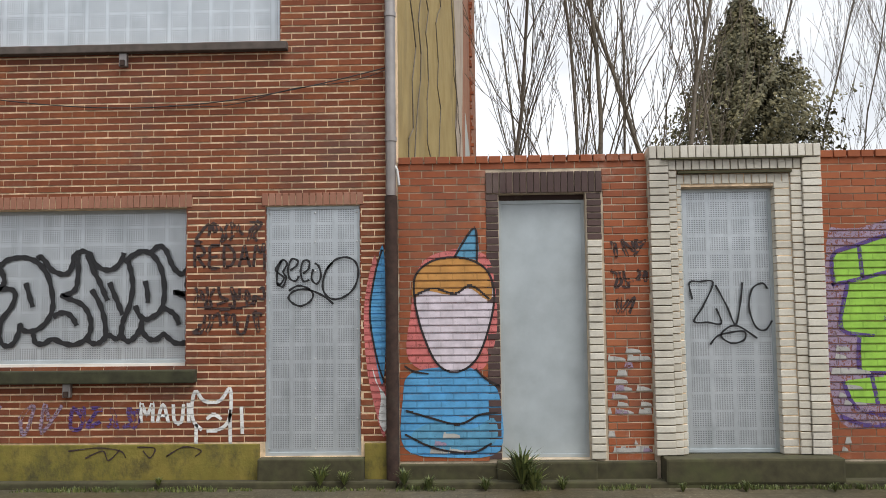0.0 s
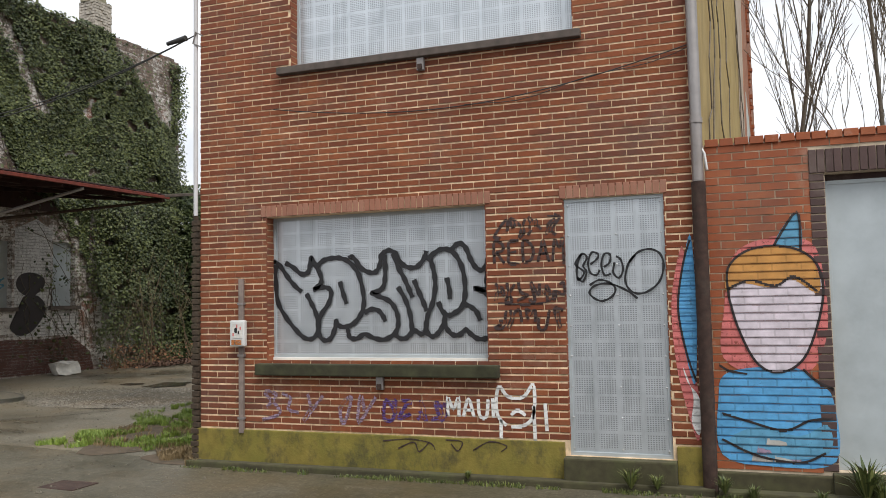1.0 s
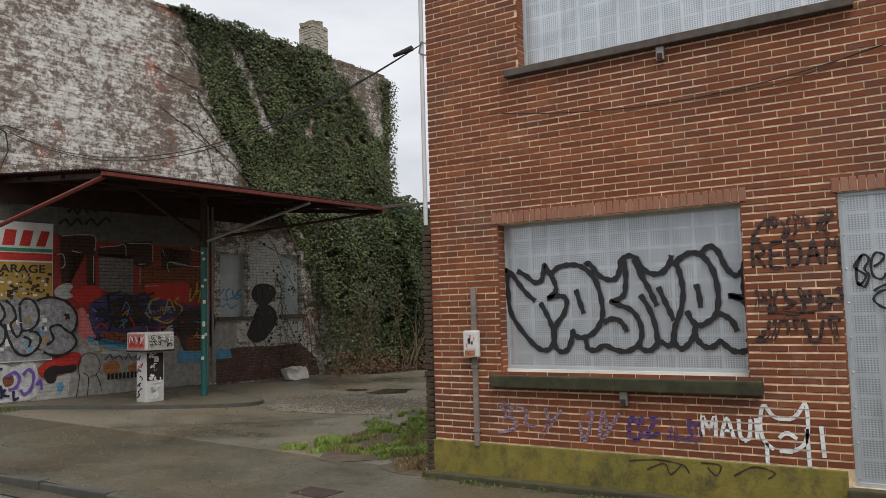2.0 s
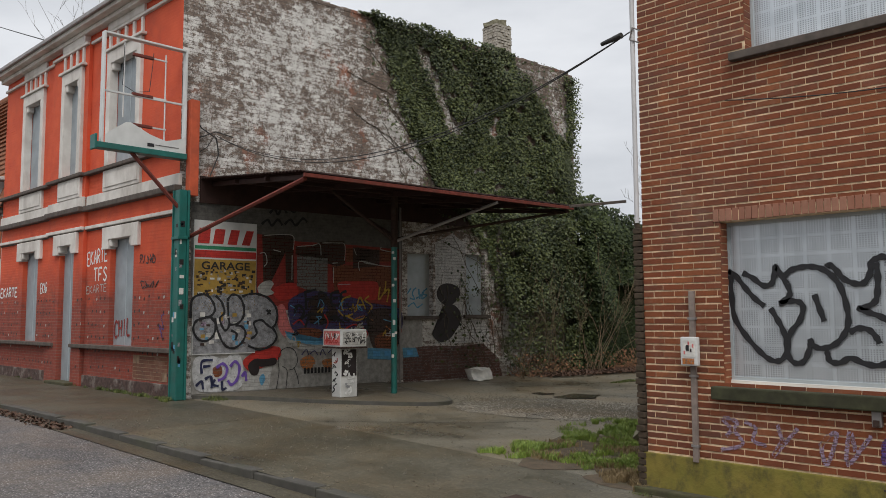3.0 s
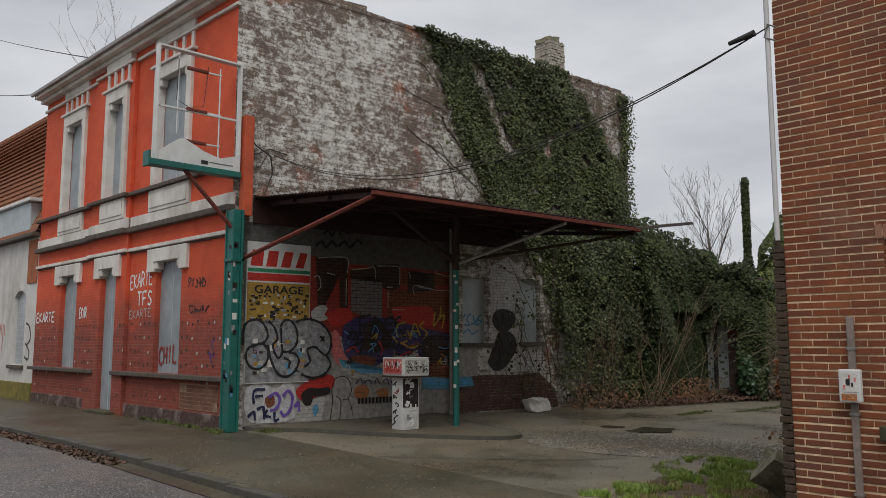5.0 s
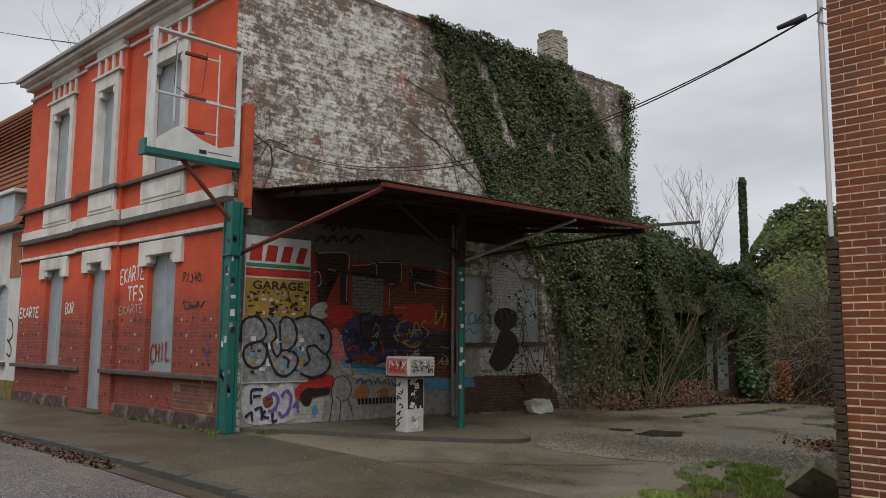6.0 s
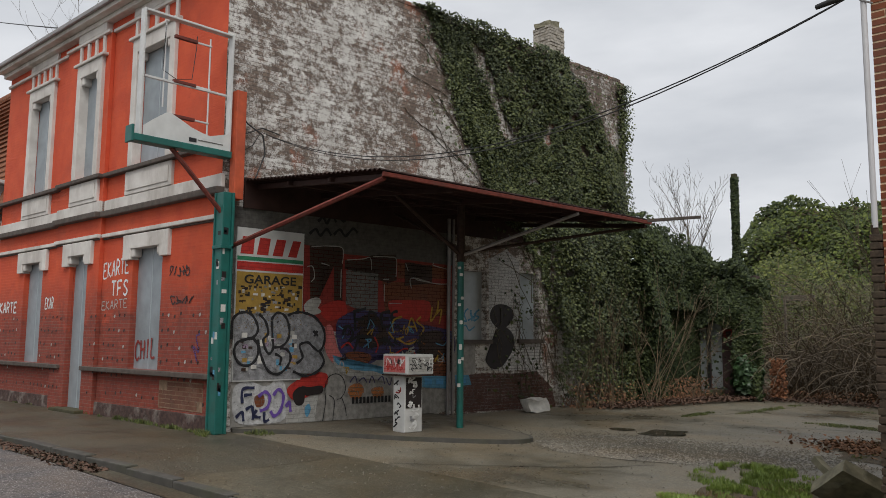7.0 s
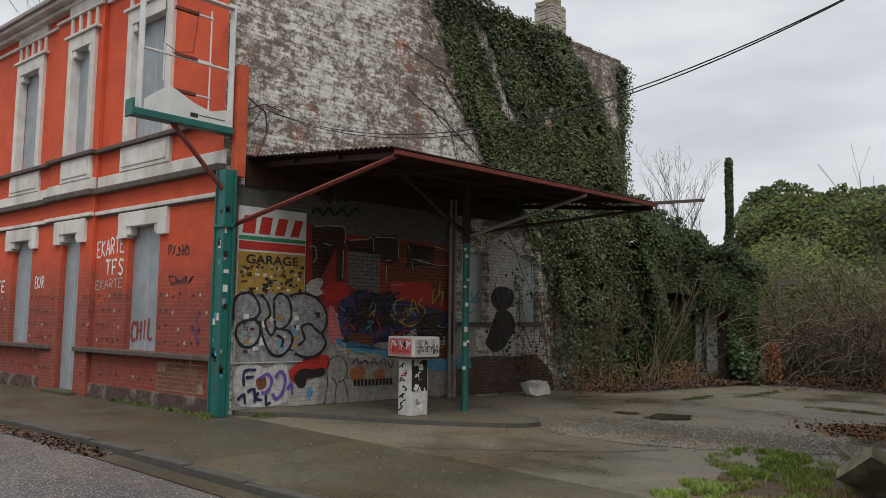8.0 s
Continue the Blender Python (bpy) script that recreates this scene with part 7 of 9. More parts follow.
for pts in (
    [(3.40, 1.32), (3.67, 1.43), (3.97, 1.26), (3.88, 1.11)],
    [(2.94, 1.64), (3.03, 1.49), (2.98, 1.36)],
    [(2.25, 1.44), (2.39, 1.53), (2.50, 1.43)],
):
    spray(pts, 0.03, P_SCARLET, 6, "red scrawl")
for pts in (
    [(3.61, 1.51), (3.87, 1.60), (4.11, 1.51)],
    [(4.43, 1.39), (4.60, 1.25), (4.46, 1.10)],
):
    spray(pts, 0.026, P_ORANGE, 6, "orange scrawl")
for k in range(11):
    shape("stencil_bar", gm, [(2.50 + k * 0.078, 0.50), (2.50 + k * 0.078, 0.61), (2.55 + k * 0.078, 0.61), (2.55 + k * 0.078, 0.50)], on_gable, P_BLACK, "", 1, False, 0.02)
rq = random.Random(61)
for k, mt in enumerate((P_BLACK, P_INDIGO, P_YELLOW, P_CYAN, P_PALE, P_SOOT)):
    for i in range(6):
        spray(glyph(rq.uniform(2.2, 4.6), rq.uniform(1.0, 1.75), 0.16, rq.uniform(0.1, 0.24), rq), rq.choice((0.016, 0.022, 0.03)), mt, 7 + k, "small sprayed scrawl")
# marks on the bare gable beyond the canopy
gmm = thing("gable_marks", gl(6.1, 0.02, 0.3), "black hourglass shape and dark base painted on gable", "graffiti")
shape("white_field", gmm, [(5.80, 0.98), (5.78, 3.2), (6.3, 3.45), (6.68, 3.2), (6.66, 1.5), (7.35, 1.55), (7.4, 1.0)], on_gable, P_LIMEWASH, "", 1, False, 0.001)
shape("hourglass_top", gmm, [(5.82, 2.06), (5.90, 2.25), (6.14, 2.32), (6.43, 2.25), (6.51, 2.10), (6.39, 1.93), (6.16, 1.81), (5.93, 1.90)], on_gable, P_SOOT, "", 4, True, 0.004)
shape("hourglass_base", gmm, [(5.99, 1.81), (6.32, 1.84), (6.52, 1.65), (6.49, 1.42), (6.22, 1.11), (5.96, 1.02), (5.77, 1.10), (5.70, 1.24), (5.93, 1.48), (5.99, 1.65)], on_gable, P_SOOT, "", 4, True, 0.006)
shape("dark_base", gmm, [(4.9, 0.22), (4.9, 0.9), (5.6, 0.95), (6.5, 0.92), (7.2, 0.96), (7.7, 0.6), (7.8, 0.2)], on_gable, P_OXIDE, "", 1, False, 0.002)
rc = random.Random(5)
for k in range(4):
    tag("scrawl", gmm, [glyph(5.06 + 0.15 * k, 1.95, 0.17, 0.28, rc)], 0.035, lambda u, v, l=0, k=k: gl(u, -0.146 + 0.0006 * k, v), P_CYAN, "light blue tag on the window sheet")
tag("scrawl", gmm, [[(5.15, 1.80), (5.3, 1.88), (5.4, 1.78), (5.55, 1.86)]], 0.03, lambda u, v, l=0: gl(u, -0.146, v), P_CYAN, "light blue tag on the window sheet")
# pipes down the gable
gp = thing("gable_pipes", gl(4.7, 0.05, 0.2), "pair of grey pipes on the gable wall", "pipe")
for u, r in ((4.66, 0.035), (4.78, 0.025)):
    part_tube("tube", [gl(u, 0.06, 0.2), gl(u, 0.06, 3.9)], r, M_ZINC, gp, n=12)

# advertising board: plain shapes in its colours
board = thing("advertising_board", gl(0.85, 0.02, 0.93), "weathered white, red and mustard garage board", "sign board")


def on_board(u, v, lift=0.0):
    return gl(u, 0.040 + lift, v)


bm = bmesh.new()
bmesh.ops.create_cube(bm, size=1, matrix=GM @ pose(0.87, -0.022, 2.12) @ Matrix.Diagonal((1.20, 0.03, 2.38, 1)))
part("panel", bm, M_WHITEMETAL, board)
for x, z0, z1, mt in ((0.28, 2.80, 2.86, P_GREENSTRIPE), (0.28, 2.65, 2.78, P_SCARLET)):
    shape("stripe", board, [(0.28, z0), (1.46, z0), (1.46, z1), (0.28, z1)], on_board, mt, "", 1, False, 0.001)
for k in range(4):
    u = 0.33 + k * 0.28
    shape("red_shape", board, [(u, 2.90), (u + 0.03 + 0.02 * k, 3.17), (u + 0.24, 3.17), (u + 0.22 - 0.02 * k, 2.90)], on_board, P_SCARLET, "", 1, False, 0.001)
shape("mustard_field", board, [(0.28, 1.72), (1.46, 1.72), (1.46, 2.62), (0.28, 2.62)], on_board, P_OCHREBOARD, "", 1, False, 0.001)
shape("base_field", board, [(0.28, 0.95), (1.46, 0.95), (1.46, 1.718), (0.28, 1.718)], on_board, P_SILVER, "", 1, False, 0.001)
mt_ = Matrix.Translation(gl(0.87, 0.046, 2.50)) @ Matrix.Rotation(radians(GANG), 4, "Z") @ Matrix.Rotation(radians(90), 4, "X")
letters("lettering", "GARAGE", board, mt_, 0.19, P_BLACK, "black capital letters", 1.25)
for i in range(150):
    u, v = rs.uniform(0.30, 1.38), rs.uniform(1.74, 2.40)
    w_, h_ = rs.uniform(0.02, 0.09), rs.uniform(0.015, 0.06)
    shape("sticker", board, [(u, v), (u + w_, v + rs.uniform(-0.01, 0.01)), (u + w_, v + h_), (u, v + h_)], on_board, (P_STICKER, P_BLACK, P_SOOT, P_BROWN, P_OCHREBOARD, P_BLACK, P_SILVER, P_BROWN, P_BLACK, P_PALE)[i % 10], "", 1, False, 0.003 + 0.0006 * (i % 9))
bt_ = lambda u, v, l=0: on_board(u, v, 0.012 + l)
shape("silver_fill", board, [(0.27, 1.59), (0.28, 1.89), (0.43, 1.97), (0.69, 1.93), (0.96, 2.00), (1.30, 2.00), (1.64, 1.95), (1.88, 1.75), (1.86, 1.44), (1.91, 1.22), (1.73, 1.04), (1.32, 1.05), (0.98, 1.06), (0.66, 1.16), (0.36, 1.21)], on_board, P_SILVER, "", 5, True, 0.010)
rz = random.Random(83)
for i in range(46):
    u, v = rz.uniform(0.36, 1.36), rz.uniform(1.06, 1.66)
    w_, h_ = rz.uniform(0.03, 0.10), rz.uniform(0.03, 0.10)
    shape("sticker", board, [(u, v), (u + w_, v + rz.uniform(-0.01, 0.01)), (u + w_, v + h_), (u, v + h_)], on_board, (P_STICKER, P_CYAN, P_PALE, P_OCHREBOARD, P_BROWN, P_LILAC)[i % 6], "", 1, False, 0.0104 + 0.00002 * i)
for k, pts in enumerate((
    [(0.23, 1.57), (0.24, 1.87), (0.37, 1.98), (0.53, 1.97), (0.64, 1.84), (0.67, 1.71), (0.60, 1.61), (0.49, 1.59)],
    [(0.60, 1.59), (0.69, 1.45), (0.65, 1.26), (0.51, 1.17), (0.36, 1.22), (0.28, 1.38), (0.33, 1.52), (0.46, 1.57), (0.60, 1.59)],
    [(0.68, 1.97), (0.80, 1.85), (0.85, 1.67), (0.77, 1.57), (0.81, 1.43), (0.88, 1.35), (0.95, 1.44), (0.93, 1.58)],
    [(0.67, 1.57), (0.75, 1.30), (0.87, 1.09), (1.04, 1.03), (1.20, 1.13), (1.27, 1.29), (1.20, 1.41), (1.07, 1.44)],
    [(0.90, 1.88), (0.99, 1.99), (1.13, 1.96), (1.22, 1.80), (1.22, 1.60), (1.11, 1.47), (0.97, 1.45)],
    [(0.91, 1.86), (0.93, 1.60)],
    [(1.19, 1.96), (1.34, 2.01), (1.50, 2.01), (1.71, 1.94), (1.88, 1.75), (1.90, 1.54), (1.81, 1.39), (1.69, 1.45), (1.58, 1.53), (1.43, 1.48), (1.49, 1.29), (1.38, 1.19)],
    [(1.81, 1.39), (1.90, 1.22), (1.78, 1.06), (1.55, 0.99), (1.32, 1.07)],
    [(1.68, 1.72), (1.77, 1.64)],
    [(1.76, 1.72), (1.70, 1.63)],
    [(0.98, 1.35), (1.09, 1.29), (1.07, 1.17)],
)):
    tag("throw_up", board, [pts], 0.042, lambda u, v, l=0, k=k: bt_(u, v, l + 0.0004 * k), P_BLACK, "black bubble-letter outline with silver fill")

# ---- paint on the red facade ----
def on_red(u, v, lift=0.0):
    return Vector((u, RY - 0.006 - lift, v))


def front_word(strokes, w, mt, lab):
    tag("graffiti", red_house, strokes, w, lambda u, v, l=0: on_red(u, v, l + (0.085 if -20.38 < u < -18.45 else 0.0)), mt, lab)


front_word(word("EKARTE", -18.40, 2.66, 0.13, 0.27, 1.3, 0.012), 0.035, P_WHITE, "white sprayed capitals")
front_word(word("TFS", -18.05, 2.33, 0.17, 0.26), 0.04, P_WHITE, "white sprayed capitals")
front_word(word("EKARTE", -18.40, 2.08, 0.13, 0.15, 1.3, 0.006), 0.02, P_PALE, "faint sprayed capitals")
front_word(word("EKARTE", -23.7, 2.10, 0.16, 0.22, 1.3), 0.04, P_WHITE, "white sprayed capitals")
front_word(word("EKART", -20.98, 2.15, 0.085, 0.22, 1.3), 0.03, P_WHITE, "white sprayed capitals")
for x, z, n, w_, h_, mt, lab in ((-16.0, 2.58, 5, 0.10, 0.17, P_FADED, "dark sprayed marks"), (-15.95, 2.12, 4, 0.15, 0.14, P_FADED, "dark sprayed marks"), (-15.2, 1.2, 1, 0.2, 0.5, P_PURPLE, "purple smear")):
    front_word([glyph(x + i * w_ * 1.3, z, w_ * 1.1, h_, rs) for i in range(n)], 0.03, mt, lab)
tag("graffiti", red_house, word("CHIL", -17.24, 1.20, 0.14, 0.32, 1.3, 0.02), 0.045, lambda u, v, l=0: Vector((u, RY + 0.098 - l, v)), P_RED, "red sprayed capitals on the window sheet")
for r in range(6):
    for i in range(48):
        u = -23.6 + i * 0.19
        if -19.85 < u < -18.8 or any(RW[k][0] - 0.1 < u < RW[k][1] + 0.05 for k in ("w_r", "w_l")) and r > 0:
            continue
        if rs.random() < 0.75:
            v = 0.60 + r * 0.25 + rs.uniform(-0.03, 0.03) + (0.1 if r > 0 else 0)
            o = 0.083 if -20.38 < u < -18.45 else 0.0
            shape("stencil_mark", red_house, [(u, v), (u + 0.03, v + 0.03), (u + 0.06, v + 0.02), (u + 0.05, v - 0.02), (u + 0.02, v - 0.03)], lambda a, b, l=0, o=o: on_red(a, b, o + l), P_FADED if (i + r) % 5 else P_PALE, "", 2, True, 0.0)


lay_bricks(red_house, (-16.15, -14.85), (0.47, 0.90), [(-15.0, -14.8, 0.45, 0.6), (-16.2, -15.9, 0.75, 0.95)], RY + 0.001, (M_BRICK_OLD, M_BARE), course=0.068, joint=0.012, vjoint=0.012, proud=0.010, seed=71, group_name="bare_brickwork")
part_box("bare_mortar", (-16.17, -14.84, RY - 0.006, RY + 0.01, 0.46, 0.90), M_BAREJOINT, red_house, "bare brick patch where the paint is gone")


# ---- white cottage at the far side of the red house ----
cot = thing("white_cottage", (-27.8, RY, 0.18), "low white painted cottage with orange tiled roof", "house")
CW = [(-25.55, -24.65, 1.05, 2.95), (-28.25, -27.35, 1.05, 2.95), (-30.8, -29.9, 1.05, 2.95)]
bm = bmesh.new()
bm_wall(bm, (-35.3, -23.82), (0, 4.25), 0.3, CW, pose(0, RY + 0.02, 0))
part("wall", bm, M_WHITEWALL, cot)
for k, h in enumerate(CW):
    w = part_box("window", (h[0], h[1], RY + 0.12, RY + 0.14, h[2], h[3]), M_PERF, cot, "boarded grey window")
    bm = bmesh.new()
    pts = [(h[0] + (h[1] - h[0]) * i / 10, h[3] - 0.16 * abs(i / 5 - 1) ** 2) for i in range(11)]
    f = [(h[0], h[3] + 0.03)] + pts + [(h[1], h[3] + 0.03)]
    lo_, hi_ = [bm.verts.new((x, RY + 0.025, z)) for x, z in f], [bm.verts.new((x, RY + 0.12, z)) for x, z in f]
    bm.faces.new(lo_)
    for i in range(len(f)):
        bm.faces.new([lo_[i], lo_[(i + 1) % len(f)], hi_[(i + 1) % len(f)], hi_[i]])
    part("arch", bm, M_WHITEWALL, w)
    part_box("sill", (h[0] - 0.1, h[1] + 0.1, RY - 0.06, RY + 0.12, h[2] - 0.10, h[2] - 0.005), M_LEDGE, w, bevel=0.01)
part_box("gutter", (-35.3, -23.85, RY - 0.18, RY + 0.015, 4.26, 4.36), M_LEDGE, cot, "dark mossy gutter", 0.02)
part_box("bare_patch", (-24.6, -23.9, RY - 0.002, RY + 0.018, 3.1, 4.2), M_BRICK_OLD, cot, "bare brick where render fell off")
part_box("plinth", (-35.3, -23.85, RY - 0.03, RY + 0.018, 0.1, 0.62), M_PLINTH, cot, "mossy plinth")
bm = bmesh.new()
bm_quad(bm, (-35.3, RY - 0.1, 4.38), (-23.85, RY - 0.1, 4.38), (-23.85, 8.75, 8.85), (-35.3, 8.75, 8.85))
bm_quad(bm, (-35.3, 8.75, 8.85), (-23.85, 8.75, 8.85), (-23.85, 12, 4.4), (-35.3, 12, 4.4))
part("roof", bm, M_TILE, cot, "orange clay tile roof")
for i in range(24):
    part_box("roof_course", (-35.3, -23.84, RY - 0.06 + i * 0.083 - 0.02, RY - 0.06 + i * 0.083 + 0.06, 4.42 + i * 0.186, 4.445 + i * 0.186), M_TILE, cot)
part_box("ridge", (-35.3, -23.8, 8.66, 8.84, 8.80, 8.98), M_TILE, cot, "orange ridge tiles", 0.05)
part_box("dormer", (-32.3, -24.5, RY - 0.05, RY + 1.2, 4.37, 5.20), M_SHEET, cot, "long grey-blue boarded dormer", 0.02)
part_box("dormer_cap", (-32.5, -24.3, RY - 0.15, RY + 1.3, 5.21, 5.30), M_WHITEMETAL, cot, bevel=0.02)
tag("graffiti", cot, [[(-24.5, 2.1), (-24.25, 2.0), (-24.15, 1.7), (-24.4, 1.55)], [(-24.5, 1.6), (-24.2, 1.4), (-24.25, 1.2), (-24.5, 1.25)]], 0.05, lambda u, v, l=0: on_red(u, v, l - 0.02), P_BLACK, "black spray loops")
tag("graffiti", cot, [[(-27.1 + i * 0.25, 1.4), (-27.05 + i * 0.25, 2.1), (-26.9 + i * 0.25, 1.8)] for i in range(4)], 0.04, lambda u, v, l=0: on_red(u, v, l - 0.02), P_PINK, "pink and grey spray letters")


SQUARE = ("gable", "chimney", "brickwork", "broken_head", "corner_return", "side_window", "side_sill", "roof", "back_wall", "party_wall")
for ob in cot.children_recursive + [o for o in red_house.children_recursive if not o.name.startswith(SQUARE)]:
    ob.data.transform(FRONT)


# ---- ivy, hedge and yard plants ----
ri = random.Random(77)


def ivy_edge(z):
    """Left limit of the ivy on the gable at height z."""
    tab = [(0, 8.3), (2.0, 7.75), (3.0, 7.45), (4.2, 5.95), (5.3, 5.4), (6.5, 4.9), (7.2, 4.65), (8.2, 4.25)]
    for (z0, u0), (z1, u1) in zip(tab, tab[1:]):
        if z0 <= z <= z1:
            return u0 + (u1 - u0) * (z - z0) / (z1 - z0)
    return 4.4


ivy = thing("ivy", gl(8, 0.1, 0.2), "dense dark green ivy climbing the gable wall", "ivy")
pts = []
while len(pts) < 66000:
    u, z = ri.uniform(3.8, 10.75), ri.uniform(0.15, 8.25)
    e = ivy_edge(z) + 0.75 * noise.noise(Vector((u * 1.6, z * 1.6, 3))) + 0.22 * noise.noise(Vector((u * 6, z * 6, 8)))
    if u < e:
        if not (u > e - 0.8 and ri.random() < 0.05):
            continue
    if 5.7 < z < 7.6 and abs((u - 5.35) - (7.6 - z) * 0.55 + 0.15 * noise.noise(Vector((u * 5, z * 5, 0)))) < 0.17 and ri.random() < 0.93:
        continue
    top = 8.02 - 0.10 * max(0, u - 8.6) + 0.12 * noise.noise(Vector((u * 2.1, 0, 1)))
    if z > top:
        continue
    bare = (u > 8.35 + (7.9 - z) * 0.9 + 0.3 * noise.noise(Vector((u * 2, z * 2, 5)))) and z > 6.0 and u < 10.15 + 0.2 * noise.noise(Vector((z * 2, 0, 0)))
    if bare and ri.random() > 0.04:
        continue
    if z < 1.7 and u < 9.9 and ri.random() > 0.12 + 0.5 * max(0, noise.noise(Vector((u * 1.5, z * 1.2, 4)))) + 0.35 * z / 1.7:
        continue
    thick = 0.05 + 0.20 * max(0, noise.noise(Vector((u * 0.9, z * 0.9, 2))) + 0.35) + (0.25 if z < 4 and u > 7.6 else 0)
    if noise.noise(Vector((u * 3.1, z * 3.1, 6))) < -0.42:
        continue
    d = thick * ri.random() ** 0.5
    if u > 10.4:
        d -= ri.uniform(0, 0.5)
    pts.append((gl(u, d + 0.02, z), GN + Vector((0, 0, 0.5))))
for k in range(34):
    z = ri.uniform(3.6, 7.5)
    u = ivy_edge(z) + 0.25
    for i in range(260):
        s_ = ri.random()
        length = 0.5 + 0.9 * (k % 3) / 2
        pts.append((gl(u - s_ * length * 0.75 + ri.gauss(0, 0.05), 0.03 + 0.05 * ri.random(), min(7.95, z + s_ * length * 0.9 + ri.gauss(0, 0.05))), GN + Vector((0, 0, 0.4))))
cloud_of_leaves("leaves", ivy, pts, 0.062, M_IVY, ri)
st = Rods()
for k in range(70):
    u = ri.uniform(4.6, 8.2)
    z = ri.uniform(3.8, 7.6) if u < 7 else ri.uniform(0.3, 4)
    p = gl(u, 0.012, z)
    du, dz = ri.uniform(-0.25, 0.05), ri.uniform(0.05, 0.3)
    for i in range(9):
        u2, z2_ = u + du * ri.uniform(0.3, 1), z + dz * ri.uniform(0.3, 1)
        q = gl(u2, 0.012, z2_)
        if z2_ > 7.85:
            break
        st.rod(p, q, 0.008, 0.007, 4)
        p, u, z = q, u2, z2_
tagged(st.made("stem_net", M_TWIG, ivy, "bare creeping stems"), kind="stuff")
# creepers over the white wall near the side windows
for k in range(9):
    u, z = ri.uniform(5.9, 7.7), 0.3
    s2 = Rods() if k == 0 else s2
    p = gl(u, 0.015, z)
    for i in range(14):
        u += ri.uniform(-0.14, 0.12)
        z += ri.uniform(0.06, 0.26)
        q = gl(u, 0.02, z)
        s2.rod(p, q, 0.007, 0.005, 4)
        p = q
s2.made("creeper", M_BARK, ivy, "dark bare creeper stems on the wall")
pts = [(gl(ri.gauss(6.7, 0.5), ri.uniform(0.02, 0.06), ri.uniform(0.4, 2.7)), GN) for _ in range(140)]
cloud_of_leaves("sparse_leaves", ivy, pts, 0.07, M_IVY, ri)


def mound(name, label, pts_fn, n, size, material, seed, category="hedge"):
    rnd = random.Random(seed)
    ob = cloud_of_leaves(name, None, [pts_fn(rnd) for _ in range(n)], size, material, rnd, label)
    return tagged(ob, label, category)


# ivy-covered outbuilding between the gable and the brambles
shed = thing("outbuilding", (-13.4, 21.0, 0.19), "overgrown outbuilding with two grey metal doors", "shed")
bm = bmesh.new()
bm_wall(bm, (17.25, 20.6), (0, 3.6), 0.3, [], pose(-14.06, 0, 0, 0, 0, 90))
part("wall", bm, M_BRICK_DARK, shed)
bm = bmesh.new()
bm_wall(bm, (-13.75, -12.0), (0, 3.3), 0.25, [(-13.66, -13.36, 0.22, 1.95), (-13.27, -12.95, 0.40, 2.30)], pose(0, 20.6, 0))
part("front_wall", bm, M_BRICK_DARK, shed)
part_box("door", (-13.66, -13.36, 20.64, 20.66, 0.22, 1.95), M_SHEET, shed, "leaning grey metal sheet", 0.004)
part_box("door", (-13.27, -12.95, 20.64, 20.66, 0.40, 2.30), M_SHEET, shed, "grey metal door", 0.004)
part_box("door_frame", (-13.35, -13.28, 20.55, 20.62, 0.2, 2.4), M_CABLE, shed, bevel=0.005)
part_box("step", (-13.3, -12.9, 20.35, 20.59, 0.18, 0.38), M_SLAB, shed, "pale stone step", 0.02)
part_box("lintel_beam", (-12.35, -11.5, 23.3, 23.4, 2.75, 2.92), M_BARK, shed, "grey timber beam", 0.01)
part_tube("pipe_stub", [(-12.3, 23.3, 0.2), (-12.3, 23.3, 2.8)], 0.04, M_BARK, shed)
tag("red_mark", shed, [[(-12.85, 1.70), (-12.88, 2.10), (-12.70, 2.12), (-12.68, 1.74), (-12.85, 1.70)], [(-12.60, 2.08), (-12.62, 1.72)], [(-12.9, 1.9), (-12.55, 1.92)]], 0.06, lambda u, v, l=0: Vector((u, 20.585 - l, v)), P_RED, "red sprayed ring")


def shed_ivy(rnd):
    while True:
        if rnd.random() < 0.6:
            y, z = rnd.uniform(17.0, 20.9), rnd.uniform(0.2, 4.9)
            top = 4.75 - 0.14 * (y - 17) + 0.3 * noise.noise(Vector((y * 1.2, 0, 4)))
            if z > top:
                continue
            bulge = 0.22 + 0.4 * math.sin(math.pi * min(1, z / top)) * (1.0 if y < 19.0 else 0.15) + 0.3 * noise.noise(Vector((y * 0.9, z * 0.9, 1)))
            if y > 18.3 and z < 2.4:
                bulge *= 0.12
            d = max(0.05, bulge) * rnd.random() ** 0.35 - (1.2 * rnd.random() if z > top - 0.5 else 0)
            return (-13.62 + d, y, z), (1, -0.2, 0.5)
        x, z = rnd.uniform(-13.9, -11.8), rnd.uniform(0.2, 4.3)
        top = 4.2 - 0.45 * (x + 13.9) + 0.3 * noise.noise(Vector((x * 1.8, 0, 4)))
        if z > top:
            continue
        lim = 2.05 + 0.35 * noise.noise(Vector((x * 2.5, 1, 0)))
        if -13.72 < x < -12.5 and z < lim and rnd.random() > 0.02:
            continue
        d = (0.15 + 0.45 * max(0, noise.noise(Vector((x * 1.2, z * 1.1, 1))) + 0.4)) * rnd.random() ** 0.35 - (0.8 * rnd.random() if z > top - 0.5 else 0)
        return (x, 20.55 - d, z), (0.2, -1, 0.5)


mound("ivy_hedge", "dense dark ivy swallowing the outbuilding", shed_ivy, 60000, 0.085, M_LAUREL, 12)


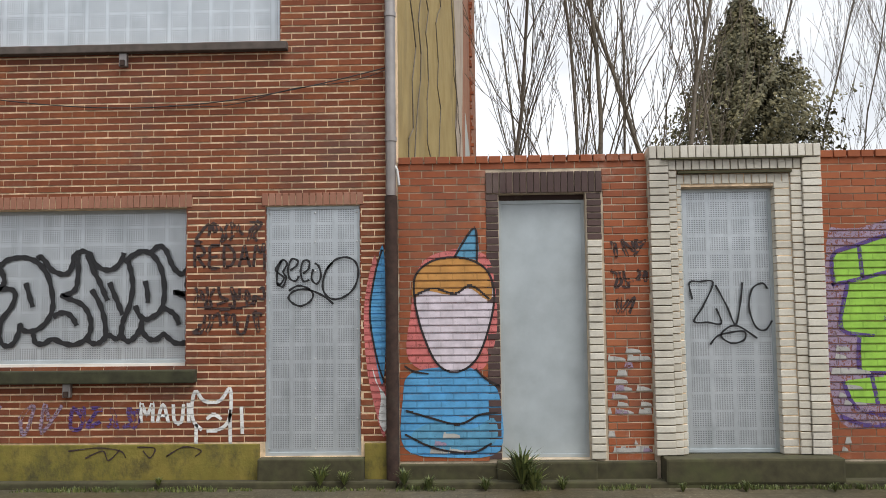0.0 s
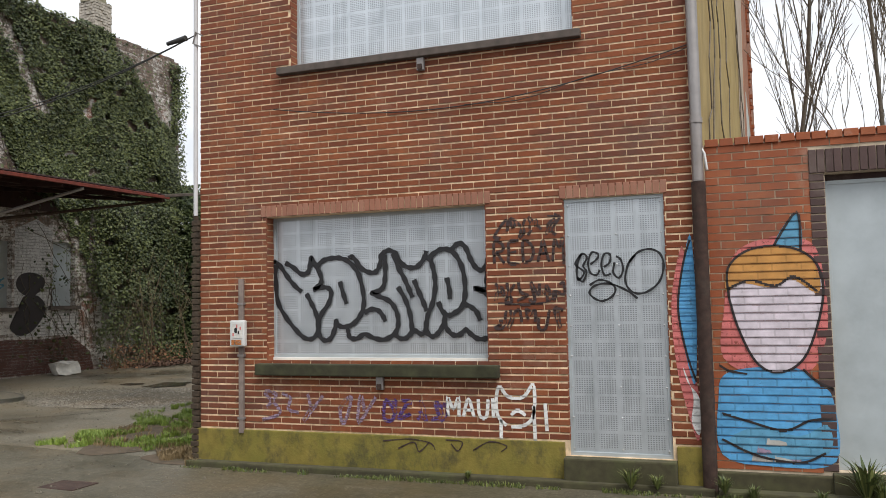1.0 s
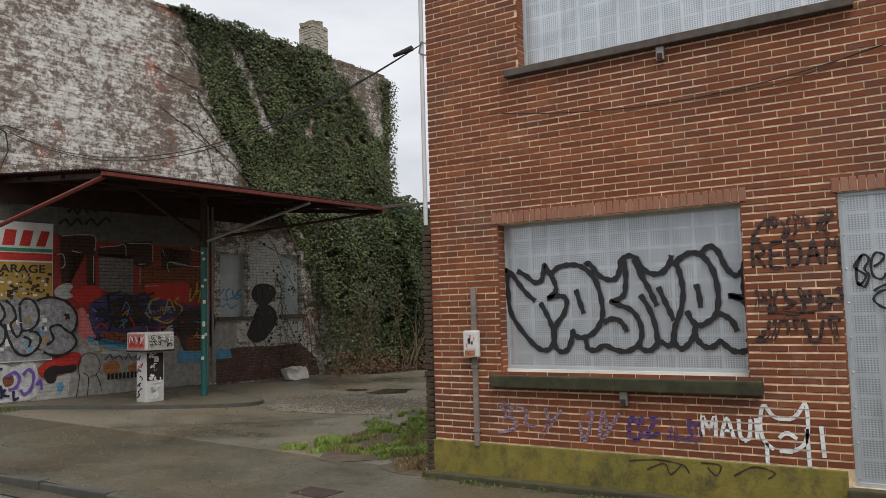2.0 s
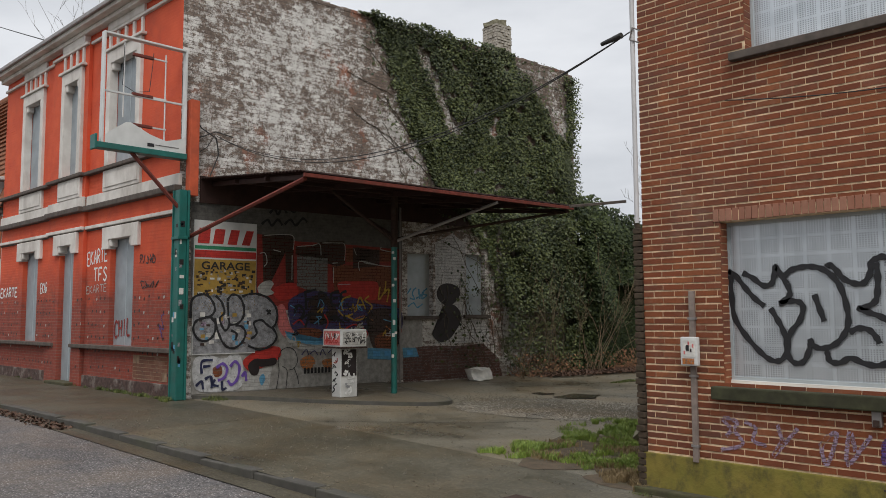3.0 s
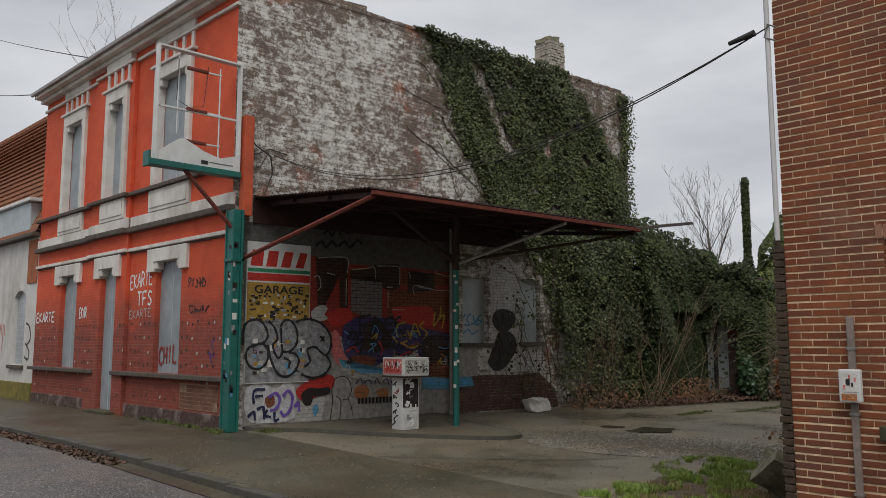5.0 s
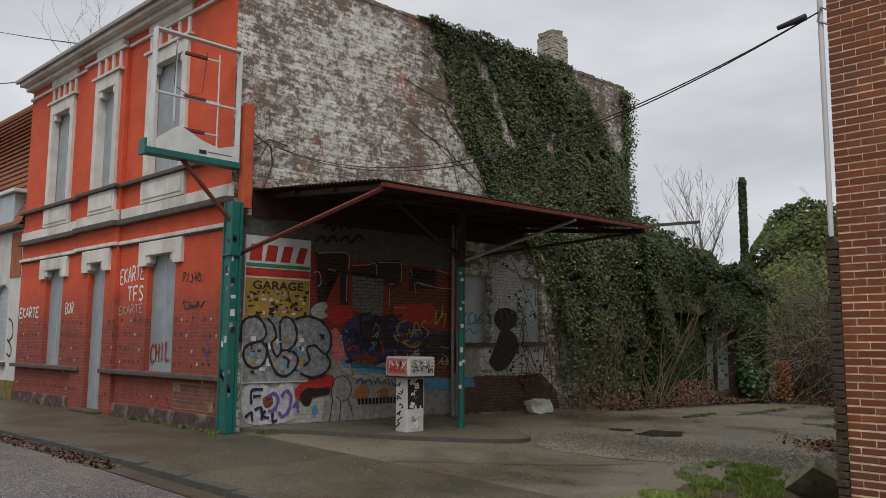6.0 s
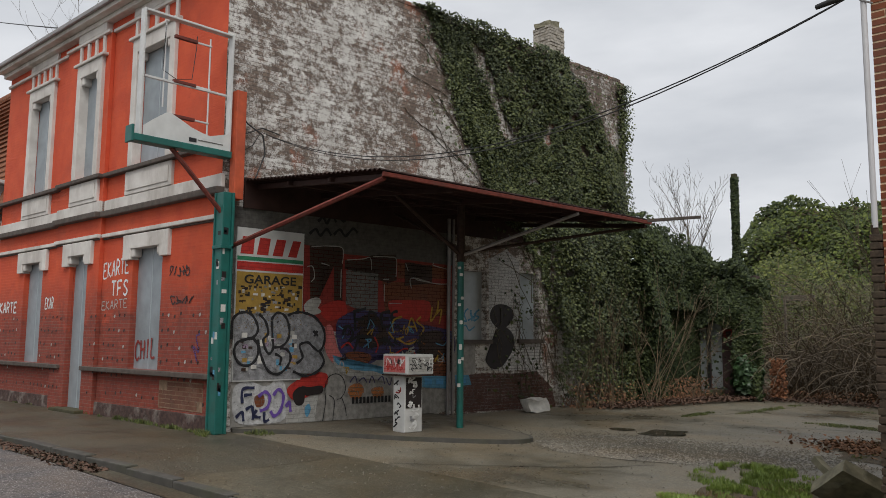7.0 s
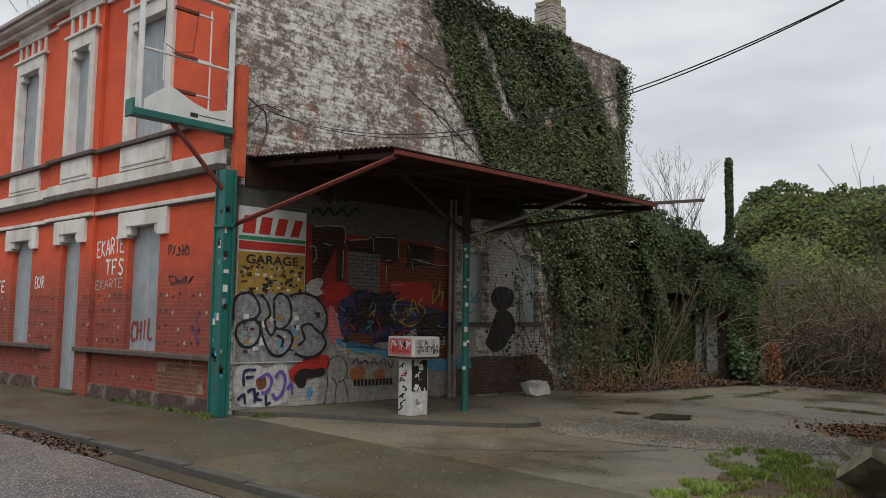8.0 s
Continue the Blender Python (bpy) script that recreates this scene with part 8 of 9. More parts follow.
def pole_ivy(rnd):
    z = rnd.uniform(3.0, 6.85)
    a = rnd.uniform(0, 6.283)
    r = 0.10 + 0.03 * rnd.random() + (0.5 * max(0, (4.4 - z)) / 1.6) * rnd.random()
    return (-14.38 + math.cos(a) * r, 25.0 + math.sin(a) * r, z), (math.cos(a), math.sin(a), 0.3)


pole = thing("ivy_pole", (-14.38, 25.0, 0.0), "square pole overgrown with ivy", "pole")
part_box("pole", (-14.46, -14.30, 24.92, 25.08, -0.1, 6.97), M_STONE, pole, bevel=0.02)
cloud_of_leaves("ivy_sleeve", pole, [pole_ivy(ri) for _ in range(2600)], 0.085, M_LAUREL, ri)

# shrub by the outbuilding door
mound("laurel_shrub", "low glossy green shrub beside the outbuilding", lambda r: ((lambda a, b, q: ((-12.2 + math.cos(a) * math.cos(b) * (0.36 + 0.16 * math.sin(3 * a)) * q, 20.25 + math.sin(a) * math.cos(b) * 0.36 * q, 0.78 + math.sin(b) * 0.55 * q), (math.cos(a), math.sin(a), 0.6)))(r.uniform(0, 6.283), r.uniform(-1.0, 1.57), r.random() ** 0.4)), 1100, 0.14, M_SHRUB, 13, "shrub")


# far hillside of climbers
def bank_top(x):
    return 7.95 + 0.5 * math.exp(-((x + 18.0) / 1.4) ** 2) + 0.3 * noise.noise(Vector((x * 0.5, 0, 2))) + 0.3 * noise.noise(Vector((x * 1.3, 0, 9))) - 2.2 * max(0, -19.2 - x) ** 1.1


def far_hill(rnd):
    x = rnd.uniform(-26, 16)
    t = rnd.random() ** 0.7
    top = bank_top(x)
    top = max(2.5, top)
    z = 1.0 + (top - 1.0) * t
    y = 33 + 5.5 * t + 0.9 * noise.noise(Vector((x * 0.5, z * 0.7, 0))) + rnd.uniform(0, 0.5)
    return (x, y, z), (0, -1, 0.9)


mound("climber_bank", "tall bank of bright green climbers", far_hill, 70000, 0.17, M_BRIGHT, 14, "bank")
bm = bmesh.new()
bv = [[bm.verts.new((x, 33.6 + 5.5 * t, 0.1 + max(1.2, bank_top(x) - 0.5) * t)) for t in (0, 0.3, 0.6, 1.0)] for x in range(-26, 17)]
for i in range(len(bv) - 1):
    for j in range(3):
        bm.faces.new([bv[i][j], bv[i + 1][j], bv[i + 1][j + 1], bv[i][j + 1]])
tagged(part("bank_core", bm, M_EARTH, None, "dark earth bank under the climbers"), category="bank", kind="structure")


def mid_green(rnd):
    x = rnd.uniform(-15.5, -3)
    y = rnd.uniform(25.5, 29.5)
    h = 2.5 + 0.8 * noise.noise(Vector((x * 0.5, y * 0.5, 0))) + 1.9 * math.exp(-((x + 13.4) / 1.9) ** 2)
    z = h * rnd.random() ** 0.45
    return (x, y, z), (0, -1, 1)


mound("mixed_hedge", "yellowish green hedge behind the brambles", mid_green, 17000, 0.12, leaf("yellowish_leaf", (0.035, 0.048, 0.010), (0.15, 0.165, 0.032), 0.6, 0.3), 15)

M_SCRUB = leaf("dull_bramble_leaf", (0.035, 0.034, 0.012), (0.11, 0.10, 0.038), 0.7)
M_TANSTEM = plain("tan_shrub_stem", (0.17, 0.125, 0.075), 0.9, vary=0.4, scale=20, bump=0)
M_STEM = plain("dark_stem", (0.10, 0.075, 0.05), 0.9, vary=0.4, scale=20, bump=0)
# brambles and bare bushes
br = Rods()
br2 = Rods()
for k in range(2800):
    x, y = ri.uniform(-12.3, -2.5), ri.uniform(21.8, 25.5)
    p = Vector((x, y, 0.1))
    d = Vector((ri.uniform(-0.7, 0.7), ri.uniform(-0.7, 0.3), ri.uniform(0.6, 1.6 if k % 3 else 4.0))).normalized()
    length = ri.uniform(1.6, 4.6)
    r = ri.uniform(0.008, 0.02)
    for i in range(7):
        d = (d + Vector((ri.uniform(-0.25, 0.25), ri.uniform(-0.25, 0.2), -0.16 - 0.03 * i))).normalized()
        q = p + d * length / 7
        if q.z < 0.05:
            break
        (br if k % 3 else br2).rod(p, q, r, r * 0.85, 3)
        p, r = q, r * 0.86
tagged(br.made("brambles", M_TWIG, None, "tangle of leafless brambles at the yard's end"), category="brambles", kind="stuff")
tagged(br2.made("dry_canes", M_TWIG2, None, "straw-coloured dead canes among the brambles"), category="brambles", kind="stuff")
mound("bramble_leaves", "thin dull leaves among the brambles", lambda r: ((r.uniform(-12.8, -2.5), r.uniform(22.6, 26.2), 0.1 + 3.2 * r.random() ** 0.5), (0, -1, 0.6)), 6000, 0.08, M_SCRUB, 16, "brambles")
mound("leaf_litter", "rust-brown leaf litter below the bushes", lambda r: ((r.uniform(-13.6, -3.5), 21.2 + r.random() ** 2 * 3.2, 0.19 * min(1, max(0, 0.5)) + 0.05 + 0.25 * r.random() ** 2), (0, 0, 1)), 9000, 0.06, M_LITTER, 17, "leaves")

for k, (x, y, h, n) in enumerate(((-13.1, 15.6, 2.4, 13), (-12.95, 16.9, 2.9, 16), (-12.8, 18.4, 2.6, 6), (-13.3, 14.7, 1.8, 10))):
    b = thing("bare_shrub", (x, y, 0.19), "leafless upright shrub against the ivy", "shrub", "shrubs by the gable")
    rr = Rods()
    for j in range(n):
        p = Vector((x + ri.uniform(-0.25, 0.25), y + ri.uniform(-0.35, 0.35), 0.17))
        d = Vector((ri.uniform(-0.3, 0.5), ri.uniform(-0.7, 0.7), 1)).normalized()
        r = ri.uniform(0.006, 0.013)
        for i in range(8):
            d = (d + Vector((ri.uniform(-0.24, 0.24), ri.uniform(-0.24, 0.24), 0.02))).normalized()
            q = p + d * h * ri.uniform(0.08, 0.15)
            rr.rod(p, q, r, r * 0.85, 4)
            if i > 2:
                e = (d + Vector((ri.uniform(-0.8, 0.8), ri.uniform(-0.8, 0.8), 0.1))).normalized()
                rr.rod(q, q + e * h * 0.16, r * 0.45, 0.004, 3)
                rr.rod(q + e * h * 0.1, q + e * h * 0.1 + (e + Vector((0, ri.uniform(-0.6, 0.6), 0.6))).normalized() * h * 0.1, r * 0.3, 0.003, 3)
            p, r = q, r * 0.85
    tagged(rr.made("crown", M_TANSTEM, b), kind="stuff")
mound("low_scrub", "dead stalks and leaves at the gable's foot", lambda r: ((lambda y: (-13.9 + (y - 14) * 0.06 + r.uniform(0.1, 1.1) * r.random(), y, 0.2 + 0.5 * r.random() ** 2))(r.uniform(14.6, 21.0)), (1, 0, 1)), 3800, 0.05, M_LITTER, 18, "scrub")

# thin bush at the corner of the yard
rb = thing("bare_bush", (-6.7, 14.2, 0.03), "thin leafless bush at the yard edge", "bush")
rr = Rods()
for j in range(26):
    p = Vector((-6.6 + ri.uniform(-0.5, 0.9), 14.2 + ri.uniform(-0.8, 0.8), 0.0))
    d = Vector((ri.uniform(-0.55, 0.35), ri.uniform(-0.5, 0.5), 1)).normalized()
    r = ri.uniform(0.01, 0.024)
    for i in range(9):
        d = (d + Vector((ri.uniform(-0.18, 0.15), ri.uniform(-0.16, 0.16), 0.03))).normalized()
        q = p + d * ri.uniform(0.3, 0.62)
        rr.rod(p, q, r, r * 0.84, 4)
        if i > 1:
            for _ in range(2):
                e = (d + Vector((ri.uniform(-0.9, 0.7), ri.uniform(-0.8, 0.8), 0.1))).normalized()
                rr.rod(q, q + e * 0.55, r * 0.45, 0.003, 3)
        p, r = q, r * 0.84
tagged(rr.made("crown", M_STEM, rb), kind="stuff")

bare_tree("bare_tree", (-20.3, 34.0, 0.1), 6.6, 91, "bare tree standing beyond the outbuilding", 0.4, 0.10, forks=6)
bare_tree("bare_tree", (-42.0, 16.0, 0.1), 12.0, 93, "bare tree behind the white cottage", 0.4, 0.12, forks=6)

# far pylon
py = thing("pylon", (-63, 255, 0), "distant lattice power pylon", "pylon")
rr = Rods()
for s in (-1, 1):
    rr.rod(Vector((-63 + s * 3.5, 255, 0)), Vector((-63 + s * 0.8, 255, 38)), 0.25, 0.2, 4)
for i in range(9):
    z, w_ = i * 4.2, 3.5 - 2.7 * i / 9
    rr.rod(Vector((-63 - w_, 255, z)), Vector((-63 + w_ * 0.8, 255, z + 4.2)), 0.14, 0.14, 3)
    rr.rod(Vector((-63 + w_, 255, z)), Vector((-63 - w_ * 0.8, 255, z + 4.2)), 0.14, 0.14, 3)
for z, w_ in ((33, 6), (38, 5)):
    rr.rod(Vector((-63 - w_, 255, z)), Vector((-63 + w_, 255, z)), 0.2, 0.2, 3)
rr.made("lattice", M_ZINC, py)

# wires over the street and far behind
for nm, a, b, sg in (("street_wire", (-20.3, 6.25, 7.86), (-78.8, 16.2, 28.6), 0.2), ("street_wire", (-23.9, 6.2, 7.84), (-78.6, 16.8, 23.3), 0.2), ("street_wire", (-63, 255, 38), (-5, 60, 12.0), 1.2), ("street_wire", (-63, 255, 33), (-12, 70, 12.0), 1.2)):
    a, b = Vector(a), Vector(b)
    tagged(part_tube(nm, [a.lerp(b, s / 16) - Vector((0, 0, sg * 4 * s / 16 * (1 - s / 16))) for s in range(17)], 0.014, M_CABLE), "thin dark overhead wire against the sky", "wire")


# ---- kerb, gutter, cracks, grass, rubble ----
def kerb_row():
    bm = bmesh.new()
    bm_box(bm, -0.495, 0.495, -0.07, 0.07, -0.16, 0.0, 0.012)
    me = mesh_of("kerb_stone", bm, M_KERB)
    root = thing("kerb", (-20, 4.52, 0), "row of worn grey kerb stones", "kerb", kind="structure")
    for i in range(64):
        x = -44 + i
        ob = new("kerb_stone", me)
        ob.parent = root
        ob.matrix_parent_inverse = root.matrix_world.inverted()
        ob.matrix_basis = pose(x, 4.52 + kerb_slant(x) + ri.uniform(-0.008, 0.008), ground_z(x) + 0.004 + ri.uniform(-0.006, 0.004), 0, ri.uniform(-0.4, 0.4), (1.7 if x < -5 else 0.0) + ri.uniform(-0.4, 0.4))


kerb_row()
sheet("gutter", -60, 30, 4.19, 4.46, -0.075, M_TARMAC, "concrete gutter strip beside the kerb", 90, 2, slant=(1.0, 1.0))
mound("kerb_leaves", "brown leaf litter lying in the gutter", lambda r: ((lambda x: (x, 4.32 + kerb_slant(x) + r.gauss(0, 0.09), ground_z(x) - 0.07 + 0.02 * r.random()))(-36 + 23.2 * r.random()), (0, 0, 1)), 5000, 0.05, M_KERBLEAF, 19, "leaves")

for k, pts in enumerate(([(-12.9, 13.2), (-11.7, 14.7), (-11.0, 16.7), (-10.7, 20.1), (-10.5, 21.8)], [(-13.4, 13.0), (-11.0, 13.9), (-8.8, 15.4), (-6.0, 16.0)], [(-12.8, 18.6), (-10.0, 19.4), (-7.0, 19.7)], [(-10.8, 7.0), (-9.4, 8.6), (-8.9, 9.5)])):
    bm = bmesh.new()
    bm_stroke(bm, [(x + ri.uniform(-0.1, 0.1), y) for x, y in pts], 0.02, lambda u, v: Vector((u + 0.05 * noise.noise(Vector((u * 3, v * 3, 0))), v, ground_z(u) + 0.004)), 10)
    tagged(part("yard_joint", bm, M_JOINT, None, "dark open joint between concrete slabs"), category="joint", kind="structure")
for x, y, rx_, ry_ in ((-10.35, 12.5, 0.42, 0.5), (-11.0, 12.35, 0.22, 0.2)):
    bm = bmesh.new()
    f = [bm.verts.new((x + rx_ * math.cos(a) * (1 + 0.4 * noise.noise(Vector((math.cos(a) * 2, math.sin(a) * 2, x)))), y + ry_ * math.sin(a) * (1 + 0.4 * noise.noise(Vector((math.cos(a) * 2, math.sin(a) * 2, y)))), ground_z(x) + 0.002)) for a in [i * 6.2832 / 28 for i in range(28)]]
    bm.faces.new(f)
    tagged(part("puddle", bm, M_PUDDLE, None, "shallow dark puddle on the concrete"), category="puddle", kind="structure")
bm = bmesh.new()
bm_box(bm, -6.15, -5.75, 5.55, 5.85, 0.0, 0.016, 0.004)
tagged(part("drain_cover", bm, M_IRON, None, "dark iron drain cover set in the pavement"), "dark iron drain cover set in the pavement", "drain cover")


bm = bmesh.new()
gp_ = curve_pts([(-11.0, 9.9), (-10.9, 11.2), (-9.6, 12.2), (-7.9, 12.6), (-6.9, 11.6), (-7.6, 10.6), (-9.0, 9.7), (-10.0, 9.5)], True, 5)
f = bm.faces.new([bm.verts.new((c.x + 0.35 * noise.noise(Vector((c.x * 3, c.y * 3, 1))), c.y + 0.35 * noise.noise(Vector((c.x * 3, c.y * 3, 7))), 0)) for c in gp_])
bmesh.ops.triangulate(bm, faces=[f])
for v in bm.verts:
    v.co.z = ground_z(v.co.x) + 0.001
tagged(part("gravel_patch", bm, M_GRAVEL, None, "strip of loose wet gravel across the yard"), category="gravel", kind="structure")


def grass_patch(name, label, centres, n, h, seed, material=None):
    rnd = random.Random(seed)
    verts, faces = [], []
    for _ in range(n):
        cx, cy, rx_, ry_ = rnd.choice(centres)
        a, q = rnd.uniform(0, 6.283), rnd.random() ** 0.6
        x, y = cx + rx_ * q * math.cos(a), cy + ry_ * q * math.sin(a)
        if noise.noise(Vector((x * 2.2, y * 2.2, seed))) + 0.4 * noise.noise(Vector((x * 7, y * 7, seed))) < (0.02 if n > 20000 else -0.12):
            continue
        z = ground_z(x) + 0.0
        hh = h * rnd.uniform(0.4, 1.3) * (1 - 0.5 * q)
        lean = Vector((rnd.uniform(-0.6, 0.6), rnd.uniform(-0.6, 0.6), 0)) * hh
        w_ = 0.003 + 0.004 * rnd.random()
        b = Vector((math.cos(a * 3), math.sin(a * 3), 0)) * w_
        p = Vector((x, y, z))
        i = len(verts)
        verts += [tuple(p - b), tuple(p + b), tuple(p + lean * 0.4 + Vector((0, 0, hh * 0.7)) + b * 0.7), tuple(p + lean * 0.4 + Vector((0, 0, hh * 0.7)) - b * 0.7), tuple(p + lean + Vector((0, 0, hh)))]
        faces += [(i, i + 1, i + 2, i + 3), (i + 3, i + 2, i + 4)]
    me = bpy.data.meshes.new(name)
    me.from_pydata(verts, [], faces)
    me.materials.append(material or M_GRASS)
    return tagged(new(name, me), label, "grass", kind="stuff")


grass_patch("grass", "patch of wet green grass in the yard", [(-7.2, 7.6, 0.75, 0.45), (-6.6, 8.3, 0.8, 0.8), (-6.1, 7.6, 0.55, 0.5), (-6.4, 9.3, 0.9, 0.8), (-7.2, 8.8, 0.5, 0.7), (-5.6, 9.0, 0.6, 1.2), (-7.5, 9.5, 0.8, 0.8), (-7.5, 7.5, 0.45, 0.55), (-7.8, 10.1, 0.5, 0.55)], 42000, 0.085, 3)
grass_patch("yard_grass", "thin grass along the concrete joints", [(-6.9, 12.4, 0.5, 0.5), (-8.6, 16.2, 0.8, 0.25), (-10.85, 18.4, 0.14, 1.9), (-11.3, 15.9, 0.12, 0.8), (-8.0, 19.6, 1.6, 0.15), (-7.3, 14.0, 0.4, 0.5)], 6500, 0.05, 4, M_WEED)
grass_patch("dry_grass", "bleached dry grass at the house corner", [(-5.65, 6.75, 0.28, 0.16), (-5.75, 7.1, 0.35, 0.25)], 2600, 0.11, 5, M_DRY)
grass_patch("wall_weeds", "low weeds along the foot of the red house", [(-24 + i * 0.95, 6.58, 0.5, 0.07) for i in range(11)] + [(-14.2, 6.5, 0.35, 0.12), (-27, 6.6, 2.5, 0.12), (-14.0, 7.2, 0.3, 0.2)], 4200, 0.08, 6, M_WEED)
grass_patch("moss_strip", "moss and weeds along the foot of the wall", [(-5 + i * 0.9, 6.64, 0.5, 0.05) for i in range(11)], 3600, 0.045, 7, M_WEED)


for k, (cx, cy, rx_, ry_) in enumerate(((-6.5, 8.4, 1.2, 1.4), (-5.7, 7.2, 0.55, 0.5), (-6.9, 12.6, 0.7, 0.7), (-7.2, 13.6, 0.9, 0.9))):
    bm = bmesh.new()
    bm.faces.new([bm.verts.new((cx + rx_ * math.cos(a) * (1 + 0.3 * noise.noise(Vector((math.cos(a) * 2, math.sin(a) * 2, k)))), cy + ry_ * math.sin(a) * (1 + 0.3 * noise.noise(Vector((math.cos(a) * 2, math.sin(a) * 2, k)))), 0)) for a in [i * 6.2832 / 40 for i in range(40)]])
    for v in bm.verts:
        v.co.z = ground_z(v.co.x) + 0.002 + 0.001 * (k % 2)
    bmesh.ops.triangulate(bm, faces=bm.faces[:])
    tagged(part("bare_soil", bm, M_EARTH, None, "dark bare soil around the grass"), category="soil", kind="structure")
# small stones and crumbs strewn over yard and pavement
rp = random.Random(12)
pv, pf = [], []
for i_ in range(11000):
    x, y = (rp.uniform(-13.5, -4.8), 4.7 + rp.random() ** 1.5 * 14) if i_ % 5 == 0 else (lambda t: (rp.gauss(-11.0 + 3.6 * t, 0.45), rp.gauss(10.6 + 0.8 * t, 0.55)))(rp.random())
    if x > -5.6 and y > 6.6:
        continue
    r = rp.uniform(0.004, 0.014)
    z = ground_z(x) + 0.002
    i = len(pv)
    pv += [(x - r, y - r * 0.6, z), (x + r, y - r * 0.4, z), (x + r * 0.6, y + r, z), (x - r * 0.5, y + r * 0.9, z), (x + r * 0.1, y, z + r * 1.1)]
    pf += [(i, i + 1, i + 4), (i + 1, i + 2, i + 4), (i + 2, i + 3, i + 4), (i + 3, i, i + 4)]
me = bpy.data.meshes.new("grit")
me.from_pydata(pv, [], pf)
me.materials.append(M_SLAB)
tagged(new("grit", me), "loose grit and crumbs on the wet ground", "grit", kind="stuff")


grass_patch("dry_grass", "straw-coloured blades among the green grass", [(-6.9, 7.9, 0.9, 0.7), (-6.3, 9.2, 1.0, 1.0), (-5.8, 7.6, 0.6, 0.6)], 8500, 0.08, 8, M_DRY)


def weed(at, size, seed, label="green weed tuft at the wall foot"):
    rnd = random.Random(seed)
    verts, faces = [], []
    for _ in range(80):
        a = rnd.uniform(0, 6.283)
        out = Vector((math.cos(a), math.sin(a), 0))
        side = Vector((-math.sin(a), math.cos(a), 0)) * size * rnd.uniform(0.015, 0.04)
        h, r = size * rnd.uniform(0.4, 1.0), size * rnd.uniform(0.2, 0.7)
        i = len(verts)
        p = Vector(at) + out * size * 0.05
        verts += [tuple(p - side * 0.4), tuple(p + side * 0.4), tuple(p + out * r * 0.5 + Vector((0, 0, h * 0.8)) + side), tuple(p + out * r * 0.5 + Vector((0, 0, h * 0.8)) - side), tuple(p + out * r + Vector((0, 0, h)))]
        faces += [(i, i + 1, i + 2, i + 3), (i + 3, i + 2, i + 4)]
    me = bpy.data.meshes.new("weed")
    me.from_pydata(verts, [], faces)
    me.materials.append(M_WEED)
    tagged(new("weed", me), label, "weed", "weeds along the wall")


for k, (x, y, s) in enumerate(((-1.25, 6.66, 0.17), (-1.05, 6.68, 0.12), (-0.55, 6.66, 0.14), (-0.35, 6.64, 0.12), (0.42, 6.68, 0.32), (0.52, 6.64, 0.22), (0.12, 6.62, 0.12), (0.75, 6.64, 0.12), (-2.6, 6.66, 0.08), (2.2, 6.55, 0.09), (2.9, 6.55, 0.08), (1.7, 6.56, 0.08))):
    weed((x, y, 0.0 if y < 6.65 else 0.04), s, 200 + k)

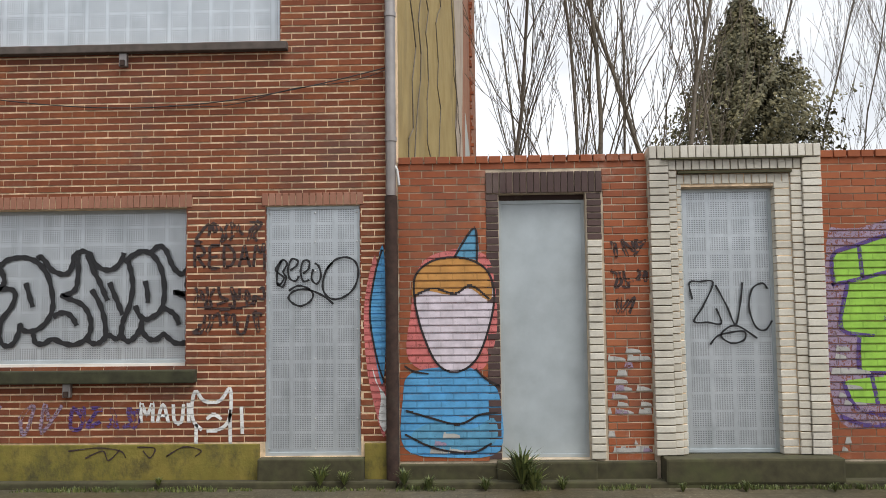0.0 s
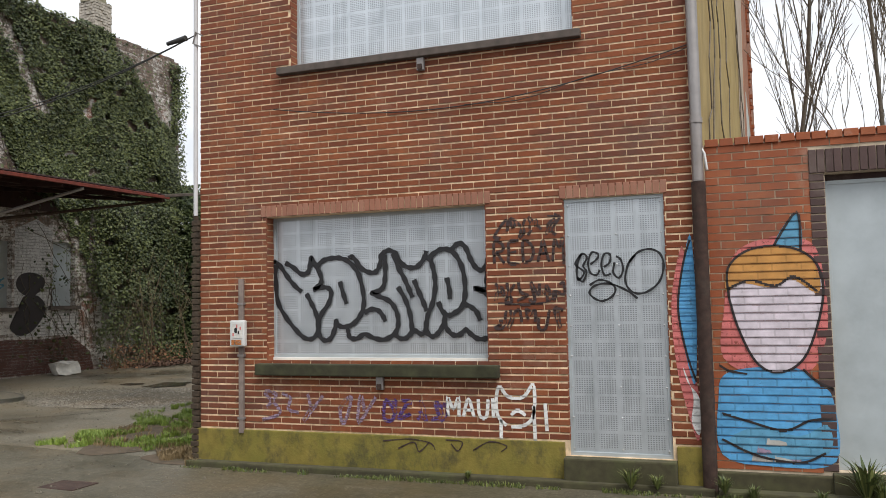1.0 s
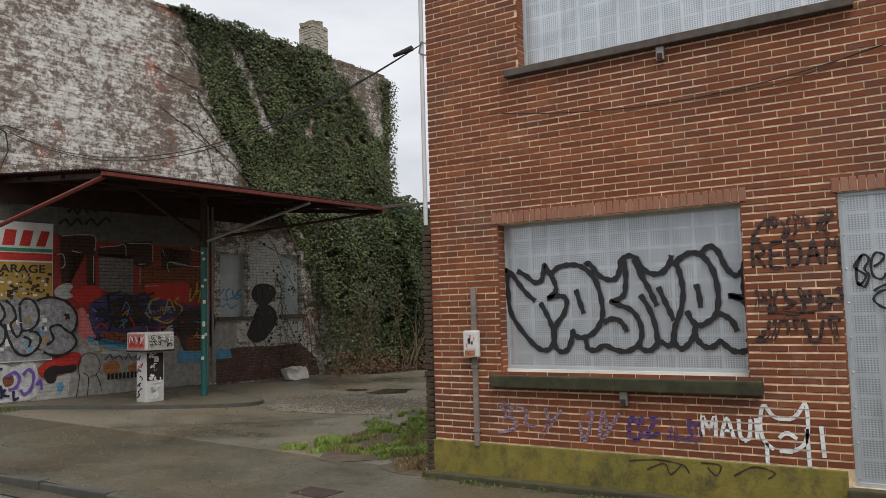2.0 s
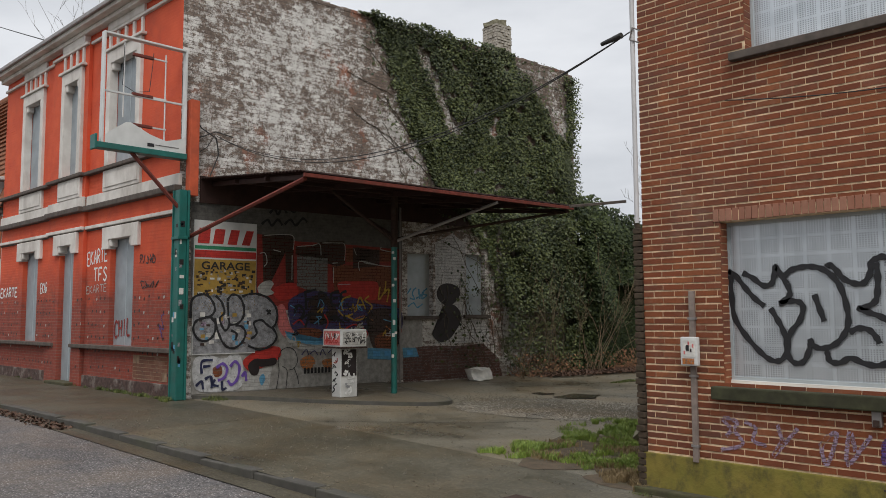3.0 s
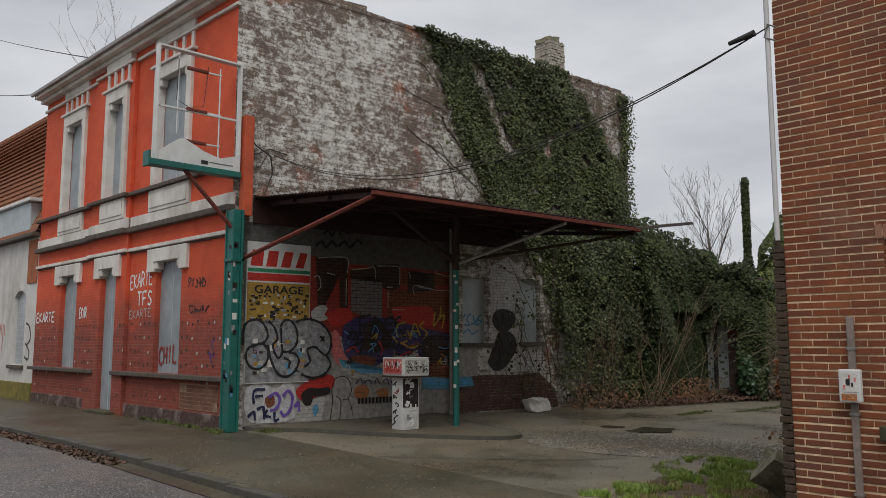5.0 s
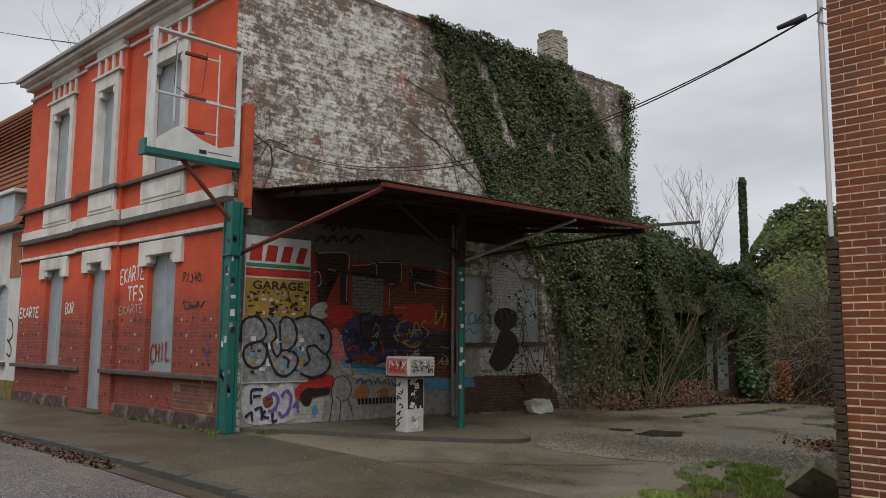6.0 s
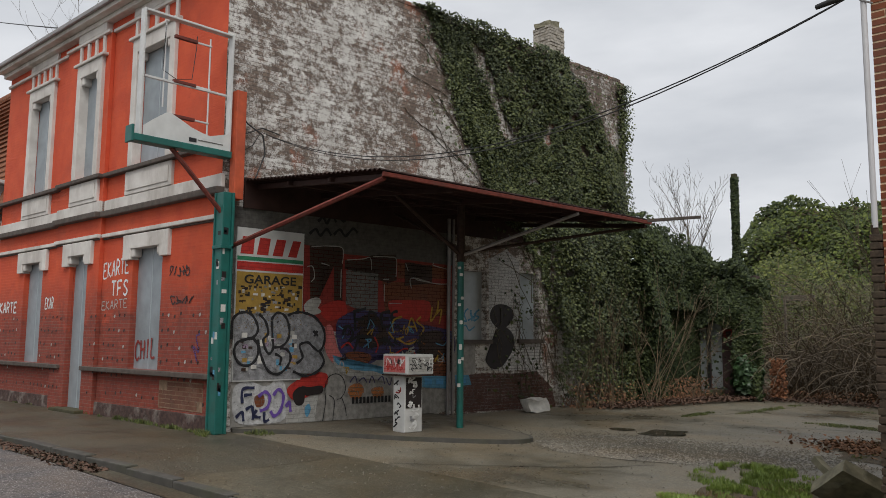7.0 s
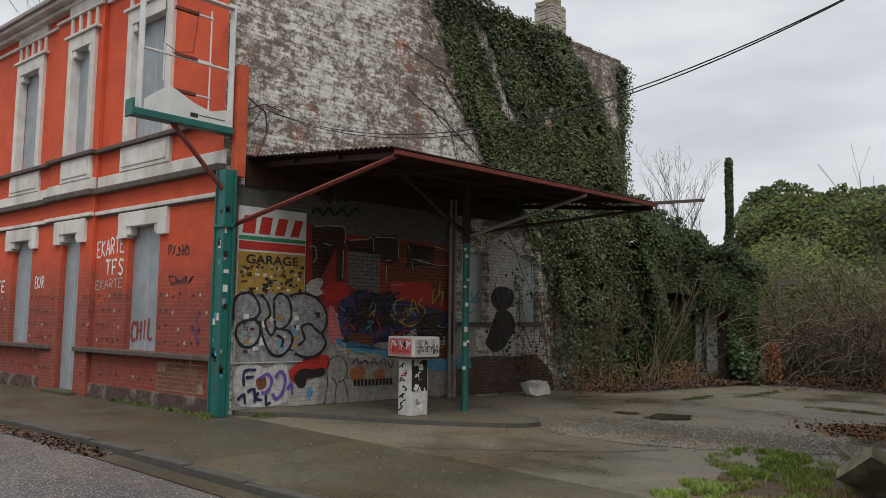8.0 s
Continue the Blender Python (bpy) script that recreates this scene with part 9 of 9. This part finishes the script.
# rubble by the corner of the brick house
for k, (x, y, sx, sy, sz, rz, tilt) in enumerate(((-6.24, 8.5, 0.46, 0.50, 0.13, 40, -38), (-6.72, 9.5, 0.09, 0.55, 0.09, 60, 33), (-6.55, 9.9, 0.55, 0.16, 0.05, 20, 4), (-6.05, 9.1, 0.35, 0.3, 0.12, -15, 12))):
    bm = bmesh.new()
    bm_box(bm, -sx / 2, sx / 2, -sy / 2, sy / 2, -sz / 2, sz / 2)
    bmesh.ops.subdivide_edges(bm, edges=bm.edges[:], cuts=3, use_grid_fill=True)
    for v in bm.verts:
        v.co += Vector((noise.noise(v.co * 5 + Vector((k, 0, 0))), noise.noise(v.co * 5 + Vector((0, k, 0))), noise.noise(v.co * 5 + Vector((0, 0, k))))) * 0.03
    bm.transform(pose(x, y, 0.5 * sz * math.cos(radians(tilt)) + 0.5 * sy * abs(math.sin(radians(tilt))) + ground_z(x) - 0.02 + (0.05 if k == 0 else 0), tilt, 28 if k == 0 else 0, rz))
    tagged(part("broken_slab", bm, M_MOSSBLOCK, None), "broken mossy concrete slab lying in the grass", "rubble", "rubble in the yard")
mound("rubble_leaves", "heap of brown leaves beside the rubble", lambda r: ((lambda x: (x, 13.5 + r.gauss(0, 0.42), ground_z(x) + 0.008 + 0.03 * r.random() ** 2))(-7.3 + r.gauss(0, 0.5)), (0, 0, 1)), 2200, 0.06, M_LITTER, 23, "leaves")
# pale rolled mattress-like block at the gable's foot
bm = bmesh.new()
bm_box(bm, -0.14, 0.14, -0.27, 0.27, 0, 0.25)
bmesh.ops.subdivide_edges(bm, edges=bm.edges[:], cuts=4, use_grid_fill=True)
for v in bm.verts:
    v.co += Vector((noise.noise(v.co * 4), noise.noise(v.co * 4 + Vector((9, 0, 0))), 0.8 * noise.noise(v.co * 4 + Vector((0, 9, 0))))) * 0.11
bm.transform(pose(-13.55, 13.35, 0.19, 0, -8, -4))
blk = tagged(part("concrete_block", bm, M_SCRIB, None, "", True), "pale scribbled block lying beside the gable", "block")

# litter under the ivy and a rust-coloured dry bush by the shrub
mound("hedge_litter", "brown leaf litter along the foot of the ivy", lambda r: ((lambda t: (-13.15 + 0.9 * t + r.gauss(0, 0.22), 15.2 + 5.2 * t + r.gauss(0, 0.15), 0.215 + 0.06 * r.random() ** 2))(r.random()), (0, 0, 1)), 5200, 0.06, M_KERBLEAF, 31, "leaves")
mound("yard_litter", "scattered dead leaves at the back of the yard", lambda r: ((lambda x: (x, 21.2 + r.gauss(0, 0.45), 0.15 + 0.07 * r.random()))(-12.4 + 7.0 * r.random()), (0, 0, 1)), 4200, 0.06, M_KERBLEAF, 32, "leaves")
mound("dry_bush", "small rust-brown dead bush", lambda r: ((lambda a, q, z: (-11.55 + math.cos(a) * 0.2 * q, 20.7 + math.sin(a) * 0.2 * q, z))(r.uniform(0, 6.283), r.random() ** 0.5, 0.25 + 0.95 * r.random()), (0, -1, 0.3)), 420, 0.07, M_RUSTLEAF, 33, "bush")
